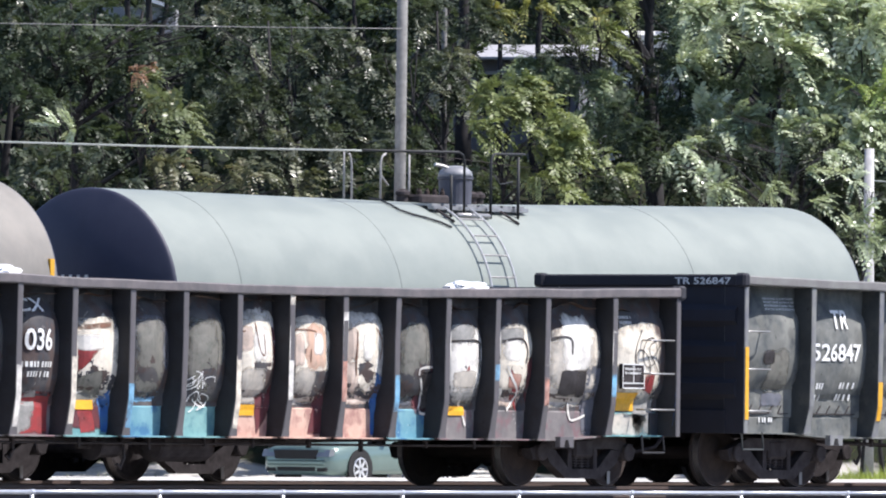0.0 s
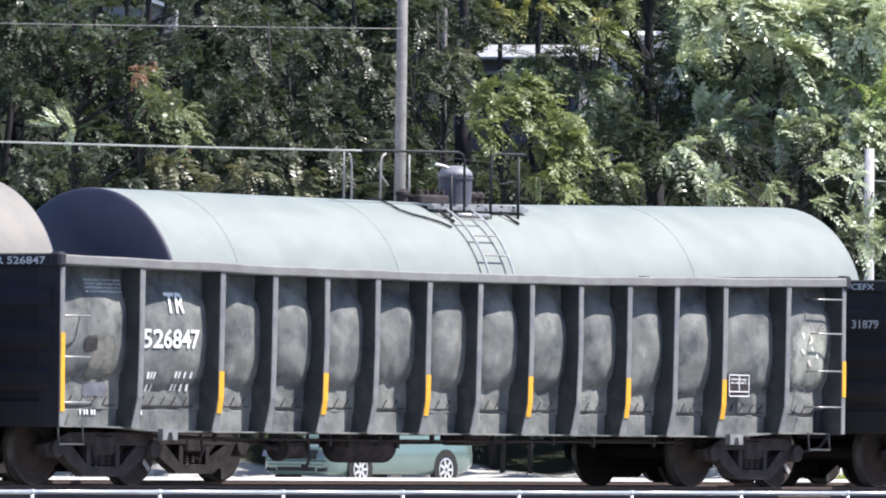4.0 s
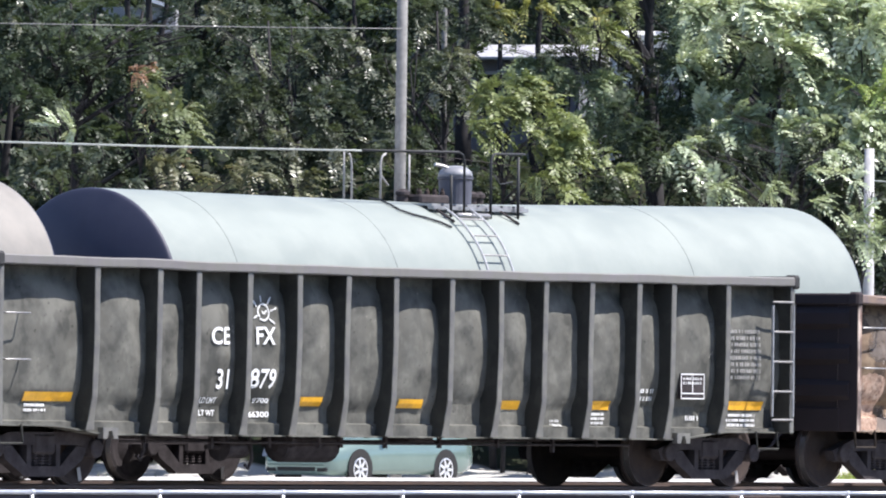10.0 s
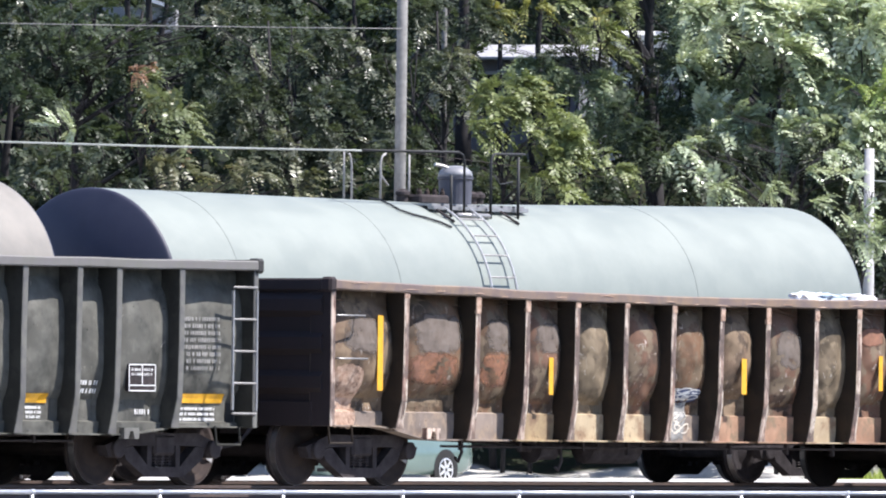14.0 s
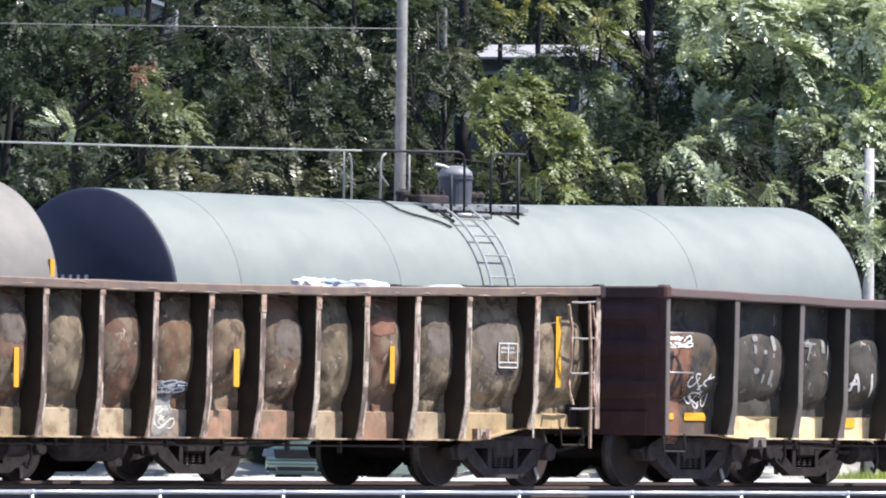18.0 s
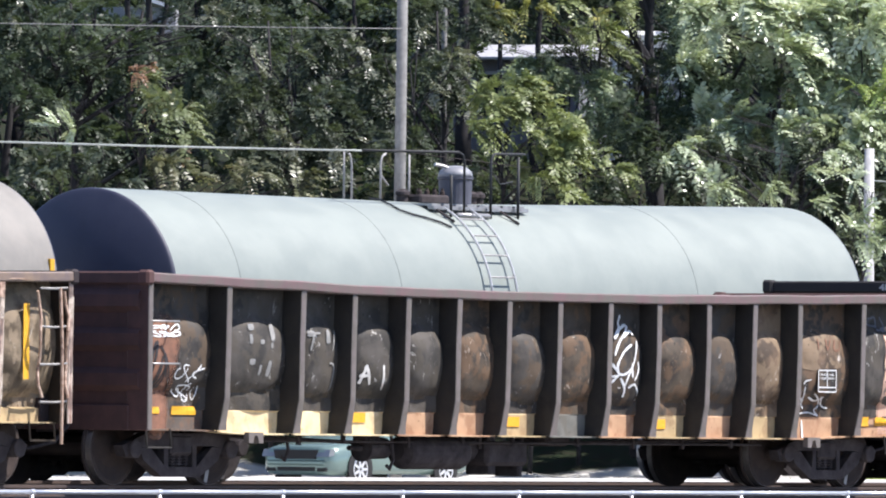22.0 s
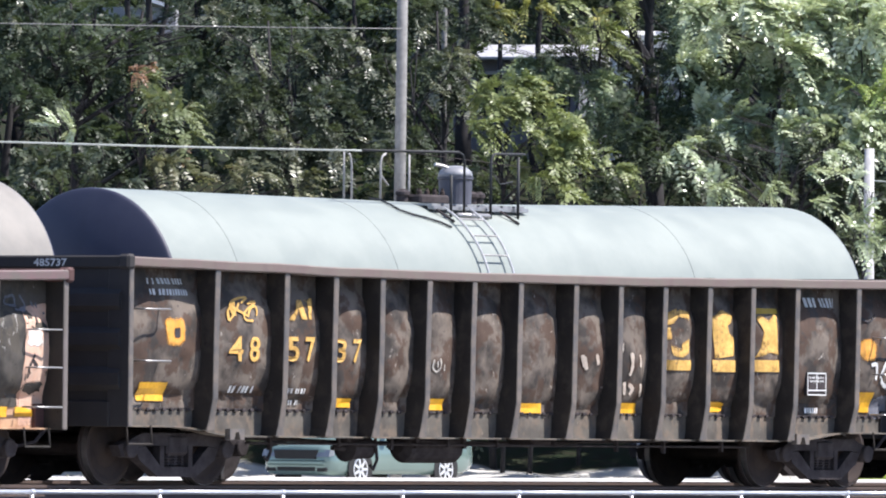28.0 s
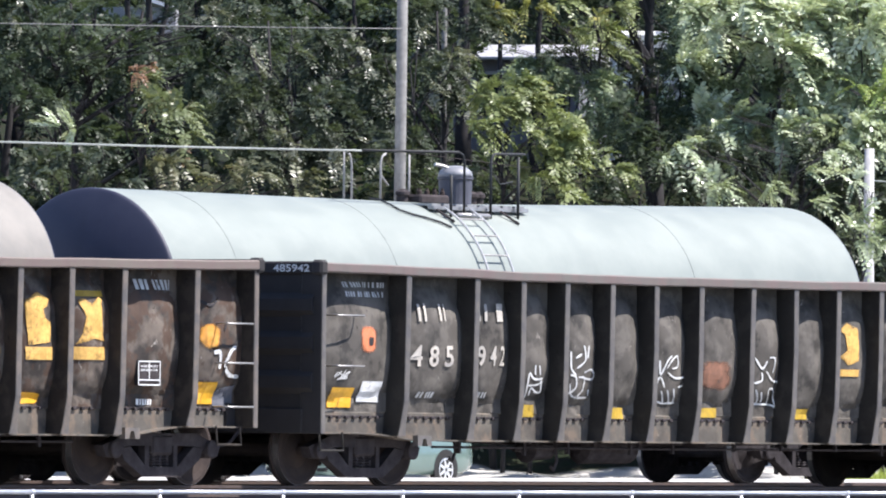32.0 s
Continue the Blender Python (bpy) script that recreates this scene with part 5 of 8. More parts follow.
# slate car
letters(c2, "TR", 2.18, 2.55, 2.04, 2.28, "white_paint")
letters(c2, "526847", 1.79, 2.86, 1.62, 1.85, "white_paint")
small_print(c2, 1.81, 2.10, 1.26, 1.34, 1, "white_paint")
small_print(c2, 2.46, 2.82, 1.27, 1.35, 1, "white_paint")
small_print(c2, 1.78, 2.08, 1.11, 1.19, 1, "worn_white")
small_print(c2, 2.46, 2.81, 1.12, 1.20, 1, "worn_white")
small_print(c2, 0.70, 1.44, 2.26, 2.42, 4, "worn_white")
small_print(c2, 0.76, 1.09, 0.83, 0.89, 1, "worn_white")
small_print(c2, 1.69, 1.96, 0.83, 0.88, 1, "worn_white")
stencil(c2, 13.81, 14.26, 1.15, 1.43, 2)
grab_iron(c2, 0.08, 0.59, 1.98)
grab_iron(c2, 0.09, 0.60, 1.50)
grab_iron(c2, 0.10, 0.61, 0.97)
grab_iron(c2, 15.52, 16.07, 2.41)
grab_iron(c2, 15.53, 16.08, 1.97)
grab_iron(c2, 15.53, 16.09, 1.49)
grab_iron(c2, 15.54, 16.10, 1.03)
patch(c2, 15.18, 16.01, 1.19, 2.13, "spray_grey", layer=1, ragged=0.5)
patch(c2, 15.2, 15.95, 1.28, 2.08, "spray_mist", layer=1.5, ragged=0.6)
strokes(c2, [[(15.36, 1.98), (15.40, 1.90)], [(15.50, 1.97), (15.56, 1.88), (15.49, 1.84)], [(15.33, 1.77), (15.41, 1.70)], [(15.55, 1.80), (15.62, 1.72)], [(15.50, 1.63), (15.58, 1.55)], [(15.66, 1.74), (15.71, 1.65)]], "spray_cream", 0.04)
patch(c2, 0.77, 1.30, 1.2, 1.78, "spray_olive", layer=1, ragged=0.5)
patch(c2, 0.64, 0.91, 1.56, 1.76, "spray_black", layer=2, ragged=0.5)
patch(c2, 0.79, 1.29, 1.03, 1.21, "spray_slate", layer=2, ragged=0.5)
# olive-grey car
letters(c3, "CE", 4.20, 4.56, 1.68, 1.89, "white_paint")
letters(c3, "FX", 5.10, 5.44, 1.69, 1.90, "white_paint")
letters(c3, "31", 4.34, 4.59, 1.15, 1.39, "white_paint")
letters(c3, "879", 5.02, 5.50, 1.16, 1.40, "white_paint")
letters(c3, "LD LMT", 4.08, 4.39, 0.98, 1.05, "white_paint")
letters(c3, "219700", 5.01, 5.46, 0.99, 1.05, "white_paint")
letters(c3, "LT WT", 4.13, 4.41, 0.83, 0.90, "white_paint")
letters(c3, "66300", 5.08, 5.48, 0.82, 0.89, "white_paint")
strokes(c3, [[(5.16, 2.02), (5.13, 2.10), (5.20, 2.17), (5.29, 2.15), (5.33, 2.05), (5.26, 1.98), (5.16, 2.00)], [(5.11, 2.14), (5.05, 2.22)], [(5.20, 2.19), (5.19, 2.28)], [(5.30, 2.17), (5.37, 2.26)], [(5.35, 2.09), (5.48, 2.13)], [(5.33, 2.00), (5.44, 1.94)], [(5.13, 2.04), (5.05, 2.00)], [(5.21, 2.09), (5.24, 2.06), (5.29, 2.10)]], "worn_white", 0.022)
patch(c3, 0.76, 1.66, 0.98, 1.09, "yellow", layer=5)
patch(c3, 6.00, 6.46, 0.96, 1.07, "yellow", layer=5)
patch(c3, 8.00, 8.49, 0.95, 1.06, "yellow", layer=5)
patch(c3, 10.02, 10.50, 0.95, 1.06, "yellow", layer=5)
patch(c3, 11.99, 12.43, 0.96, 1.07, "yellow", layer=5)
patch(c3, 14.84, 15.76, 0.98, 1.09, "yellow", layer=5)
small_print(c3, 12.99, 13.32, 1.08, 1.23, 2, "white_paint")
stencil(c3, 13.84, 14.35, 1.11, 1.43, 2)
small_print(c3, 14.09, 14.39, 0.84, 0.90, 1, "worn_white")
small_print(c3, 0.82, 1.22, 0.86, 0.95, 2, "white_paint")
small_print(c3, 14.88, 15.65, 0.77, 0.93, 3, "white_paint")
small_print(c3, 12.06, 12.35, 0.78, 0.92, 3, "worn_white")
small_print(c3, 11.20, 11.39, 0.75, 0.83, 2, "worn_white")
small_print(c3, 14.91, 15.58, 1.37, 2.00, 8, "spray_grey")
grab_iron(c3, 0.14, 0.60, 2.00)
grab_iron(c3, 0.15, 0.61, 1.46)
# rusted car
patch(c4, 1.12, 1.23, 1.16, 2.07, "yellow", layer=5)
patch(c4, 1.82, 2.81, 1.22, 1.63, "rust_red", layer=1, ragged=0.5)
patch(c4, 3.30, 3.88, 1.22, 1.60, "rust_red", layer=1, ragged=0.5)
patch(c4, 0.33, 0.90, 0.70, 1.47, "bare_scrape", layer=1, ragged=0.5)
shape(c4, [(7.20, 1.00), (7.83, 1.09), (7.74, 0.59), (7.14, 0.58)], "spray_grey", 2)
patch(c4, 7.35, 8.11, 1.06, 1.25, "spray_navy", layer=3, ragged=0.5)
scrawl(c4, 7.37, 8.04, 1.09, 1.25, "worn_white", 5, 0.016, 8)
scrawl(c4, 7.25, 7.87, 0.67, 0.94, "spray_cream", 15, 0.016, 8)
patch(c4, 1.98, 2.78, 1.24, 1.63, "rust_orange", layer=1, ragged=0.5)
patch(c4, 3.32, 3.81, 1.24, 1.65, "rust_orange", layer=1, ragged=0.5)
patch(c4, 11.54, 12.03, 1.82, 2.06, "rust_red", layer=1, ragged=0.5)
patch(c4, 4.63, 4.72, 1.14, 1.60, "yellow", layer=5)
patch(c4, 8.74, 8.85, 1.18, 1.63, "yellow", layer=5)
patch(c4, 11.86, 11.95, 1.25, 1.70, "yellow", layer=5)
patch(c4, 15.27, 15.38, 1.23, 2.11, "yellow", layer=5)
stencil(c4, 14.08, 14.48, 1.46, 1.77, 2, "old_brown")
grab_iron(c4, 0.14, 0.70, 2.06)
grab_iron(c4, 0.18, 0.76, 1.54)
for a, b, z0, z1 in ((1.9, 2.85, 1.6, 2.1), (3.35, 3.95, 1.62, 2.05), (4.4, 5.0, 1.65, 2.02), (0.5, 1.35, 1.6, 2.05), (9.6, 10.2, 1.5, 2.0), (12.65, 13.25, 1.4, 2.02), (13.7, 14.6, 1.3, 2.05)):
    patch(c4, a, b, z0, z1, "faded_grey", layer=0.5, ragged=0.6)
# brown-grey car
patch(c5, 0.20, 0.63, 0.85, 0.93, "yellow", layer=5)
patch(c5, 0.86, 1.33, 0.84, 0.94, "yellow", layer=5)
patch(c5, 4.20, 4.67, 0.77, 0.89, "yellow", layer=5)
patch(c5, 7.36, 7.83, 0.74, 0.86, "yellow", layer=5)
patch(c5, 10.47, 10.94, 0.73, 0.85, "yellow", layer=5)
patch(c5, 15.02, 15.47, 0.79, 0.91, "yellow", layer=5)
patch(c5, 15.62, 16.12, 0.80, 0.91, "yellow", layer=5)
patch(c5, 0.22, 0.82, 0.57, 2.04, "rust_red", layer=1, ragged=0.5)
scrawl(c5, 0.28, 0.72, 1.04, 1.70, "spray_black", 71, 0.03)
scrawl(c5, 0.30, 0.81, 1.75, 1.91, "white_paint", 21, 0.016, 8)
scrawl(c5, 0.73, 1.37, 0.99, 1.44, "white_paint", 22, 0.016, 8)
patch(c5, 2.13, 2.25, 1.85, 1.94, "spray_grey", layer=2, ragged=0.5)
patch(c5, 2.56, 2.66, 1.72, 1.94, "spray_grey", layer=2, ragged=0.5)
patch(c5, 2.14, 2.20, 1.69, 1.82, "spray_grey", layer=2, ragged=0.5)
patch(c5, 2.33, 2.42, 1.69, 1.75, "spray_grey", layer=2, ragged=0.5)
patch(c5, 2.55, 2.63, 1.64, 1.72, "spray_grey", layer=2, ragged=0.5)
patch(c5, 2.15, 2.26, 1.44, 1.52, "spray_grey", layer=2, ragged=0.5)
patch(c5, 2.51, 2.60, 1.31, 1.51, "spray_grey", layer=2, ragged=0.5)
patch(c5, 2.35, 2.41, 1.32, 1.46, "spray_grey", layer=2, ragged=0.5)
patch(c5, 3.35, 3.48, 1.79, 1.87, "spray_grey", layer=2, ragged=0.5)
patch(c5, 3.67, 3.76, 1.71, 1.89, "spray_grey", layer=2, ragged=0.5)
patch(c5, 13.72, 14.62, 1.5, 1.97, "old_brown", layer=0.5, ragged=0.4)
shape(c5, [(15.63, 2.07), (16.15, 2.12), (16.15, 0.69), (15.71, 0.68), (15.60, 1.32)], "spray_coral", 1)
strokes(c5, [[(9.87, 2.15), (9.80, 2.03), (9.67, 1.85)], [(9.67, 1.85), (9.76, 1.97), (9.96, 2.03), (9.86, 1.94), (9.74, 1.82), (9.65, 1.64)], [(9.80, 1.87), (9.96, 1.95), (10.01, 1.90)], [(9.97, 1.78), (9.82, 1.70), (9.70, 1.55), (9.73, 1.42), (9.84, 1.41), (9.98, 1.50), (10.05, 1.65), (10.08, 1.83)], [(9.59, 1.55), (9.67, 1.48), (9.73, 1.39), (9.61, 1.38)], [(9.70, 1.36), (9.62, 1.25), (9.69, 1.10)], [(9.77, 1.36), (9.89, 1.23), (9.90, 1.12)], [(9.97, 1.55), (10.00, 1.37)], [(9.88, 1.26), (9.91, 1.37), (9.99, 1.51)], [(10.13, 1.57), (10.15, 1.47), (10.05, 1.33)], [(9.96, 1.24), (10.08, 1.28), (10.22, 1.17), (10.20, 1.08)]], "white_paint", 0.032)
strokes(c5, [[(4.50, 1.47), (4.46, 1.35), (4.42, 1.24)], [(4.50, 1.44), (4.60, 1.23)], [(4.41, 1.33), (4.54, 1.34)], [(4.79, 1.47), (4.81, 1.36), (4.86, 1.17)]], "spray_white", 0.04)
strokes(c5, [[(3.37, 1.83), (3.55, 1.84)], [(3.43, 1.80), (3.38, 1.63)], [(3.88, 1.88), (3.80, 1.63)], [(3.76, 1.48), (3.86, 1.44), (3.84, 1.15)]], "spray_grey", 0.025)
strokes(c5, [[(13.82, 1.32), (13.84, 1.36), (13.94, 1.38)], [(13.85, 1.29), (13.87, 1.18), (13.90, 1.08)], [(13.85, 1.15), (13.95, 1.01)], [(13.96, 1.16), (14.13, 1.11), (14.30, 1.16)], [(13.85, 0.94), (14.07, 0.96), (14.30, 0.92)], [(14.07, 1.20), (14.31, 1.06), (14.21, 0.99), (14.32, 0.92)], [(14.24, 1.16), (14.40, 1.04), (14.52, 1.02)]], "worn_white", 0.02)
strokes(c5, [[(13.95, 0.86), (13.98, 0.61)]], "white_paint", 0.035)
strokes(c5, [[(14.09, 1.91), (14.07, 1.77)], [(14.25, 1.91), (14.25, 1.77), (14.35, 1.90)], [(14.45, 1.90), (14.40, 1.77), (14.56, 1.78), (14.60, 1.91)]], "rust_red", 0.02)
strokes(c5, [[(15.39, 2.20), (15.35, 2.11), (15.55, 2.09), (15.52, 2.20), (15.39, 2.18)], [(15.64, 2.21), (15.74, 2.09), (15.58, 2.04)], [(15.85, 2.14), (15.95, 1.98)], [(15.93, 2.12), (15.98, 2.02), (16.09, 2.00)], [(16.15, 2.12), (16.14, 1.95), (16.15, 2.03)], [(15.48, 2.04), (15.69, 2.03)]], "spray_slate", 0.028)
strokes(c5, [[(15.81, 1.53), (15.71, 1.36), (15.74, 1.29)], [(15.77, 1.46), (15.88, 1.37)], [(15.95, 0.98), (15.97, 0.89)], [(15.86, 1.88), (15.87, 1.97)]], "spray_black", 0.035)
stencil(c5, 14.05, 14.46, 1.22, 1.51, 2, "old_slate")
patch(c5, 15.65, 15.99, 1.61, 1.81, "spray_white", layer=2, ragged=0.5)
grab_iron(c5, 15.65, 16.10, 1.81)
grab_iron(c5, 15.65, 16.11, 1.37)
grab_iron(c5, 15.66, 16.12, 0.91)
grab_iron(c5, 0.09, 0.61, 1.94)
grab_iron(c5, 0.10, 0.62, 1.44)
# gold-lettered car
shape(c6, [(2.16, 2.15), (2.21, 2.22), (2.26, 2.23), (2.22, 2.12), (2.27, 2.02), (2.21, 2.02)], "worn_gold", 3)
scrawl(c6, 2.15, 2.71, 1.97, 2.25, "worn_gold", 31, 0.03)
shape(c6, [(3.38, 1.99), (3.52, 2.17), (3.50, 2.24), (3.57, 2.25), (3.66, 2.00), (3.57, 2.00), (3.52, 2.11), (3.45, 1.98)], "worn_gold", 3)
shape(c6, [(3.62, 2.23), (3.81, 2.26), (3.80, 2.20), (3.75, 2.19), (3.74, 2.00), (3.68, 2.00), (3.68, 2.19)], "worn_gold", 3)
letters(c6, "4 8", 2.14, 2.73, 1.48, 1.78, "worn_gold")
letters(c6, "5 7", 3.34, 3.80, 1.49, 1.79, "worn_gold")
letters(c6, "3 7", 4.30, 4.77, 1.49, 1.78, "worn_gold")
patch(c6, 0.90, 1.25, 1.65, 1.99, "gold_orange", layer=3, ragged=0.5)
patch(c6, 1.05, 1.16, 1.74, 1.87, "spray_black", layer=5, ragged=0.5)
patch(c6, 0.54, 1.04, 1.00, 1.22, "yellow", layer=5)
patch(c6, 4.17, 4.69, 0.95, 1.06, "yellow", layer=5)
patch(c6, 6.11, 6.57, 0.93, 1.07, "yellow", layer=5)
patch(c6, 8.13, 8.59, 0.91, 1.03, "yellow", layer=5)
patch(c6, 10.16, 10.65, 0.90, 1.05, "yellow", layer=5)
patch(c6, 15.34, 15.83, 0.97, 1.23, "yellow", layer=5)
patch(c6, 12.03, 12.53, 0.95, 1.08, "yellow", layer=3, ragged=0.5)
shape(c6, [(11.18, 2.18), (11.35, 2.25), (11.60, 2.21), (11.59, 2.11), (11.37, 2.14), (11.28, 2.06), (11.19, 2.03)], "worn_gold", 3)
shape(c6, [(11.18, 2.01), (11.24, 2.01), (11.25, 1.86), (11.17, 1.85)], "worn_gold", 3)
shape(c6, [(11.24, 1.78), (11.42, 1.74), (11.46, 1.83), (11.61, 1.87), (11.60, 1.69), (11.45, 1.63), (11.27, 1.65)], "worn_gold", 3)
patch(c6, 11.16, 11.64, 1.47, 1.60, "worn_gold", layer=5)
shape(c6, [(12.17, 2.16), (12.32, 2.25), (12.56, 2.17), (12.52, 2.08), (12.33, 2.12), (12.29, 2.04), (12.58, 1.90), (12.56, 1.67), (12.19, 1.63), (12.18, 1.85), (12.30, 1.84), (12.16, 1.99)], "worn_gold", 3)
patch(c6, 12.15, 12.60, 1.46, 1.61, "worn_gold", layer=5)
shape(c6, [(13.14, 2.16), (13.22, 2.19), (13.33, 2.14), (13.47, 2.21), (13.53, 2.17), (13.41, 1.95), (13.61, 1.68), (13.38, 1.72), (13.11, 1.64), (13.26, 1.93)], "worn_gold", 3)
patch(c6, 13.10, 13.57, 2.21, 2.28, "dull_yellow", layer=2)
patch(c6, 13.09, 13.59, 1.47, 1.62, "worn_gold", layer=5)
patch(c6, 15.49, 15.78, 1.63, 1.92, "gold_orange", layer=3, ragged=0.5)
stencil(c6, 14.24, 14.66, 1.18, 1.47, 2)
small_print(c6, 14.39, 14.67, 0.95, 1.02, 1, "white_paint")
small_print(c6, 0.66, 1.40, 2.25, 2.45, 2, "worn_white")
small_print(c6, 14.22, 14.94, 2.31, 2.43, 1, "worn_white")
strokes(c6, [[(6.25, 1.55), (6.24, 1.45), (6.30, 1.40), (6.36, 1.45), (6.35, 1.56)], [(6.30, 1.53), (6.31, 1.45)], [(6.43, 1.49), (6.45, 1.41)]], "spray_ash", 0.02)
small_print(c6, 2.24, 2.73, 1.11, 1.19, 1, "worn_white")
small_print(c6, 3.39, 3.74, 1.11, 1.17, 1, "worn_white")
small_print(c6, 3.38, 3.66, 0.97, 1.03, 1, "worn_white")
grab_iron(c6, 0.32, 0.81, 2.08)
grab_iron(c6, 0.33, 0.82, 1.47)
grab_iron(c6, 15.73, 16.23, 1.93)
grab_iron(c6, 15.74, 16.24, 1.46)
grab_iron(c6, 15.75, 16.25, 0.94)
strokes(c6, [[(15.68, 1.58), (15.77, 1.59), (15.81, 1.50), (15.81, 1.39)], [(16.09, 1.66), (15.98, 1.59), (15.92, 1.43), (16.01, 1.32), (16.20, 1.30)]], "worn_white", 0.045)
strokes(c6, [[(15.80, 1.68), (15.96, 1.66), (16.20, 1.74)], [(15.92, 1.96), (15.86, 1.85)], [(15.95, 1.49), (15.89, 1.31)], [(15.49, 2.14), (15.53, 2.19), (15.58, 2.16), (15.67, 2.15), (15.76, 2.24)]], "spray_black", 0.03)
strokes(c6, [[(9.33, 1.64), (9.36, 1.54), (9.42, 1.46)], [(9.36, 1.62), (9.41, 1.49)], [(9.57, 1.65), (9.63, 1.52)], [(10.18, 1.81), (10.18, 1.68)], [(10.33, 1.68), (10.36, 1.50), (10.33, 1.39)], [(10.51, 1.66), (10.54, 1.50)], [(10.27, 1.31), (10.30, 1.15)], [(10.35, 1.28), (10.43, 1.23), (10.39, 1.15)], [(10.60, 1.29), (10.65, 1.13)]], "pale_scuff", 0.05)
shape(c6, [(15.81, 1.14), (16.18, 1.21), (16.19, 0.89), (15.86, 0.89)], "spray_slate", 2)
# white-lettered car
patch(c7, 2.17, 2.21, 2.01, 2.22, "spray_ash", layer=6)
patch(c7, 2.27, 2.31, 2.01, 2.23, "spray_ash", layer=6)
patch(c7, 2.57, 2.62, 2.02, 2.23, "spray_ash", layer=6)
patch(c7, 2.68, 2.70, 2.02, 2.23, "spray_ash", layer=6)
patch(c7, 3.47, 3.51, 2.03, 2.24, "spray_ash", layer=6)
patch(c7, 3.56, 3.60, 2.03, 2.24, "spray_ash", layer=6)
patch(c7, 3.78, 3.91, 2.03, 2.25, "spray_ash", layer=6)
letters(c7, "4 8 5", 2.06, 2.87, 1.46, 1.72, "spray_ash")
letters(c7, "9 4 2", 3.47, 3.95, 1.48, 1.73, "spray_ash")
patch(c7, 0.98, 1.32, 1.61, 1.94, "coral_orange", layer=3, ragged=0.5)
patch(c7, 1.15, 1.26, 1.70, 1.81, "spray_black", layer=5, ragged=0.5)
patch(c7, 0.54, 0.97, 0.95, 1.19, "yellow", layer=5)
patch(c7, 1.09, 1.53, 1.02, 1.27, "worn_white", layer=5)
patch(c7, 4.26, 4.73, 0.86, 1.01, "dull_yellow", layer=5)
patch(c7, 6.17, 6.65, 0.85, 0.99, "dull_yellow", layer=5)
patch(c7, 8.19, 8.66, 0.88, 1.00, "dull_yellow", layer=5)
patch(c7, 10.18, 10.68, 0.87, 1.00, "dull_yellow", layer=5)
shape(c7, [(11.28, 2.02), (11.42, 2.12), (11.65, 2.05), (11.67, 1.63), (11.44, 1.57), (11.29, 1.68), (11.42, 1.73), (11.50, 1.92)], "worn_gold", 3)
patch(c7, 11.26, 11.68, 1.43, 1.52, "worn_gold", layer=5)
strokes(c7, [[(4.60, 1.50), (4.62, 1.38)], [(4.68, 1.50), (4.73, 1.38)], [(4.50, 1.40), (4.49, 1.27), (4.52, 1.09)], [(4.51, 1.41), (4.61, 1.33), (4.80, 1.34)], [(4.51, 1.25), (4.69, 1.26), (4.81, 1.30)], [(4.58, 1.12), (4.59, 1.22), (4.70, 1.17), (4.81, 1.18), (4.77, 1.33)]], "worn_white", 0.024)
strokes(c7, [[(5.37, 1.68), (5.38, 1.47), (5.47, 1.39)], [(5.58, 1.76), (5.61, 1.58), (5.47, 1.47)], [(5.68, 1.76), (5.65, 1.60)], [(5.44, 1.60), (5.54, 1.65)], [(5.37, 1.39), (5.47, 1.36), (5.50, 1.23), (5.39, 1.15)], [(5.63, 1.42), (5.76, 1.46), (5.88, 1.41), (5.84, 1.34), (5.66, 1.35)], [(5.52, 1.36), (5.66, 1.35), (5.66, 1.21), (5.56, 1.12)], [(5.38, 1.28), (5.48, 1.12), (5.81, 1.11)], [(5.80, 1.21), (5.82, 1.13)]], "worn_white", 0.024)
strokes(c7, [[(7.27, 1.59), (7.30, 1.41), (7.39, 1.58), (7.48, 1.65)], [(7.40, 1.49), (7.46, 1.57), (7.61, 1.65), (7.64, 1.52), (7.51, 1.49)], [(7.25, 1.30), (7.30, 1.38), (7.42, 1.25)], [(7.43, 1.44), (7.62, 1.37), (7.90, 1.39), (7.83, 1.29), (7.69, 1.26)], [(7.37, 1.21), (7.49, 1.06), (7.34, 1.09)], [(7.48, 1.22), (7.61, 1.06)], [(7.60, 1.24), (7.71, 1.06)], [(7.44, 1.05), (7.75, 1.06)]], "worn_white", 0.024)
strokes(c7, [[(9.38, 1.64), (9.50, 1.51), (9.59, 1.61)], [(9.63, 1.65), (9.75, 1.64), (9.75, 1.46)], [(9.49, 1.46), (9.50, 1.36), (9.35, 1.32)], [(9.59, 1.48), (9.77, 1.36), (10.04, 1.35)], [(9.41, 1.24), (9.55, 1.08), (9.46, 1.06)], [(9.54, 1.21), (9.63, 1.08)], [(9.80, 1.05), (9.71, 1.23), (9.83, 1.24), (9.94, 1.03)], [(9.48, 1.06), (9.86, 1.05), (9.96, 0.99)]], "worn_white", 0.024)
small_print(c7, 0.74, 1.57, 2.29, 2.47, 2, "worn_white")
small_print(c7, 2.26, 2.60, 1.08, 1.15, 1, "worn_white")
small_print(c7, 3.41, 3.66, 1.09, 1.16, 1, "worn_white")
scrawl(c7, 0.54, 0.82, 1.29, 1.42, "worn_white", 47, 0.014)
patch(c7, 8.22, 8.81, 1.23, 1.59, "rust_red", layer=1, ragged=0.5)
grab_iron(c7, 0.33, 0.87, 2.06)
grab_iron(c7, 0.34, 0.88, 1.45)
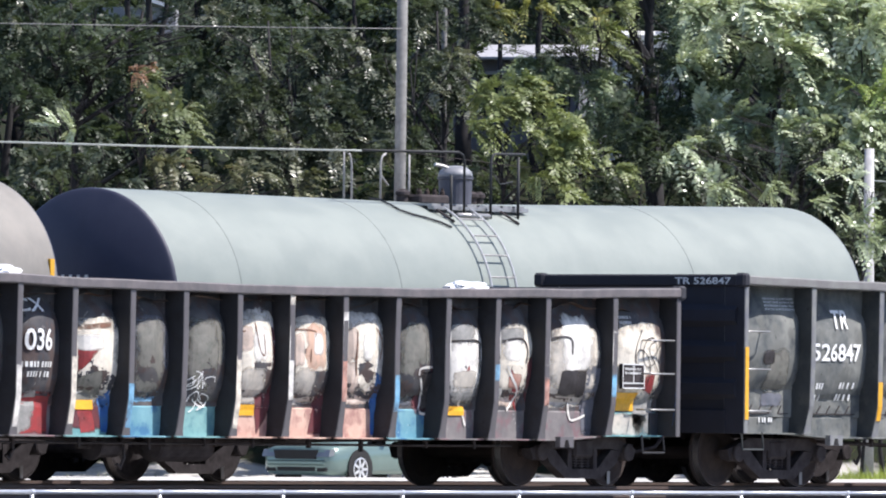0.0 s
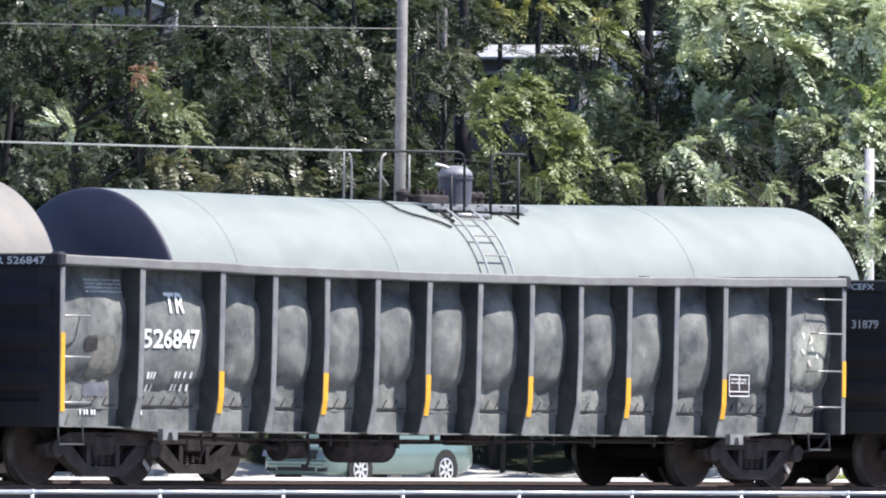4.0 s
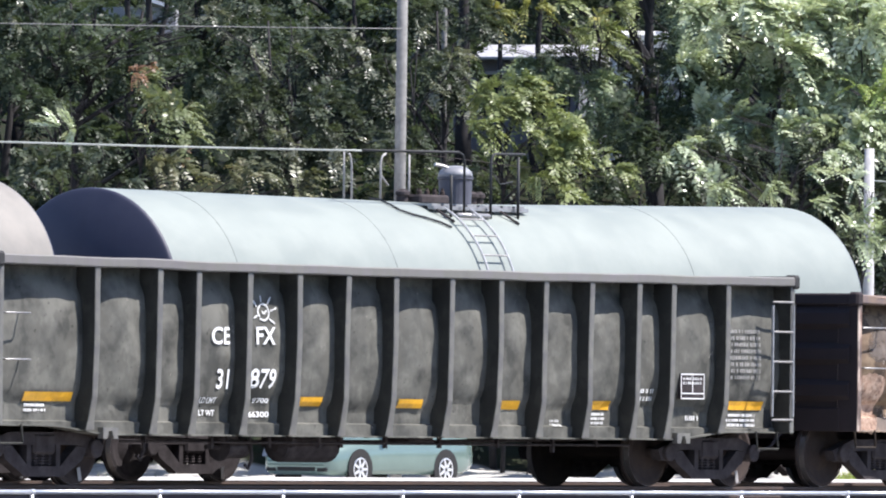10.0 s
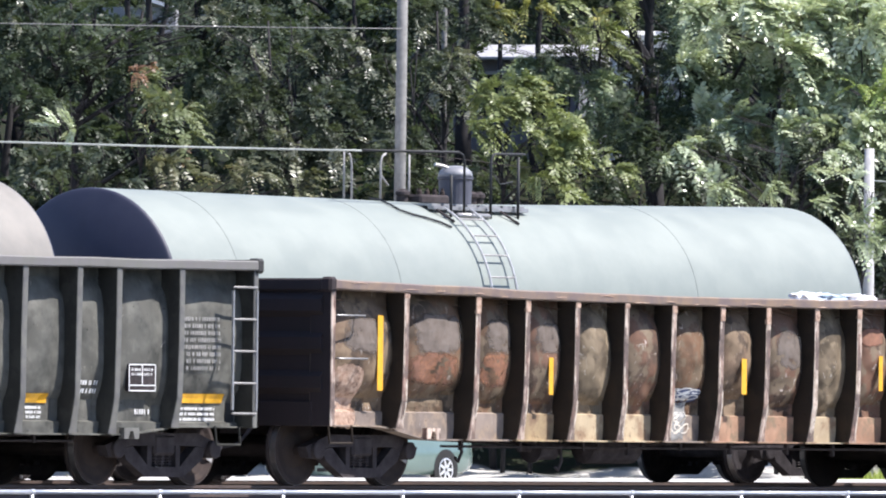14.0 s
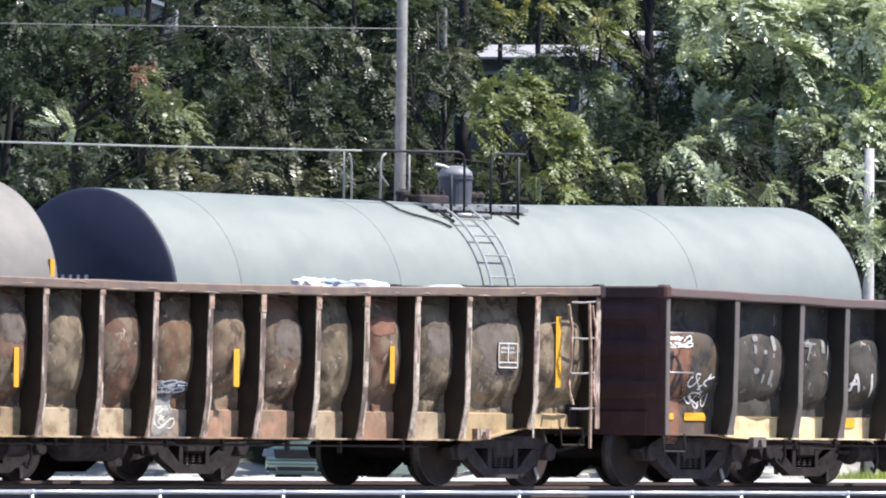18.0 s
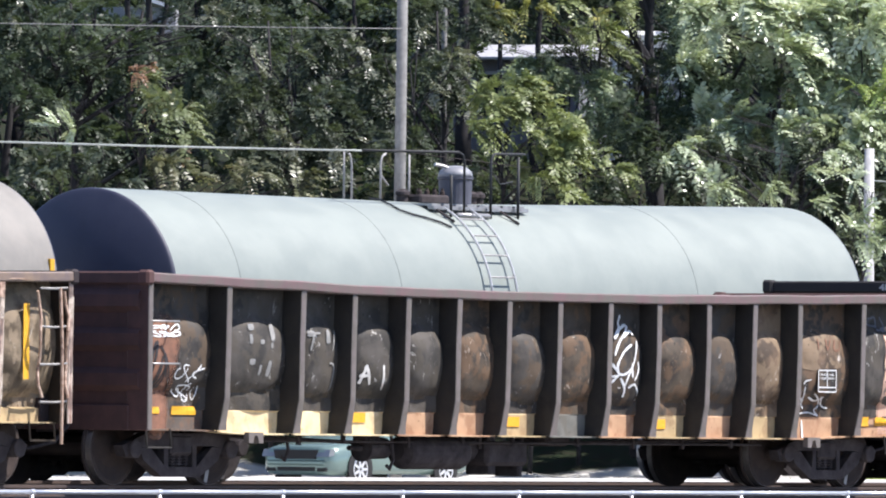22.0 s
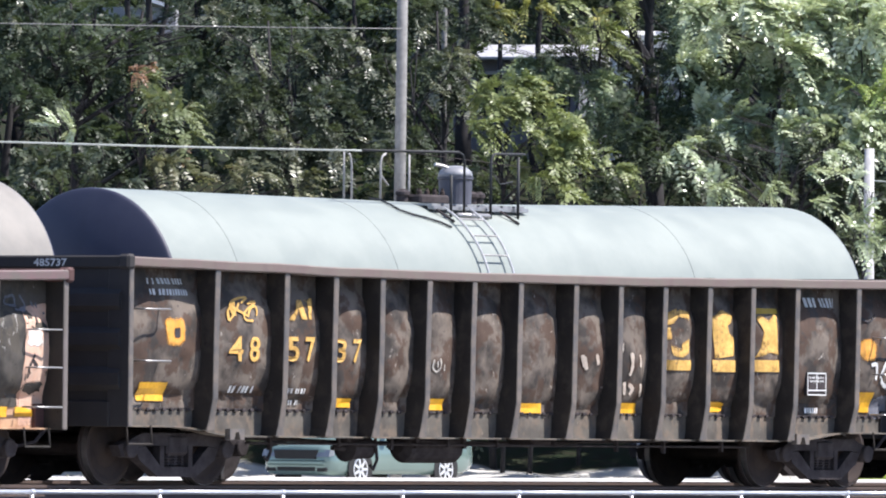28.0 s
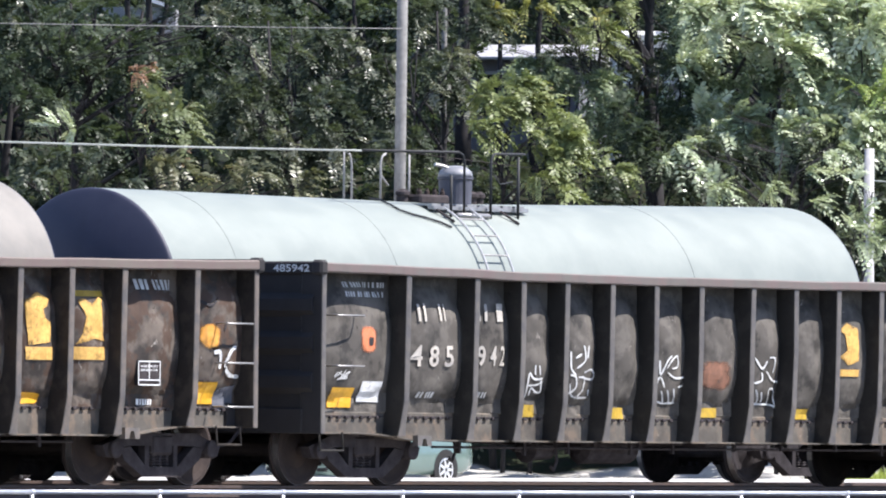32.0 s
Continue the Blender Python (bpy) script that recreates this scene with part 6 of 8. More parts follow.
# ---- loads, ladders and end lettering ----
for k in (2, 4, 6, 8, 10, 12):
    x = [1.54, 3.08, 4.10, 5.12, 6.13, 7.18, 8.22, 9.29, 10.32, 11.36, 12.38, 13.44, 14.84][k - 1]
    rib_marker(c2, x, [(0.86, 1.577), (1.04, 1.606), (1.36, 1.614)])
bm = bmesh.new()
box(bm, 0.01, 0.085, -1.632, -1.626, 0.86, 1.78)
part("reflector", bm, M["yellow"], c2, "yellow reflective strip")
bm = bmesh.new()
box(bm, 16.045, 16.125, -1.632, -1.626, 1.16, 1.62)
part("reflector", bm, M["yellow"], c2, "yellow reflective strip")
for c, i, z in ((c2, 1, 0.945), (c6, 5, 0.918), (c7, 6, 0.85)):
    bolt_row(c, SPECS[i][4], SPECS[i][3], z, i == 1)
for x in SPECS[3][4]:
    bm = bmesh.new()
    box(bm, x - 0.05, x + 0.05, -1.636, -1.60, 2.24 - 0.08 * math.sin(x * 7) - 0.092 * math.sin(math.pi * x / 16.05), 2.38 - 0.092 * math.sin(math.pi * x / 16.05), 0.004)
    part("scraped_rib_top", bm, M["bare_scrape"], c4, "scraped pale rib top")
    for z0, z1, side in ((1.25, 2.2, -0.03), (0.72, 1.15, 0.03)):
        rib_paint(c4, x + side, z0 + 0.12 * math.sin(x * 5), z1 - 0.15 * math.sin(x * 3), "pale_scuff", 0.016)
for x, z0, z1 in ((9.18, 1.5, 2.2), (10.27, 0.7, 1.6), (11.23, 1.2, 2.2), (12.26, 0.68, 2.1), (13.31, 0.68, 2.2), (14.72, 0.7, 2.2), (16.0, 0.8, 2.2)):
    rib_paint(c4, x, z0, z1, "pale_scuff", 0.048)
rnd = random.Random(14)
for k in range(22):
    x = 0.3 + 15.2 * (k + 0.8 * rnd.random()) / 22
    drop = 0.092 * math.sin(math.pi * x / 16.05)
    z, w = rnd.choice((2.385, 2.41, 2.455)), rnd.uniform(0.08, 0.4)
    bm = bmesh.new()
    rod(bm, [(x, -1.656, z - drop), (x + w * 0.5, -1.658, z + 0.006 - drop), (x + w, -1.656, z + rnd.uniform(-0.01, 0.01) - drop)], [0.003, rnd.uniform(0.005, 0.009), 0.003], 5)
    part("chord_scrape", bm, M["bare_scrape"], c4, "pale scraped metal on the rim")
side_ladder(c3, 15.60, 16.06, [0.86, 1.22, 1.6, 1.98, 2.36], M["bare_iron"])
side_ladder(c4, 15.42, 15.92, [0.98, 1.42, 1.85, 2.3], M["bare_scrape"], 0.035)
bm = bmesh.new()
rod(bm, [(15.78, -1.64, 2.3), (15.8, -1.66, 1.6), (15.83, -1.64, 1.0), (15.85, -1.62, 0.48)], 0.022, 6)
part("loose_rod", bm, M["bare_scrape"], c4, "bent scraped rod hanging from the corner")
# a larger reservoir and valve box hang below the brown-grey car
bm = bmesh.new()
turned(bm, [(-0.66, 0.1), (-0.6, 0.2), (-0.55, 0.22), (0.55, 0.22), (0.6, 0.2), (0.66, 0.1)], 18, pose(6.45, -0.95, 0.42, 0, 0, 90))
part("auxiliary_reservoir", bm, M["black_iron"], c5, "dark cylindrical air tank")
bm = bmesh.new()
box(bm, 7.5, 8.38, -1.05, -0.55, 0.25, 0.56, 0.05)
box(bm, 7.62, 7.76, -1.0, -0.62, 0.14, 0.27, 0.02)
box(bm, 8.22, 8.32, -1.0, -0.62, 0.12, 0.27, 0.02)
part("valve_box", bm, M["black_iron"], c5, "dark brake valve box")
for x in (5.95, 6.95, 7.6, 8.3):
    bm = bmesh.new()
    box(bm, x - 0.03, x + 0.03, -1.0, -0.9, 0.5, 0.98)
    part("bracket", bm, M["black_iron"], c5)
end_text(c2, "TR 526847", -0.55, -1.42, 2.575, 2.665, -0.035)
end_text(c3, "CEFX", -0.76, -1.12, 2.565, 2.645, -0.035)
end_text(c3, "31879", -0.80, -1.22, 2.06, 2.17, -0.075)
end_text(c7, "485942", -0.9, -1.45, 2.575, 2.665, -0.035)
end_text(c6, "485737", -0.2, -0.7, 2.575, 2.665, -0.035)


def crumpled(name, car, x, y, z, rx, ry, rz, material, seed, label):
    bm = bmesh.new()
    bmesh.ops.create_icosphere(bm, subdivisions=3, radius=1.0)
    for v in bm.verts:
        n = noise.noise((v.co.x * 1.9 + seed, v.co.y * 1.9, v.co.z * 1.9)) + 0.6 * noise.noise((v.co.x * 5 + seed, v.co.y * 5, v.co.z * 5))
        v.co = Vector((x + v.co.x * rx * (1 + 0.5 * n), y + v.co.y * ry * (1 + 0.4 * n), z + v.co.z * rz * (1 + 0.5 * n)))
    part(name, bm, M[material], car, label)


def scrap_load(car, L, level, seed):
    """An uneven heap of scrap below the rim."""
    nx, ny = 60, 12
    verts = [(0.2 + (L - 0.4) * i / nx, -1.4 + 2.8 * j / ny, 1.05 + (level - 1.05) * (1 + 0.10 * noise.noise((i * 0.35 + seed, j * 0.6, 0)) + 0.06 * noise.noise((i * 1.3, j * 1.3, seed)))) for i in range(nx + 1) for j in range(ny + 1)]
    faces = [(i * (ny + 1) + j, (i + 1) * (ny + 1) + j, (i + 1) * (ny + 1) + j + 1, i * (ny + 1) + j + 1) for i in range(nx) for j in range(ny)]
    me = bpy.data.meshes.new("scrap_fill")
    me.from_pydata(verts, [], faces)
    me.materials.append(M["scrap"])
    tagged(part("scrap_fill", me, None, car, "heap of rusty scrap"), kind="stuff")


scrap_load(c1, 16.04, 2.22, 3)
scrap_load(c4, 16.05, 2.22, 9)
crumpled("plastic_sheet", c1, 12.1, -1.2, 2.43, 0.34, 0.2, 0.09, "plastic_white", 2, "crumpled white plastic sheet")
crumpled("plastic_sheet", c1, 3.0, -1.2, 2.46, 0.25, 0.2, 0.09, "plastic_white", 5, "crumpled white plastic sheet")
crumpled("plastic_sheet", c4, 10.6, -1.2, 2.42, 0.22, 0.2, 0.09, "plastic_white", 6, "crumpled white plastic sheet")
crumpled("plastic_sheet", c4, 11.15, -1.1, 2.42, 0.34, 0.22, 0.08, "plastic_blue", 7, "crumpled bluish plastic bag")
crumpled("plastic_sheet", c4, 11.75, -1.2, 2.43, 0.34, 0.2, 0.07, "plastic_white", 8, "crumpled white plastic sheet")
crumpled("plastic_sheet", c4, 13.4, -1.15, 2.43, 0.5, 0.2, 0.035, "plastic_white", 11, "flat white plastic sheet")
# ---- parked tank cars on the second track ----
TANK_Y = 5.0
SHADED_GEAR = {RUN[k].name for k in RUN if "tread" not in k and "mark" not in k}


def tank_car(label, x0, x1, material, fittings=True):
    """A tank car whose shell runs from x0 to x1; its halves slope gently to the middle."""
    car = tagged(new("tank_car"), label, "tank car", "parked tank cars")
    car.location = (x0, TANK_Y, 0)
    L, R, zc = x1 - x0, 1.43, 2.25

    def lift_at(x):
        return 0.035 * (1 - 2 * x / L) if x < L / 2 else 0.13 * (2 * x / L - 1)

    k0, dish = 0.06, 2.9
    lean = math.acos((R - k0) / (dish - k0))
    head = [(-(k0 * math.sin(lean) + dish * (math.cos(f * (math.pi / 2 - lean)) - math.cos(math.pi / 2 - lean))), dish * math.sin(f * (math.pi / 2 - lean))) for f in (0.01, 0.2, 0.4, 0.6, 0.8, 0.96)]
    head += [(-k0 * math.sin(q), R - k0 + k0 * math.cos(q)) for q in (lean, lean * 0.75, lean * 0.5, lean * 0.25, 0.0)]
    barrel = [(L / 2 * k / 12, R) for k in range(13)]
    for half in (0, 1):
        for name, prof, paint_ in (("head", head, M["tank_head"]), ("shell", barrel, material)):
            bm = bmesh.new()
            rings = []
            for x, r in prof:
                xx = x if half == 0 else L - x
                lift = lift_at(min(max(xx, 0), L))
                rings.append([bm.verts.new((xx, r * math.cos(2 * math.pi * k / 64), zc + lift + r * math.sin(2 * math.pi * k / 64))) for k in range(64)])
            for a, b in zip(rings, rings[1:]):
                for k in range(64):
                    bm.faces.new((a[k], a[(k + 1) % 64], b[(k + 1) % 64], b[k]))
            if name == "head":
                bm.faces.new(rings[0])
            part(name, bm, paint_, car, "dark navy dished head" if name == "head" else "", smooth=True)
    for f in (0.087, 0.31, 0.745):
        x = L * f
        lift = lift_at(x)
        bm = bmesh.new()
        turned(bm, [(-0.010, R + 0.0005), (-0.005, R + 0.004), (0.005, R + 0.004), (0.010, R + 0.0005)], 64, pose(x, 0, zc + lift, 0, 0, 90))
        part("weld_seam", bm, M["seam"], car, smooth=True)
    for x, e in ((0, 1), (L, -1)):
        bm = bmesh.new()
        box(bm, min(x - e * 1.0, x + e * 2.8), max(x - e * 1.0, x + e * 2.8), -0.25, 0.25, 0.66, 1.0, 0.02)
        box(bm, min(x - e * 1.0, x - e * 0.86), max(x - e * 1.0, x - e * 0.86), -1.4, 1.4, 0.75, 1.0, 0.02)
        part("stub_sill", bm, M["black_iron"], car)
        bm = bmesh.new()
        box(bm, min(x - e * 1.55, x - e * 0.9), max(x - e * 1.55, x - e * 0.9), -0.13, 0.13, 0.68, 0.95, 0.05)
        part("coupler", bm, M["wheel_steel"], car)
        bm = bmesh.new()
        for s in (-1, 1):
            rod(bm, [(x - e * 0.93, s * 1.35, 1.0), (x - e * 0.93, s * 1.35, 2.05), (x - e * 0.93, s * 0.3, 2.05)], 0.02, 6)
        part("end_handrail", bm, M["black_iron"], car)
        bm = bmesh.new()
        prism(bm, [(x + e * 1.2, 1.0), (x + e * 3.0, 1.0), (x + e * 2.7, 1.35), (x + e * 1.5, 1.35)], "y", -0.9, 0.9)
        part("saddle", bm, M["black_iron"], car)
    truck(car, 0.8)
    truck(car, L - 0.85)
    # these trucks get a near-black colour in place of shade
    for ob in list(car.children):
        for o in [ob, *ob.children]:
            if o.data and o.data.name in SHADED_GEAR:
                o.material_slots[0].link = "OBJECT"
                o.material_slots[0].material = M["truck_shade"]
    if not fittings:
        bm = bmesh.new()
        box(bm, L - 0.13, L - 0.05, -1.42, -1.36, 2.3, 2.76)
        part("yellow_marker", bm, M["yellow"], car, "yellow reflective strip")
        return car
    # top platform with its rails; local x along the shell
    top = zc + R
    iron = M["black_iron"]
    for y, x0_, x1_ in ((-0.62, 6.38, 8.48), (0.62, 6.1, 7.9)):
        bm = bmesh.new()
        box(bm, x0_, x1_, y - 0.05, y + 0.05, top - 0.10, top - 0.05)
        part("platform_beam", bm, M["bare_iron"], car, "grey platform edge beam")
        bm = bmesh.new()
        rod(bm, [(x0_ + 0.42, y * 1.2, top - 0.17), (x0_ + 1.12, y * 1.2, top - 0.17)], 0.035, 8)
        part("platform_pipe", bm, M["bare_iron"], car, "pale support pipe", smooth=True)
    for k in range(8):
        bm = bmesh.new()
        x = 6.5 + 1.85 * k / 7
        box(bm, x - 0.10, x + 0.10, -0.62, 0.62, top - 0.05, top - 0.02)
        part("tread_plate", bm, M["bare_iron"], car)
    for x in (6.42, 7.85):
        bm = bmesh.new()
        rod(bm, [(x, -0.68, top - 0.1), (x + 0.16, -0.86, top - 0.26), (x + 0.24, -0.78, top - 0.24)], 0.018, 6)
        part("platform_brace", bm, iron, car)
    zt = 4.34
    for pts, r in (([(6.69, -0.72, top - 0.25), (6.69, -0.72, zt - 0.3)], 0.02),
                   ([(4.75, -0.72, zt - 0.03), (6.85, -0.72, zt), (6.94, -0.72, zt - 0.03), (6.98, -0.72, zt - 0.12), (6.98, -0.72, top - 0.22)], 0.018),
                   ([(7.57, -0.72, top - 0.25), (7.57, -0.72, zt - 0.1), (7.61, -0.72, zt - 0.02), (7.67, -0.72, zt), (8.32, -0.72, zt + 0.01)], 0.018),
                   ([(8.18, -0.72, top - 0.3), (8.18, -0.72, zt - 0.03)], 0.02),
                   ([(7.64, -0.72, zt - 0.28), (7.78, -0.72, zt - 0.4), (8.05, -0.72, zt - 0.36)], 0.010),
                   ([(6.23, 0.7, top - 0.1), (6.23, 0.7, zt), (6.35, 0.7, zt - 0.03), (6.39, 0.7, zt - 0.15), (6.40, 0.7, top - 0.1)], 0.015),
                   ([(7.03, 0.7, top - 0.1), (7.03, 0.7, zt - 0.12), (7.07, 0.7, zt - 0.03), (7.14, 0.7, zt)], 0.015),
                   ([(7.05, 0.7, zt - 0.3), (7.2, 0.7, zt - 0.42)], 0.012),
                   ([(7.66, 0.7, top - 0.1), (7.66, 0.7, zt)], 0.015)):
        bm = bmesh.new()
        rod(bm, pts, r, 8)
        part("handrail", bm, M["ladder_black"] if pts[0][1] < 0 else M["pipe_and_glint"], car, "black pipe handrail" if pts[0][1] < 0 else "pale pipe handrail", smooth=True)
    # valve housing with a rounded lid
    bm = bmesh.new()
    turned(bm, [(-0.10, 0.205), (0.0, 0.215), (0.32, 0.225), (0.33, 0.24), (0.36, 0.24)], 28, pose(7.75, 0, top, 90, 0, 0))
    dome = part("valve_housing", bm, worn("housing_paint", (0.05, 0.053, 0.072), (0.07, 0.073, 0.092), RUST, 0.03, 0.6), car, "dark steel valve housing")
    bm = bmesh.new()
    turned(bm, [(0.36, 0.235), (0.41, 0.225), (0.455, 0.195), (0.49, 0.145), (0.508, 0.08), (0.513, 0.02)], 28, pose(7.75, 0, top, 90, 0, 0))
    part("housing_lid", bm, plain("lid_paint", (0.2, 0.205, 0.22), 0.5), dome, "grey rounded lid", smooth=True)
    bm = bmesh.new()
    rod(bm, [(7.43, 0.1, top + 0.52), (7.55, 0.05, top + 0.50), (7.65, 0.0, top + 0.46)], 0.025, 8)
    part("lid_hinge", bm, M["bare_iron"], dome)
    bm = bmesh.new()
    box(bm, 6.75, 7.4, -0.18, 0.25, top - 0.02, top + 0.11, 0.03)
    manway = part("manway_cover", bm, iron, car)
    for k in range(4):
        bm = bmesh.new()
        turned(bm, [(0.0, 0.035), (0.05, 0.035), (0.06, 0.02), (0.09, 0.02)], 8, pose(6.82 + 0.17 * k, -0.1, top + 0.105, 90, 0, 0))
        part("eye_bolt", bm, M["wheel_steel"], manway)
    for x, r in ((6.66, 0.07), (8.15, 0.09), (8.35, 0.06)):
        bm = bmesh.new()
        turned(bm, [(-0.05, r), (0.1, r), (0.12, r * 1.4), (0.16, r * 1.4), (0.2, r * 0.5)], 14, pose(x, 0.05, top - 0.02, 90, 0, 0))
        part("valve", bm, iron, car)
    # a thin pipe lying on the shell towards the platform
    bm = bmesh.new()
    rod(bm, [(x, -(R + 0.012) * math.cos(radians(g)), zc + 0.02 + (R + 0.012) * math.sin(radians(g))) for x, g in ((5.86, 90), (5.8, 81.5), (5.68, 71), (5.66, 63), (5.81, 58.7), (6.03, 55.8), (6.24, 52.1), (6.39, 48.2))], 0.014, 6)
    part("vent_pipe", bm, M["ladder_black"], car)
    # curved side ladder standing off the shell
    for x in (6.56, 7.11):
        bm = bmesh.new()
        pts = []
        for k in range(20):
            ang = radians(62 - 95 * k / 19)
            pts.append((x, -(R + 0.10) * math.cos(ang), zc + (R + 0.10) * math.sin(ang)))
        rod(bm, pts, 0.017, 6)
        part("ladder_stile", bm, M["ladder_grey"], car, "grey metal ladder stile")
    for k in range(8):
        ang = radians(52 - 82 * k / 7)
        p = (-(R + 0.10) * math.cos(ang), zc + (R + 0.10) * math.sin(ang))
        bm = bmesh.new()
        rod(bm, [(6.54, *p), (7.13, *p)], 0.012, 6)
        part("ladder_rung", bm, M["pipe_and_glint"], car)
    # unreadable number on the leading head, as plain bars
    for k in range(8):
        bm = bmesh.new()
        y = 0.62 - 0.125 * k
        box(bm, -0.40, -0.36, y - 0.022, y + 0.022, zc + 0.27, zc + 0.35)
        part("number_bar", bm, M["worn_white"], car)
    return car
# ---- trees on the bank ----
def crown_mesh(name, clumps, fronds, length, rng, material, pairs=8, leaf=0.30, droop=(0.25, 0.7), drift=0.0):
    """Pinnate leaves spread over clumps, each an ellipsoid (x, y, z, rx, ry, rz); drift: how far the leaves trail to one side."""
    rays = max(fronds // 8, 1)
    w = np.array([c[3] * c[4] + c[5] * c[4] for c in clumps])
    pick = rng.choice(len(clumps), rays, p=w / w.sum())
    c = np.array(clumps)[pick]
    v = rng.normal(size=(rays, 3))
    v /= np.linalg.norm(v, axis=1)[:, None]
    v += np.array([-0.55 * AHEAD.x + 0.25 * ACROSS.x, -0.55 * AHEAD.y + 0.25 * ACROSS.y, 0.25])
    v /= np.linalg.norm(v, axis=1)[:, None]
    hub = c[:, :3] + v * c[:, 3:] * (rng.uniform(0.4, 1.0, rays) ** 0.5)[:, None]
    axis = v * np.array([1, 1, 0.4]) + rng.normal(scale=0.25, size=(rays, 3)) + np.array([0, 0, 0.25])
    grow = rng.uniform(0.65, 1.25, rays)
    # each shoot carries eight leaves in a drooping rosette
    axis, base, grow = np.repeat(axis, 8, 0), np.repeat(hub, 8, 0), np.repeat(grow, 8)
    m = len(base)
    around = rng.normal(size=(m, 3))
    around -= axis * (np.sum(around * axis, 1) / np.sum(axis * axis, 1))[:, None]
    around /= np.linalg.norm(around, axis=1)[:, None]
    out = axis * 0.5 + around * rng.uniform(0.5, 1.1, m)[:, None] + np.array([ACROSS.x, ACROSS.y, 0.0]) * drift
    out /= np.linalg.norm(out, axis=1)[:, None]
    side = np.cross(out, np.array([0, 0, 1.0]) + rng.normal(scale=0.3, size=(m, 3)))
    side /= np.linalg.norm(side, axis=1)[:, None]
    ln = length * grow * rng.uniform(0.75, 1.2, m)
    sag = rng.uniform(*droop, m)
    K = pairs
    quads = []
    for k in range(K):
        f = (k + 0.9) / K
        mid = base + out * (ln * f)[:, None]
        mid[:, 2] -= ln * sag * f * f
        along = out.copy()
        along[:, 2] -= sag * 2 * f
        along /= np.linalg.norm(along, axis=1)[:, None]
        nrm = np.cross(side, along)
        size = ln * leaf * (1 - 0.55 * abs(f - 0.45))
        for s in ((-1, 1) if k < K - 1 else (0,)):
            d = side * (s * 0.9) + along * (0.4 if s else 1.0) + rng.normal(scale=0.13, size=(m, 3))
            d[:, 2] -= 0.15
            d /= np.linalg.norm(d, axis=1)[:, None]
            across = np.cross(d, nrm + rng.normal(scale=0.22, size=(m, 3)))
            across /= np.linalg.norm(across, axis=1)[:, None]
            wd = (size * (0.23 if K < 10 else 0.24))[:, None]
            sz = size[:, None]
            quads.append(np.stack([mid, mid + d * sz * 0.4 + across * wd, mid + d * sz, mid + d * sz * 0.45 - across * wd], 1))
    q = np.concatenate(quads)
    me = bpy.data.meshes.new(name)
    n = len(q)
    me.vertices.add(n * 4)
    me.vertices.foreach_set("co", q.reshape(-1))
    me.loops.add(n * 4)
    me.loops.foreach_set("vertex_index", np.arange(n * 4, dtype=np.int32))
    me.polygons.add(n)
    me.polygons.foreach_set("loop_start", np.arange(0, n * 4, 4, dtype=np.int32))
    me.update()
    me.validate()
    me.materials.append(material)
    return me


def tree(label, a, d, clumps, fronds, material, seed, girth=0.13, length=0.5, lean=0.0, habit=(8, 0.30, (0.25, 0.7), 0.0)):
    """A tree at (a, d) with leaf clumps (across, ahead, height above the viewer's level zero, radii)."""
    rng = np.random.default_rng(seed)
    foot = site(a, d)
    foot.z = ground_z(foot.x, foot.y) - 0.05
    ob = tagged(new("tree"), label, "tree", "trees on the bank")
    ob.location = foot
    spots = []
    for ca, cd, cz, rx, ry, rz in clumps:
        p = site(ca, cd, cz) - foot
        spots.append((p.x, p.y, p.z, rx, ry, rz))
    tall = max(s[2] + 0.4 * s[5] for s in spots)
    bm = bmesh.new()
    crook = [(0.0, 0.0, 0.0)]
    for k in range(1, 8):
        f = k / 7
        crook.append((lean * tall * f * ACROSS.x + rng.normal(scale=0.06), lean * tall * f * ACROSS.y + rng.normal(scale=0.06), tall * f))
    rod(bm, crook, [girth * (1 - 0.85 * k / 7) for k in range(8)], 9)
    part("trunk", bm, M["bark"], ob, smooth=True)
    for s in spots:
        z0 = min(max(s[2] - 1.0 - 0.3 * s[5], tall * 0.25), tall * 0.8)
        i = min(int(z0 / tall * 7), 6)
        p0 = Vector(crook[i]).lerp(Vector(crook[i + 1]), z0 / tall * 7 - i)
        p1 = Vector(s[:3])
        mid = p0.lerp(p1, 0.55) + Vector((rng.normal(scale=0.15), rng.normal(scale=0.15), 0.2))
        bm = bmesh.new()
        g = girth * 0.38
        rod(bm, [p0, mid, p1], [g, g * 0.7, g * 0.35], 6)
        for _ in range(5):
            e = p1 + Vector(rng.normal(size=3) * np.array(s[3:]) * 0.5)
            rod(bm, [mid.lerp(p1, 0.6), (mid + e) / 2, e], [g * 0.35, g * 0.25, 0.006], 4)
        part("limb", bm, M["bark"], ob)
    ob2 = new("crown", crown_mesh("crown", spots, fronds, length, rng, material, *habit))
    ob2.parent = ob
    return ob


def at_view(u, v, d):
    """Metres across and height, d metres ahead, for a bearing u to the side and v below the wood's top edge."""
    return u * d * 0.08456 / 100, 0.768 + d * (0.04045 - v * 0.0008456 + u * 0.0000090)


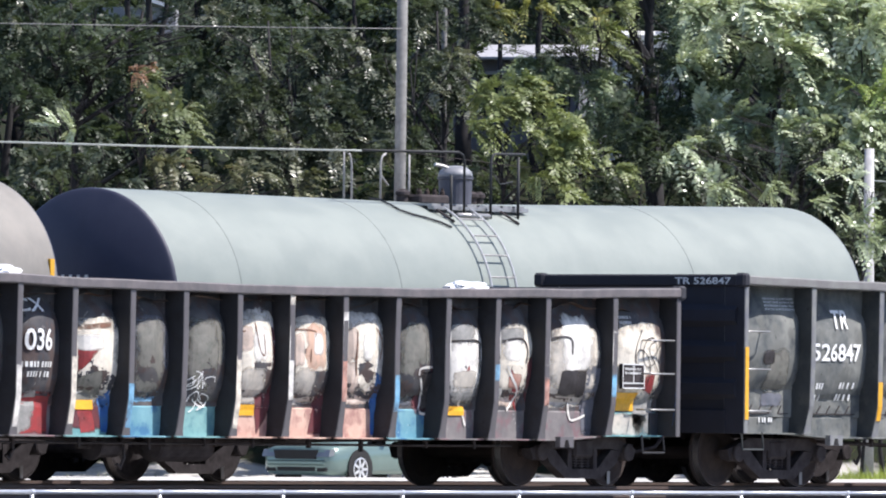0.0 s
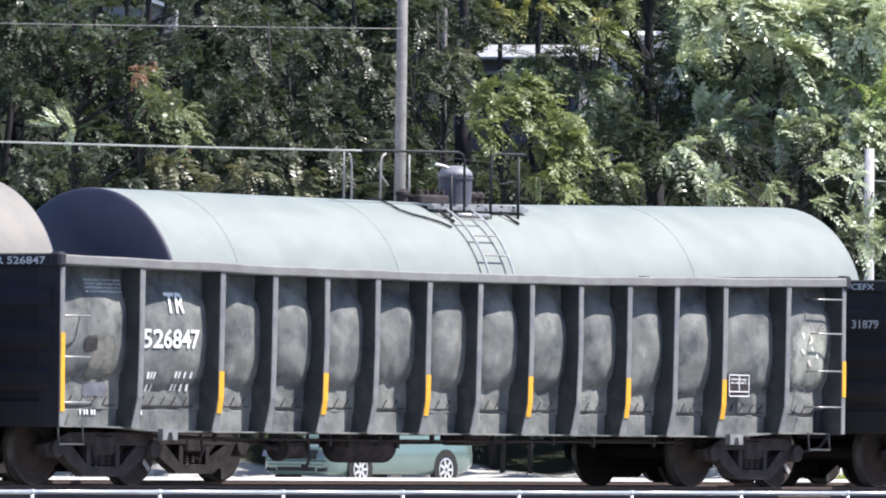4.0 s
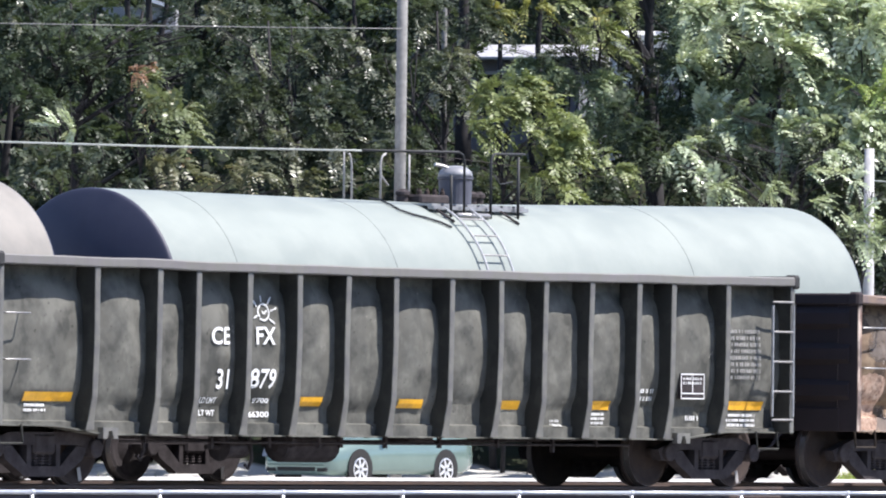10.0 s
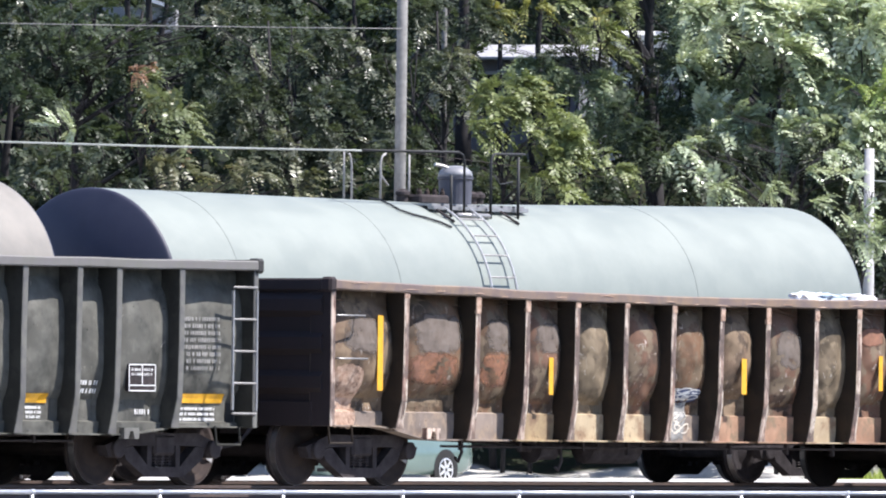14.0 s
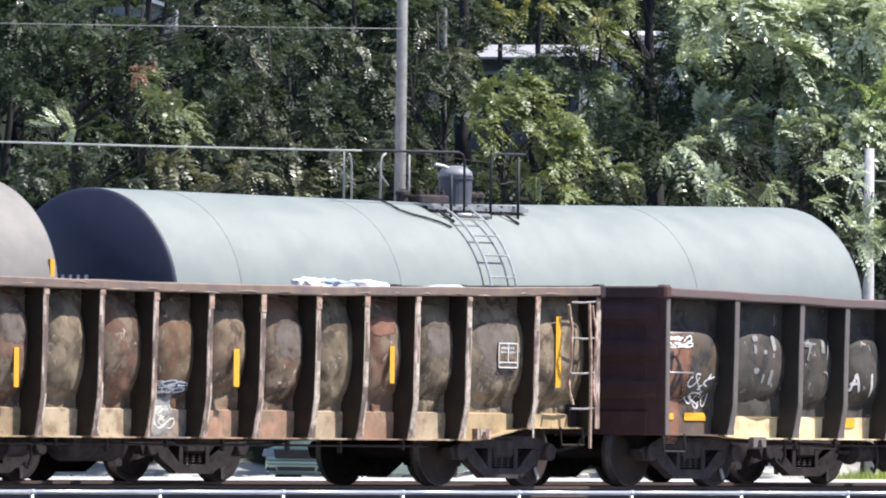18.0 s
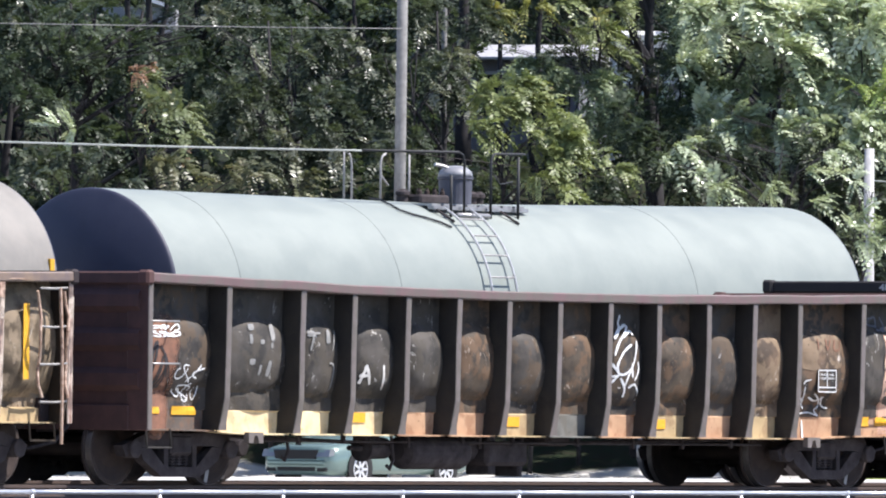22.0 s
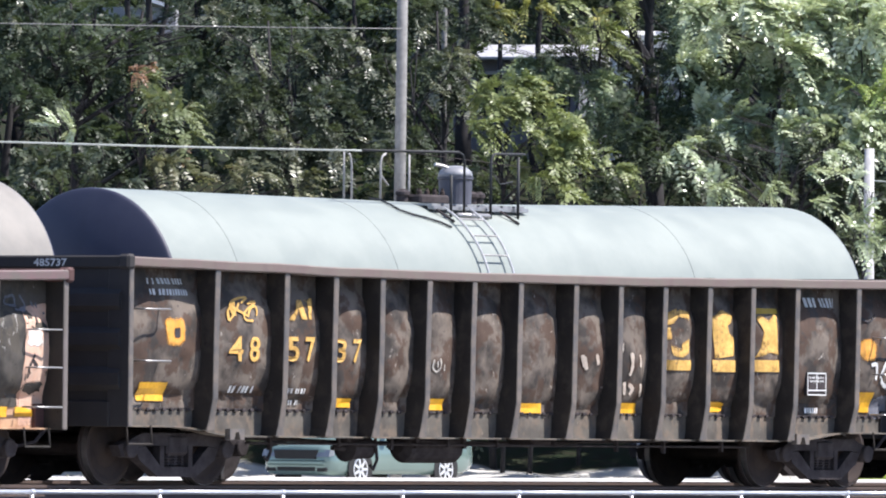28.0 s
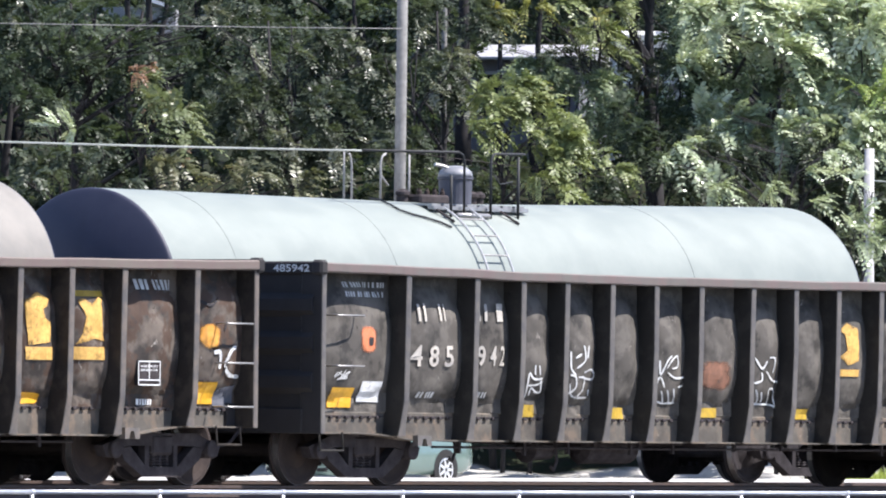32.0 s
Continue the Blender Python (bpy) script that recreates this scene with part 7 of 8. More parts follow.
def wood():
    rng = random.Random(5)

    FEATHER = (11, 0.235, (0.35, 0.95), 0.15)
    TRAIL = (10, 0.24, (0.2, 0.75), 0.6)
    SMALL = (7, 0.30, (0.2, 0.6), 0.0)

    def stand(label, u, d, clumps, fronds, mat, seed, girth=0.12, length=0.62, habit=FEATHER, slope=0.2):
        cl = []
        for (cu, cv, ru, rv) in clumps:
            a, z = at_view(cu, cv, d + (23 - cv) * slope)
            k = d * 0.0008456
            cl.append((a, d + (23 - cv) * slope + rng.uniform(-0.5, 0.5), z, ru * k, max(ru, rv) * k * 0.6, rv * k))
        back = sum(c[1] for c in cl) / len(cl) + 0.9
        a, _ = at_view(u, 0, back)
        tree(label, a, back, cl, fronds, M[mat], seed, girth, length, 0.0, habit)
    # backing rows, dense, the shade between crowns put into dark leaf colour; the wood ends a little past the view's
    # right edge and runs on to the left
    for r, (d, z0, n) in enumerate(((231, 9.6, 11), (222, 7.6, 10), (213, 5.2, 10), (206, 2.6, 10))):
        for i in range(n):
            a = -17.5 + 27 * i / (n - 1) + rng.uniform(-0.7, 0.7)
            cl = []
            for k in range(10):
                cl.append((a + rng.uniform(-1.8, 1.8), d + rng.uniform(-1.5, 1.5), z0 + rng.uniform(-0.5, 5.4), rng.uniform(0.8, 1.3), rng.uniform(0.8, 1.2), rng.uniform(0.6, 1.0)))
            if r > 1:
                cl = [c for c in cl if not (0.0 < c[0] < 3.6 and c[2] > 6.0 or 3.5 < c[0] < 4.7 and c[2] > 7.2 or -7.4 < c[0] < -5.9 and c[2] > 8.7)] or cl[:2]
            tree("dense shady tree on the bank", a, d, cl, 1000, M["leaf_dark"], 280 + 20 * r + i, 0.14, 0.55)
    # feathery crowns in front, as they stand along the view
    stand("yellow-green sumac with drooping feathery leaves", 6, 194.6, [(4.5, 10.8, 1.6, 1.0), (8.5, 10.2, 2.0, 1.2), (6, 13, 2.2, 1.3), (10, 12.5, 2.2, 1.3), (12.5, 14.6, 2.2, 1.2), (14.8, 16.4, 2.0, 1.1), (17.4, 17.6, 1.8, 0.9), (19.4, 18.8, 1.2, 0.7), (9.5, 16, 2.2, 1.1), (13, 18, 1.8, 0.8), (3.4, 14.5, 1.6, 1.1)], 520, "leaf_sumac", 11, 0.08, 0.55, TRAIL)
    stand("small sumac with pale hanging leaves beside the platform", 10, 195.2, [(11, 20.5, 1.5, 0.8), (13.4, 22, 1.2, 0.8), (7.5, 19.5, 1.4, 1), (4, 19, 1.4, 1)], 90, "leaf_sumac", 111, 0.05, 0.5, TRAIL)
    stand("sumac with olive leaves and reddish tips", -34, 196, [(-34.5, 9.4, 1.6, 0.9), (-36.5, 11.5, 1.8, 0.8), (-33, 11.8, 1.8, 0.9), (-30, 12.5, 1.8, 0.8), (-29.5, 14.8, 1.6, 0.8), (-36.5, 13.6, 1.4, 0.7), (-33, 15, 1.6, 0.7), (-38.5, 12.6, 1.0, 0.5)], 150, "leaf_olive", 12, 0.06, 0.55, TRAIL)
    stand("reddish sumac shoot with turning leaves", -33.6, 195.6, [(-33.4, 7.6, 0.8, 0.5), (-34.4, 8.3, 0.8, 0.4)], 16, "leaf_turning", 112, 0.03, 0.35)
    stand("young sumac with long comb-like leaves", -42, 195.6, [(-44.5, 12.6, 1.4, 0.35), (-41.5, 12.8, 1.2, 0.4), (-46, 13.0, 1.2, 0.3), (-42.5, 14.4, 1.6, 0.5), (-40.5, 11.3, 0.8, 0.5), (-41, 16, 2, 0.6)], 20, "leaf_sunlit", 13, 0.04, 0.7, (15, 0.17, (0.0, 0.2), -0.9))
    stand("low brownish shrub beside the tank car", -32, 195.5, [(-33, 18.6, 1.8, 0.9), (-30.5, 18.6, 1.6, 0.8), (-29, 20.4, 1.8, 0.8), (-25, 20, 1.6, 0.9), (-22, 19.4, 1.5, 0.9), (-16, 20.8, 1.4, 0.7)], 110, "leaf_red", 14, 0.05, 0.5, TRAIL)
    stand("bluish-green shrub with pale glinting leaves", -43, 195.5, [(-48, 17.5, 1.8, 0.9), (-45, 19, 2, 0.9), (-41.5, 18, 2, 0.9), (-39, 19.8, 1.8, 0.8), (-47, 20.5, 1.6, 0.8), (-36, 20.6, 1.4, 0.6), (-38, 17.5, 1.2, 0.6)], 130, "leaf_cool", 26, 0.05, 0.5)
    stand("dark leafy tree with small glinting leaves", -20, 198, [(-22, 4, 5, 4), (-14, 6, 5, 4), (-22, 12, 5, 4), (-13, 14, 5, 4), (-18, 19, 5, 3)], 1500, "leaf_cool", 15, 0.13, 0.33, SMALL)
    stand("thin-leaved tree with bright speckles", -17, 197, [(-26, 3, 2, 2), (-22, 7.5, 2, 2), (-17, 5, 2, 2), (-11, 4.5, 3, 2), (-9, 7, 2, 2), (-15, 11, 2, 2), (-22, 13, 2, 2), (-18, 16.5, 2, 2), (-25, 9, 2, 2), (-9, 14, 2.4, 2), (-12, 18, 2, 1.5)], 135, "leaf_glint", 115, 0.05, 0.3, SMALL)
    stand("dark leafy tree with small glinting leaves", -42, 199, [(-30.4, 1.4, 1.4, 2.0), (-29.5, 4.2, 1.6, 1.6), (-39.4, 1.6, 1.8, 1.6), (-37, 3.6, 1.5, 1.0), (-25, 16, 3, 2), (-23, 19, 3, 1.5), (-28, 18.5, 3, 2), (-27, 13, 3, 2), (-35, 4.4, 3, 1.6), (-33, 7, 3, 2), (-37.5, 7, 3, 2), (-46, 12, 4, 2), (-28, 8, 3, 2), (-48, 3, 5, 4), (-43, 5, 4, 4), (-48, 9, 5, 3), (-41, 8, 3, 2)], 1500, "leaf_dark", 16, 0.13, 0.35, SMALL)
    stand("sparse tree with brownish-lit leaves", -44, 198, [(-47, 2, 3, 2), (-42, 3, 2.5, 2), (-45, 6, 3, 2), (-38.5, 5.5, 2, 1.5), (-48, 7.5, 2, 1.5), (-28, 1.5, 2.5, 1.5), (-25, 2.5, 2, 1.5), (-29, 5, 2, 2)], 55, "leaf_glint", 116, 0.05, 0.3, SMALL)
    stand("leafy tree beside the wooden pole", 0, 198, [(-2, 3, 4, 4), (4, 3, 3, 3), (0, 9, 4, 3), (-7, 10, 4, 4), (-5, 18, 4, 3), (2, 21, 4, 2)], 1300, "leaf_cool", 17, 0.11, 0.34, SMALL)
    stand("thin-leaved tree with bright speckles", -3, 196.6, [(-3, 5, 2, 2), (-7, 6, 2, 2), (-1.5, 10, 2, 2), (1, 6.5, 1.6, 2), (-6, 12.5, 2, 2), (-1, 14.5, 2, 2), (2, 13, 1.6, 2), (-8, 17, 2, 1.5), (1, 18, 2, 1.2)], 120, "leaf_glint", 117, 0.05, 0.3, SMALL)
    stand("tall tree with a thick dark trunk", 23.5, 199, [(18, 0.8, 2.4, 1), (14, 0.8, 2, 1), (12, 3, 1.6, 1), (17, 4.4, 1.8, 1.2), (20, -4, 4, 2), (25, -6, 5, 3)], 230, "leaf_sumac", 18, 0.25, 0.5, TRAIL)
    stand("young tree with yellowing leaves", 17, 197.6, [(17.5, 2.6, 1.2, 1.4), (18.8, 4.2, 0.8, 0.8), (5, 1.4, 1.6, 1.2), (10, 1, 1.6, 0.8)], 60, "leaf_turning_gold", 118, 0.05, 0.45, TRAIL)
    for u, girth, tone in ((2.2, 0.19, 17), (6.3, 0.075, 18), (10.5, 0.09, 19), (-35.8, 0.11, 27), (-33.4, 0.13, 28), (-31.8, 0.1, 29), (-10.5, 0.07, 30), (32, 0.13, 31), (21, 0.06, 32), (36.5, 0.1, 33)):
        stand("tall dark-trunked tree on the bank", u, 200.5 + (tone % 3) * 0.7, [(u - 3, -10, 4, 2), (u + 3, -12, 4, 2), (u, -15, 5, 3)], 160, "leaf_dark", 40 + tone, girth, 0.5)
    stand("young sumac before the hill house", 16, 198.5, [(15.5, 5.6, 1.4, 0.8), (17.5, 3.6, 1.4, 0.9), (13.5, 3.2, 1.2, 0.7), (19, 6.5, 1.2, 0.9)], 70, "leaf_sumac", 35, 0.05, 0.5, TRAIL)
    stand("thin branches before the camper", 22, 199.6, [(20.4, 5.2, 0.9, 0.8), (22.4, 7.6, 0.9, 0.9), (24.6, 5, 0.8, 0.9), (19.4, 8.4, 0.9, 0.7), (21.6, 3.6, 1, 0.5), (25.4, 8, 0.8, 1.2), (8, 5.8, 1.6, 0.6), (11.5, 6.4, 1.6, 0.6), (14.5, 6.2, 1.4, 0.7), (16.8, 6.8, 1.2, 0.8), (23.4, 9.4, 1.4, 0.8)], 210, "leaf_cool", 137, 0.05, 0.33, SMALL)
    stand("shady tree before the hill house", 14, 200.2, [(9, 8, 2, 1.2), (13, 9.5, 2.2, 1.4), (17.5, 10, 2, 1.6), (20, 13, 2, 1.6), (16, 14, 2.2, 1.6), (11, 7.5, 1.5, 1), (17.2, 11.4, 1.6, 1.2), (18.6, 9, 1.2, 1)], 800, "leaf_mid", 36, 0.06, 0.34, SMALL)
    # crowns whose glare of sunlight is part of the leaf colour
    sunlit_tree = "tree with hanging feathery leaves in pale sunlit green"
    stand(sunlit_tree, 31, 197.6, [(28, 1.5, 2, 1.2), (31, 0.8, 2.4, 1.2), (34, 2.6, 2.4, 1.2), (36.5, 5, 1.8, 1.2), (29, 4.4, 1.8, 1.2), (27, 7.4, 1.4, 1.2), (29.5, 12.6, 1.8, 1.2), (31.5, 15, 1.6, 1.2), (34, 14, 1.4, 1.6), (33.4, 17.4, 1.8, 1.1)], 1050, "leaf_sunlit", 70, 0.12, 0.55, TRAIL)
    stand(sunlit_tree, 40, 197.2, [(39, 1.4, 2, 1.1), (42, 3, 2, 1.2), (40, 4.6, 1.6, 1), (41, 7.8, 1.8, 1), (43.6, 9.2, 2, 1), (40.5, 10.6, 1.6, 0.8), (44.6, 12.2, 2, 1), (42, 14.5, 1.6, 0.8), (38.5, 15.4, 1.6, 1.0)], 920, "leaf_sunlit", 71, 0.12, 0.62, TRAIL)
    stand(sunlit_tree, 48, 196.4, [(46, 3.6, 2.2, 1.2), (49.5, 2, 2, 1.2), (48.6, 5.6, 2, 1.2), (46, 7.6, 1.8, 1), (49, 9.2, 2, 1), (47, 11.4, 2, 1), (49.6, 13, 1.8, 1), (46.4, 14.8, 1.8, 1), (49.5, 16, 1.4, 0.8)], 900, "leaf_sunlit", 72, 0.12, 0.62, TRAIL)
    stand(sunlit_tree, 45, 195.9, [(41, 2, 2.4, 1.4), (45, 1.2, 2.4, 1.4), (48.5, 4, 2.2, 1.4), (44, 5.4, 2.2, 1.2), (48.6, 8, 2, 1.2), (38.5, 5.6, 1.6, 1.2), (34.5, 0.8, 2.2, 1.2), (31, 3.2, 2, 1.2), (36.5, 2.4, 2, 1.2), (49.6, 11.6, 1.6, 1)], 420, "leaf_sunlit", 78, 0.08, 0.68, (10, 0.26, (0.1, 0.6), 0.75))
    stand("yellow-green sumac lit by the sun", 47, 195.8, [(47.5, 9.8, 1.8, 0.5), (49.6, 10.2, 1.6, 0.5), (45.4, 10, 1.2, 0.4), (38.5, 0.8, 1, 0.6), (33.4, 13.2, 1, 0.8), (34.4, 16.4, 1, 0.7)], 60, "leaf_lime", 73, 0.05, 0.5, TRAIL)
    stand("leafy tree in the shade of the pale sunlit ones", 37, 198.2, [(28, 2, 3, 2.5), (34, 3, 3, 2.5), (40, 3, 3, 2.5), (46, 3, 3, 2.5), (30, 10, 3, 2), (36, 10, 2.5, 2), (42, 10, 3, 2.5), (48, 10, 3, 2.5)], 1600, "leaf_mid", 74, 0.1, 0.36, SMALL)
    stand("leafy tree in the shade of the pale sunlit ones", 39, 197, [(29, 17, 3, 2.5), (35, 17, 3, 2.5), (41, 17, 3, 2.5), (47, 17, 3, 2.5), (31, 22, 3, 2), (37, 22, 3, 2), (43, 22, 3, 2), (48.5, 23, 3, 2.5), (46, 28, 3, 2)], 1000, "leaf_cool", 75, 0.1, 0.36, SMALL)
    stand("low shoots with hanging leaves in pale sunlit green", 38, 195.2, [(27, 16.6, 1.6, 0.8), (26, 18.6, 1.4, 0.6), (29, 19.5, 1.4, 0.7), (36, 19, 1.4, 0.8), (40, 19.6, 1.6, 0.7), (37.4, 21.6, 1.5, 0.7), (42.4, 18, 1.4, 0.8), (45, 20, 1.4, 0.7), (41, 23, 1.4, 0.6), (31, 21.4, 1.3, 0.6), (44, 16.4, 1.4, 0.8)], 150, "leaf_sunlit", 76, 0.05, 0.5, TRAIL)
    stand("shrub in pale sunlit green hanging before the white pole", 47.4, 193.6, [(46.8, 21, 1.2, 0.8), (48.3, 21.6, 0.9, 0.8), (49.4, 22, 0.8, 0.7), (47, 24, 1.2, 0.8), (48.6, 26, 1.0, 0.9), (46.4, 26.4, 0.9, 0.8), (49.8, 25, 0.9, 0.9), (49.8, 28, 0.9, 0.9)], 110, "leaf_sunlit", 77, 0.04, 0.45, TRAIL)
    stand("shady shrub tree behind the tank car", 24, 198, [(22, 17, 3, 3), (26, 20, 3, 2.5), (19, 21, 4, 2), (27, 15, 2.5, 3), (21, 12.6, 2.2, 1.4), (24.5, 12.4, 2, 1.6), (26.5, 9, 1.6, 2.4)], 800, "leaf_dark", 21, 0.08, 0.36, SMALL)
    # undergrowth at the foot of the bank, its shade painted into the leaf colour
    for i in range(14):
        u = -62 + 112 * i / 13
        stand("dark undergrowth shrub at the foot of the bank", u, 198.5 + rng.uniform(-0.8, 0.8), [(u - 2, 45, 4, 3), (u + 2, 40, 4, 3.5), (u, 33, 4, 4), (u + 1, 27, 4, 3)], 420, "leaf_shade", 60 + i, 0.05, 0.45, SMALL)
# ---- the yard behind ----
def sedan():
    """A green saloon facing down the line; its nose at local x = 0."""
    car = tagged(new("sedan"), "pale green saloon car parked on pale gravel", "car")
    car.matrix_world = pose(147.55, 35.15, ground_z(148, 35) + 0.005, 0, 0, 0) @ Matrix.Scale(0.965, 4)
    paint_, W = M["car_green"], 0.86
    # lengthways stations: x, half width, bottom, belt height, crown height
    stations = [(0.0, 0.66, 0.30, 0.64, 0.69), (0.06, 0.76, 0.22, 0.68, 0.73), (0.25, 0.82, 0.20, 0.70, 0.76), (0.8, W, 0.20, 0.78, 0.86), (1.25, W, 0.22, 0.86, 0.95), (1.8, W, 0.22, 0.90, 0.97), (2.9, W, 0.22, 0.92, 0.99), (3.6, W, 0.22, 0.93, 1.0), (4.1, 0.84, 0.24, 0.92, 1.0), (4.38, 0.78, 0.32, 0.86, 0.96), (4.45, 0.68, 0.42, 0.76, 0.82)]
    bm = bmesh.new()
    rows = []
    for x, w, z0, zb, zc in stations:
        rows.append([bm.verts.new((x, y, z)) for y, z in ((-w * 0.9, z0), (-w, z0 + 0.1), (-w, (z0 + zb) / 2 + 0.05), (-w * 0.96, zb), (-w * 0.7, zc), (0, zc + 0.02), (w * 0.7, zc), (w * 0.96, zb), (w, (z0 + zb) / 2 + 0.05), (w, z0 + 0.1), (w * 0.9, z0))])
    for a, b in zip(rows, rows[1:]):
        for k in range(11):
            bm.faces.new((a[k], a[(k + 1) % 11], b[(k + 1) % 11], b[k]))
    bm.faces.new(rows[0])
    bm.faces.new(rows[-1])
    part("body", bm, paint_, car, "pale green bodywork", smooth=True)
    bm = bmesh.new()
    cab = [(1.15, 0.70, 0.93), (1.85, 0.60, 1.36), (2.3, 0.60, 1.40), (3.0, 0.60, 1.37), (3.75, 0.70, 0.98)]
    rows = [[bm.verts.new(c) for c in ((x, -w, z), (x, w, z), (x, 0.74, 0.92), (x, -0.74, 0.92))] for x, w, z in cab]
    for a, b in zip(rows, rows[1:]):
        for k in range(4):
            bm.faces.new((a[k], a[(k + 1) % 4], b[(k + 1) % 4], b[k]))
    bm.faces.new(rows[0])
    bm.faces.new(rows[-1])
    part("cabin", bm, paint_, car)
    for y in (-1, 1):
        for xs in ((1.45, 2.35), (2.45, 3.35)):
            bm = bmesh.new()
            prism(bm, [(xs[0] + 0.3, 0.98), (xs[1], 0.98), (xs[1], 1.3), (xs[0] + 0.45, 1.3)] if xs[0] < 2 else [(xs[0], 0.98), (xs[1], 0.98), (xs[1] - 0.3, 1.28), (xs[0], 1.3)], "y", y * 0.70 - 0.05, y * 0.70 + 0.05)
            part("side_window", bm, M["glass"], car, "dark glass")
    bm = bmesh.new()
    vs = [bm.verts.new(c) for c in ((1.2, -0.64, 0.975), (1.2, 0.64, 0.975), (1.83, 0.55, 1.36), (1.83, -0.55, 1.36))]
    bm.faces.new(vs)
    bmesh.ops.solidify(bm, geom=bm.faces[:], thickness=-0.02)
    part("windscreen", bm, M["glass"], car, "sky-reflecting windscreen")
    bm = bmesh.new()
    prism(bm, [(-0.46, 0.50), (0.46, 0.50), (0.50, 0.665), (-0.50, 0.665)], "x", -0.038, 0.06)
    part("grille", bm, M["rubber"], car, "dark grille")
    bm = bmesh.new()
    box(bm, -0.01, 0.1, -0.45, 0.45, 0.28, 0.36, 0.02)
    part("lower_intake", bm, M["rubber"], car)
    bm = bmesh.new()
    box(bm, -0.03, 0.16, -0.70, 0.70, 0.36, 0.50, 0.05)
    part("bumper", bm, paint_, car)
    for y in (-1, 1):
        bm = bmesh.new()
        prism(bm, [(-0.035, 0.54), (0.3, 0.58), (0.40, 0.72), (0.02, 0.67)], "y", y * 0.60 - 0.17, y * 0.60 + 0.17)
        part("headlight", bm, M["lamp_glass"], car, "clear headlight")
        bm = bmesh.new()
        box(bm, -0.005, 0.05, y * 0.58 - 0.12, y * 0.58 + 0.12, 0.27, 0.35, 0.02)
        part("fog_lamp", bm, M["rubber"], car)
        bm = bmesh.new()
        box(bm, 4.38, 4.47, y * 0.62 - 0.13, y * 0.62 + 0.13, 0.70, 0.84, 0.02)
        part("tail_light", bm, M["spray_red"], car)
        bm = bmesh.new()
        box(bm, 1.5, 1.64, y * 0.93 - 0.1, y * 0.93 + 0.1, 0.95, 1.07, 0.03)
        part("mirror", bm, paint_, car)
        for x in (0.82, 3.45):
            bm = bmesh.new()
            turned(bm, [(y * 0.70, 0.24), (y * 0.70, 0.30), (y * 0.73, 0.318), (y * 0.84, 0.318), (y * 0.868, 0.30), (y * 0.868, 0.21)], 30, pose(x, 0, 0.318))
            tyre = part("wheel", bm, M["rubber"], car, "black tyre")
            bm = bmesh.new()
            turned(bm, [(y * 0.80, 0.21), (y * 0.872, 0.215), (y * 0.876, 0.20), (y * 0.85, 0.17), (y * 0.85, 0.03)], 24, pose(x, 0, 0.318))
            part("rim", bm, M["alloy"], tyre, "bright alloy rim")
            for k in range(7):
                bm = bmesh.new()
                a = 2 * math.pi * k / 7
                ca, sa = math.cos(a), math.sin(a)
                prism(bm, [(x + ca * 0.03 - sa * 0.03, 0.318 + sa * 0.03 + ca * 0.03), (x + ca * 0.2 - sa * 0.02, 0.318 + sa * 0.2 + ca * 0.02), (x + ca * 0.2 + sa * 0.02, 0.318 + sa * 0.2 - ca * 0.02), (x + ca * 0.03 + sa * 0.03, 0.318 + sa * 0.03 - ca * 0.03)], "y", min(y * 0.85, y * 0.874), max(y * 0.85, y * 0.874))
                part("spoke", bm, M["alloy"], tyre)
            bm = bmesh.new()
            turned(bm, [(y * 0.845, 0.36), (y * 0.866, 0.365), (y * 0.866, 0.322)], 30, pose(x, 0, 0.33))
            part("wheel_arch", bm, M["rubber"], car)


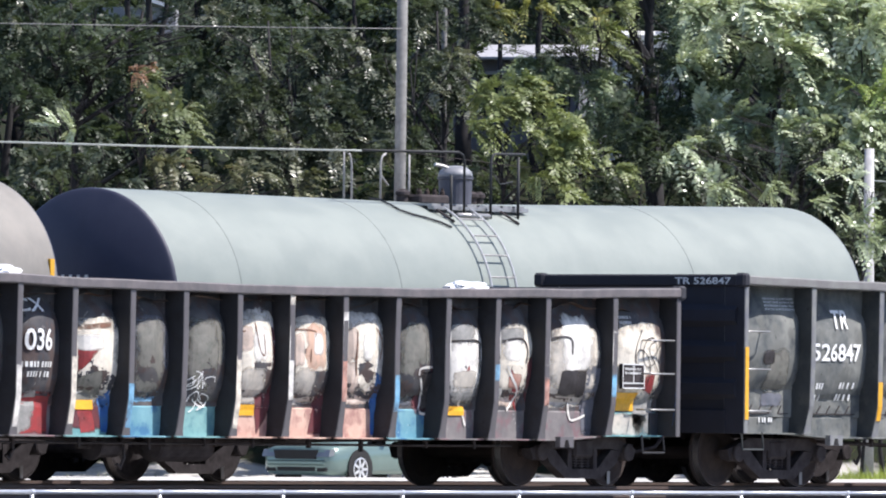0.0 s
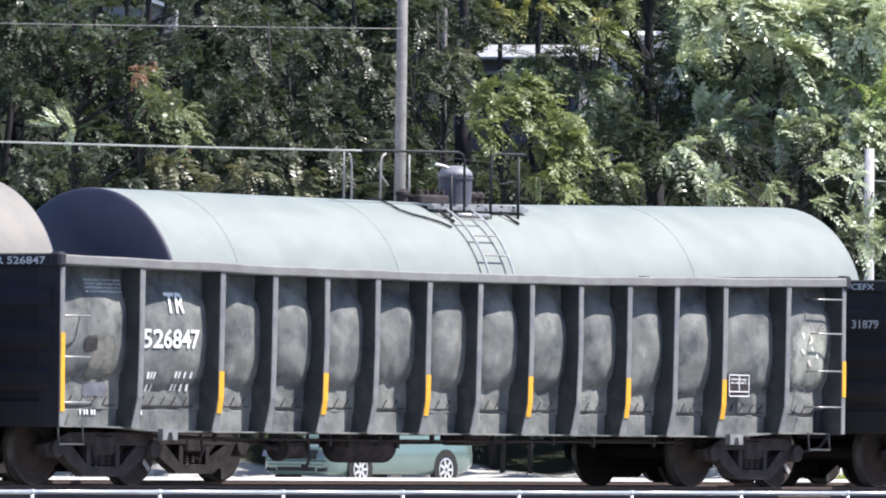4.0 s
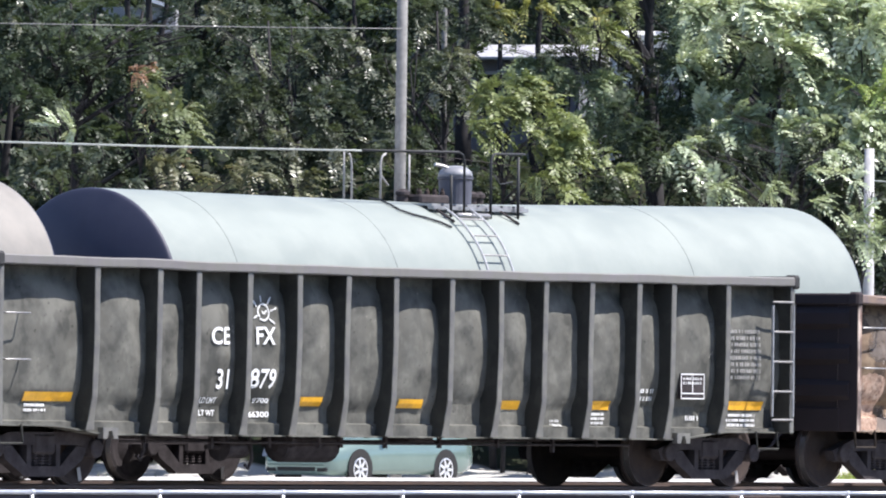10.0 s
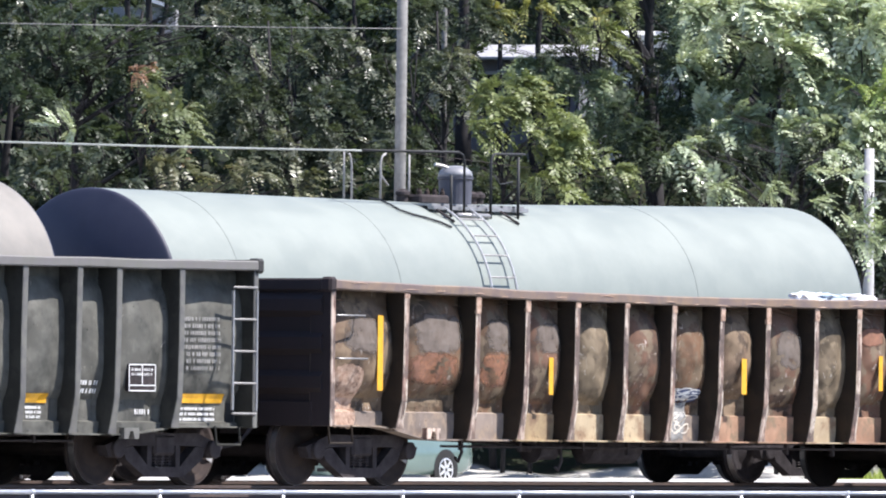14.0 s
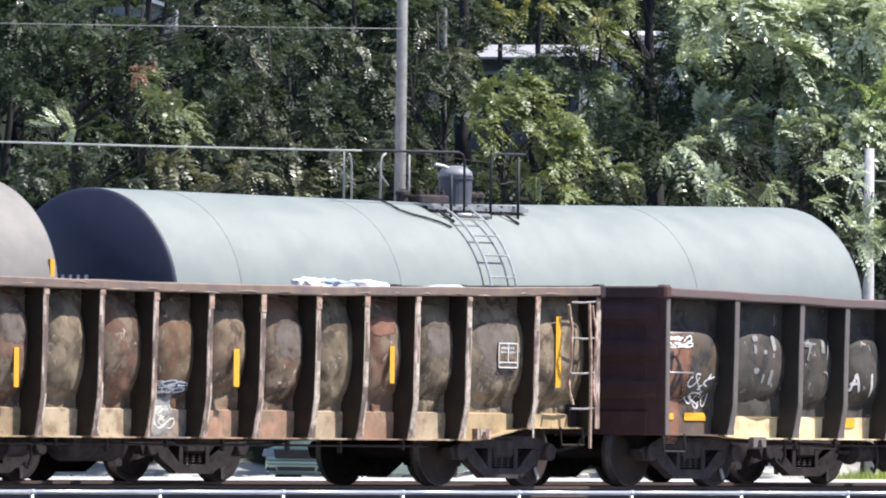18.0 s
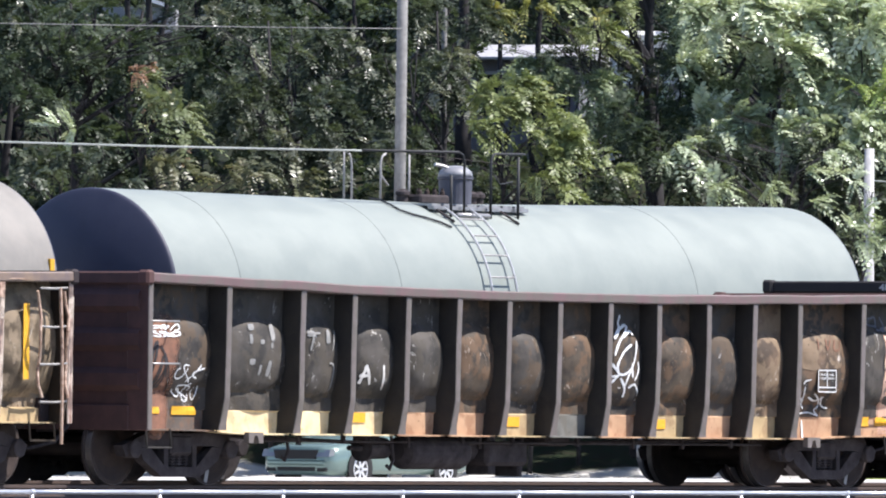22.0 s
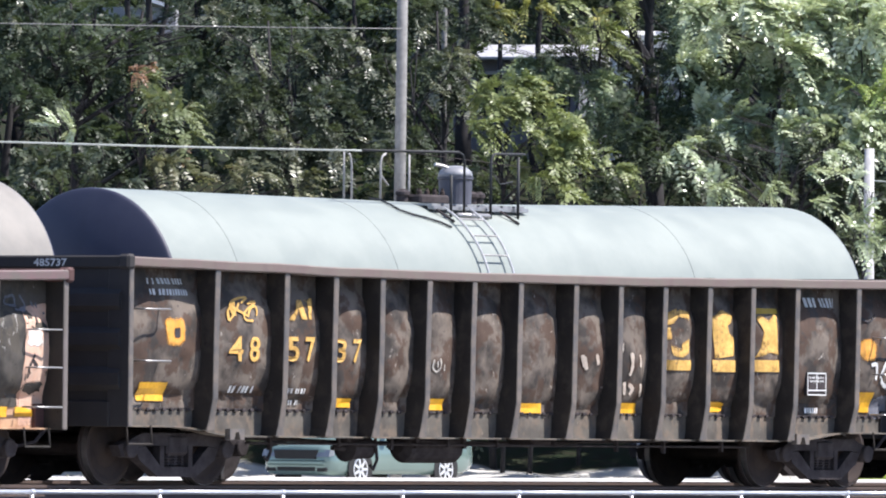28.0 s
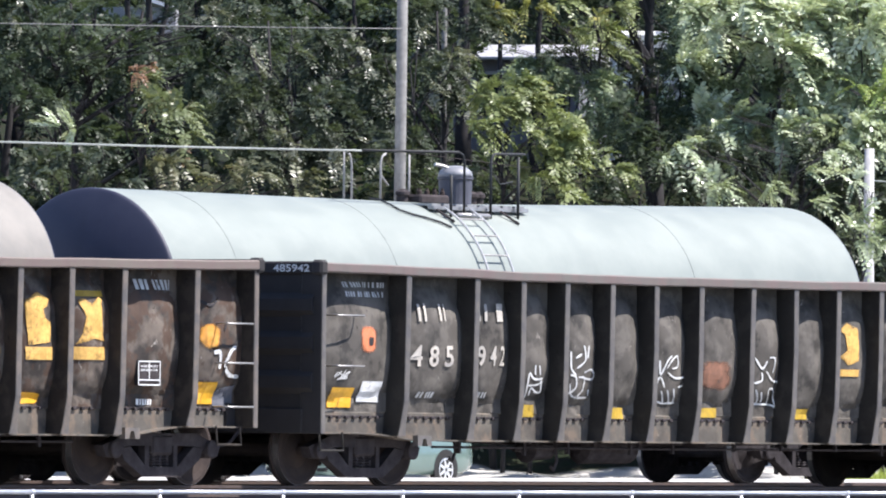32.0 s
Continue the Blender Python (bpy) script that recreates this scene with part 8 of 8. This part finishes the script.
def poles_and_wires():
    def pole(label, a, d, top, r, material, lean=0.0, arm=False):
        p = site(a, d)
        ob = tagged(new("utility_pole"), label, "utility pole")
        ob.location = (p.x, p.y, ground_z(p.x, p.y) - 0.1)
        h = top - ob.location.z
        off = ACROSS * (lean * h)
        bm = bmesh.new()
        rod(bm, [Vector((0, 0, 0)), off * 0.5 + Vector((0, 0, h * 0.5)), off + Vector((0, 0, h))], [r * 1.15, r, r * 0.85], 14)
        part("shaft", bm, material, ob, smooth=True)
        if not arm:
            return ob
        bm = bmesh.new()
        box(bm, -0.05, 0.05, -0.9, 0.9, h - 0.9, h - 0.78, 0.01)
        part("crossarm", bm, M["pole_wood"], ob)
        return ob
    pole("grey weathered wooden utility pole behind the tank car", -0.83, 193, 13.0, 0.104, M["pole_wood"], 0.004, True)
    pole("slim grey metal pole among the trees", -0.02, 205, 13.0, 0.055, M["pole_wood"], 0.0)
    pole("white-painted pole at the end of the trees", 7.92, 194.6, 5.96, 0.107, M["pole_white"], -0.003)

    def wire(a0, z0, a1, z1, d, r, sag, label, material="wire", d1=None):
        ob = tagged(new("overhead_cable"), label, "cable")
        bm = bmesh.new()
        pts = []
        for k in range(25):
            f = k / 24
            q = site(a0 + (a1 - a0) * f, d + ((d1 or d) - d) * f, z0 + (z1 - z0) * f - sag * 4 * f * (1 - f))
            pts.append(q)
        rod(bm, pts, r, 6)
        part("strand", bm, M[material], ob, smooth=True)
    wire(-30, 6.75, -0.8, 5.77, 192.8, 0.019, 0.2, "thick pale overhead cable tied to the wooden pole")
    wire(-30, 8.56, -0.8, 8.03, 192.8, 0.009, 0.15, "thin grey overhead cable tied to the wooden pole", "dull_wire")
    wire(-0.8, 5.77, 20, 4.6, 192.8, 0.006, 0.2, "thin dark cable slung from the wooden pole into the trees", "black_iron", 215)
    wire(7.92, 5.37, 20, 4.9, 194.6, 0.015, 0.1, "pale overhead cable leaving the white pole")


def hill_house():
    """A low pale-roofed building half hidden on the hill."""
    house = tagged(new("house"), "low grey house with a pale roof behind trees", "house")
    p = site(1.85, 216.5)
    house.matrix_world = Matrix.Translation((p.x, p.y, 7.05)) @ pose(0, 0, 0, 0, 0, YAW - 90 - 12)
    for x0, x1, y0, y1 in ((-1.7, 0.95, 0, 0.15), (-1.7, 0.95, 4.85, 5), (-1.7, -1.55, 0.15, 4.85), (0.8, 0.95, 0.15, 4.85)):
        bm = bmesh.new()
        box(bm, x0, x1, y0, y1, -1.5, 1.25)
        part("wall", bm, M["house_wall"], house)
    for k, x in enumerate((-1.2, -0.15)):
        bm = bmesh.new()
        box(bm, x, x + 0.8, -0.03, 0.02, 0.1, 0.95)
        w = part("window", bm, M["glass"], house, "dark window")
        bm = bmesh.new()
        box(bm, x - 0.06, x + 0.86, -0.06, -0.01, 0.95, 1.02)
        part("window_frame", bm, M["house_roof"], w)
    bm = bmesh.new()
    prism(bm, [(-0.5, 1.25), (5.5, 1.25), (5.5, 1.3), (2.5, 1.66), (-0.5, 1.3)], "x", -2.1, 1.3)
    part("roof", bm, M["house_roof"], house, "pale sunlit roof")


def camper():
    """A white trailer on the hill, glimpsed between trunks."""
    van = tagged(new("camper_trailer"), "white camper trailer half hidden behind trunks", "trailer")
    p = site(4.15, 214.5)
    van.matrix_world = Matrix.Translation((p.x, p.y, ground_z(p.x, p.y))) @ pose(0, 0, 0, 0, 0, YAW - 90)
    low = 8.85 - ground_z(p.x, p.y)
    bm = bmesh.new()
    box(bm, -0.75, 1.3, 0.0, 1.6, 0.35, low, 0.08)
    part("body", bm, M["plastic_white"], van, "white sheet-metal body")
    for x0, x1 in ((-0.62, -0.1), (0.05, 0.6), (0.75, 1.2)):
        bm = bmesh.new()
        box(bm, x0, x1, -0.03, 0.02, low - 0.85, low - 0.42, 0.01)
        part("window", bm, M["glass"], van, "dark window")
    bm = bmesh.new()
    box(bm, -0.76, 1.31, -0.02, 0.01, low - 1.2, low - 1.08)
    part("stripe", bm, M["house_wall"], van, "grey stripe")
    for x in (0.0, 0.7):
        bm = bmesh.new()
        turned(bm, [(0.02, 0.2), (0.02, 0.32), (0.2, 0.32), (0.2, 0.2)], 20, pose(x, 0, 0.32))
        part("wheel", bm, M["rubber"], van)


def garden_shed():
    """A pale building on the hill, seen between trunks."""
    shed = tagged(new("shed"), "pale grey shed with a white sloping eave behind trunks", "shed")
    p = site(-6.6, 217.5)
    shed.matrix_world = Matrix.Translation((p.x, p.y, 7.6)) @ pose(0, 0, 0, 0, 0, YAW - 90)
    for x0, x1, y0, y1 in ((-1.0, 1.0, 0, 0.12), (-1.0, 1.0, 2.4, 2.52), (-1.0, -0.88, 0.12, 2.4), (0.88, 1.0, 0.12, 2.4)):
        bm = bmesh.new()
        box(bm, x0, x1, y0, y1, 1.2, 1.75)
        part("wall", bm, M["house_roof"], shed)
    bm = bmesh.new()
    prism(bm, [(-0.95, 2.28), (0.95, 1.70), (0.95, 1.78), (-0.95, 2.36)], "y", -0.3, 2.8)
    part("roof", bm, M["plastic_white"], shed, "white sloping roof edge")


def tufts():
    def blades(name, label, category, spots, count, h, material, seed):
        rng = np.random.default_rng(seed)
        vs, fs = [], []
        for (a, d, ra, rd) in spots:
            for _ in range(count):
                p = site(a + rng.normal() * ra, d + rng.normal() * rd)
                z = ground_z(p.x, p.y)
                u = Vector(rng.normal(size=3))
                u.z = 0
                u.normalize()
                hh = h * rng.uniform(0.4, 1.2)
                tip = p + Vector((rng.normal() * 0.12, rng.normal() * 0.12, z + hh))
                tip.z = z + hh
                n = len(vs)
                vs += [(p.x - u.x * 0.012, p.y - u.y * 0.012, z - 0.02), (p.x + u.x * 0.012, p.y + u.y * 0.012, z - 0.02), tuple(tip)]
                fs.append((n, n + 1, n + 2))
        me = bpy.data.meshes.new(name)
        me.from_pydata(vs, [], fs)
        me.materials.append(material)
        tagged(new(name, me), label, category, kind="stuff")
    blades("grass", "sunlit yellow-green grass at the edge of the yard", "grass", [(7.9, 194, 0.45, 1.2), (9.2, 194, 0.8, 1.5), (11, 194, 1, 1.5)], 2600, 0.3, M["grass"], 3)
    blades("dry_weeds", "dry pale weeds along the foot of the bank", "weeds", [(a, 194.8, 0.4, 0.3) for a in (2.2, 2.7, 3.1, 3.5, 3.9, 5.2, -5.8, -6.6, -8)], 45, 0.2, M["weed"], 4)
ground()
track("track_main", 0.0, 60, 170, "main track of rusty rails on grey ballast")
track("track_siding", TANK_Y, 60, 170, "siding of rusty rails on grey ballast")
fence()
tank_car("long pale grey tank car with a dark head and platform", 103.85, 119.1, M["tank_grey"])
tank_car("beige-grey tank car coupled to the grey one", 86.2, 101.42, M["tank_beige"], False)
sedan()
poles_and_wires()
hill_house()
camper()
garden_shed()
wood()
tufts()
def motions():
    # distance gone by the train, in metres
    run = [(0, 0.0), (1, 3.567), (2, 7.064), (3, 10.507), (3.5, 12.206), (5.5, 18.792), (6.5, 21.963), (7.5, 25.106), (8, 26.56), (8.5, 28.063), (9, 29.568), (10, 32.522), (11, 35.377), (12, 38.203), (13, 40.995), (14, 43.726),
           (14.5, 45.075), (16.5, 50.357), (17.5, 52.951), (18.5, 55.535), (19.5, 58.118), (20.5, 60.733), (21.5, 63.388), (22.5, 66.087), (23.5, 68.854), (24.5, 71.701), (25.5, 74.629), (27.5, 80.821), (28.5, 84.086), (29.5, 87.445), (30.5, 90.899), (31.5, 94.451), (32, 96.264)]
    ts = [r[0] for r in run]

    def gone(t):
        i = min(max(sum(1 for v in ts if v <= t) - 1, 0), len(run) - 2)

        def slope(k):
            lo, hi = max(k - 1, 0), min(k + 1, len(run) - 1)
            return (run[hi][1] - run[lo][1]) / (run[hi][0] - run[lo][0])
        h = ts[i + 1] - ts[i]
        u = (t - ts[i]) / h
        return ((2 * u ** 3 - 3 * u ** 2 + 1) * run[i][1] + (u ** 3 - 2 * u ** 2 + u) * h * slope(i) + (3 * u ** 2 - 2 * u ** 3) * run[i + 1][1] + (u ** 3 - u ** 2) * h * slope(i + 1))

    times = [k * 0.5 for k in range(65)]
    spins = [min(k / 7.5, 32.0) for k in range(241)]
    turns = [gone(t) / WHEEL_R for t in spins]
    for car, x0, sets in CARS:
        walk(car, [(t, pose(x0 - gone(t), 0, 0)) for t in times])
        for w in sets:
            at = Vector(w.location)
            w.rotation_mode = "QUATERNION"
            walk(w, [(t, pose(at.x, 0, WHEEL_R, 0, -math.degrees(a), 0)) for t, a in zip(spins, turns)])


motions()
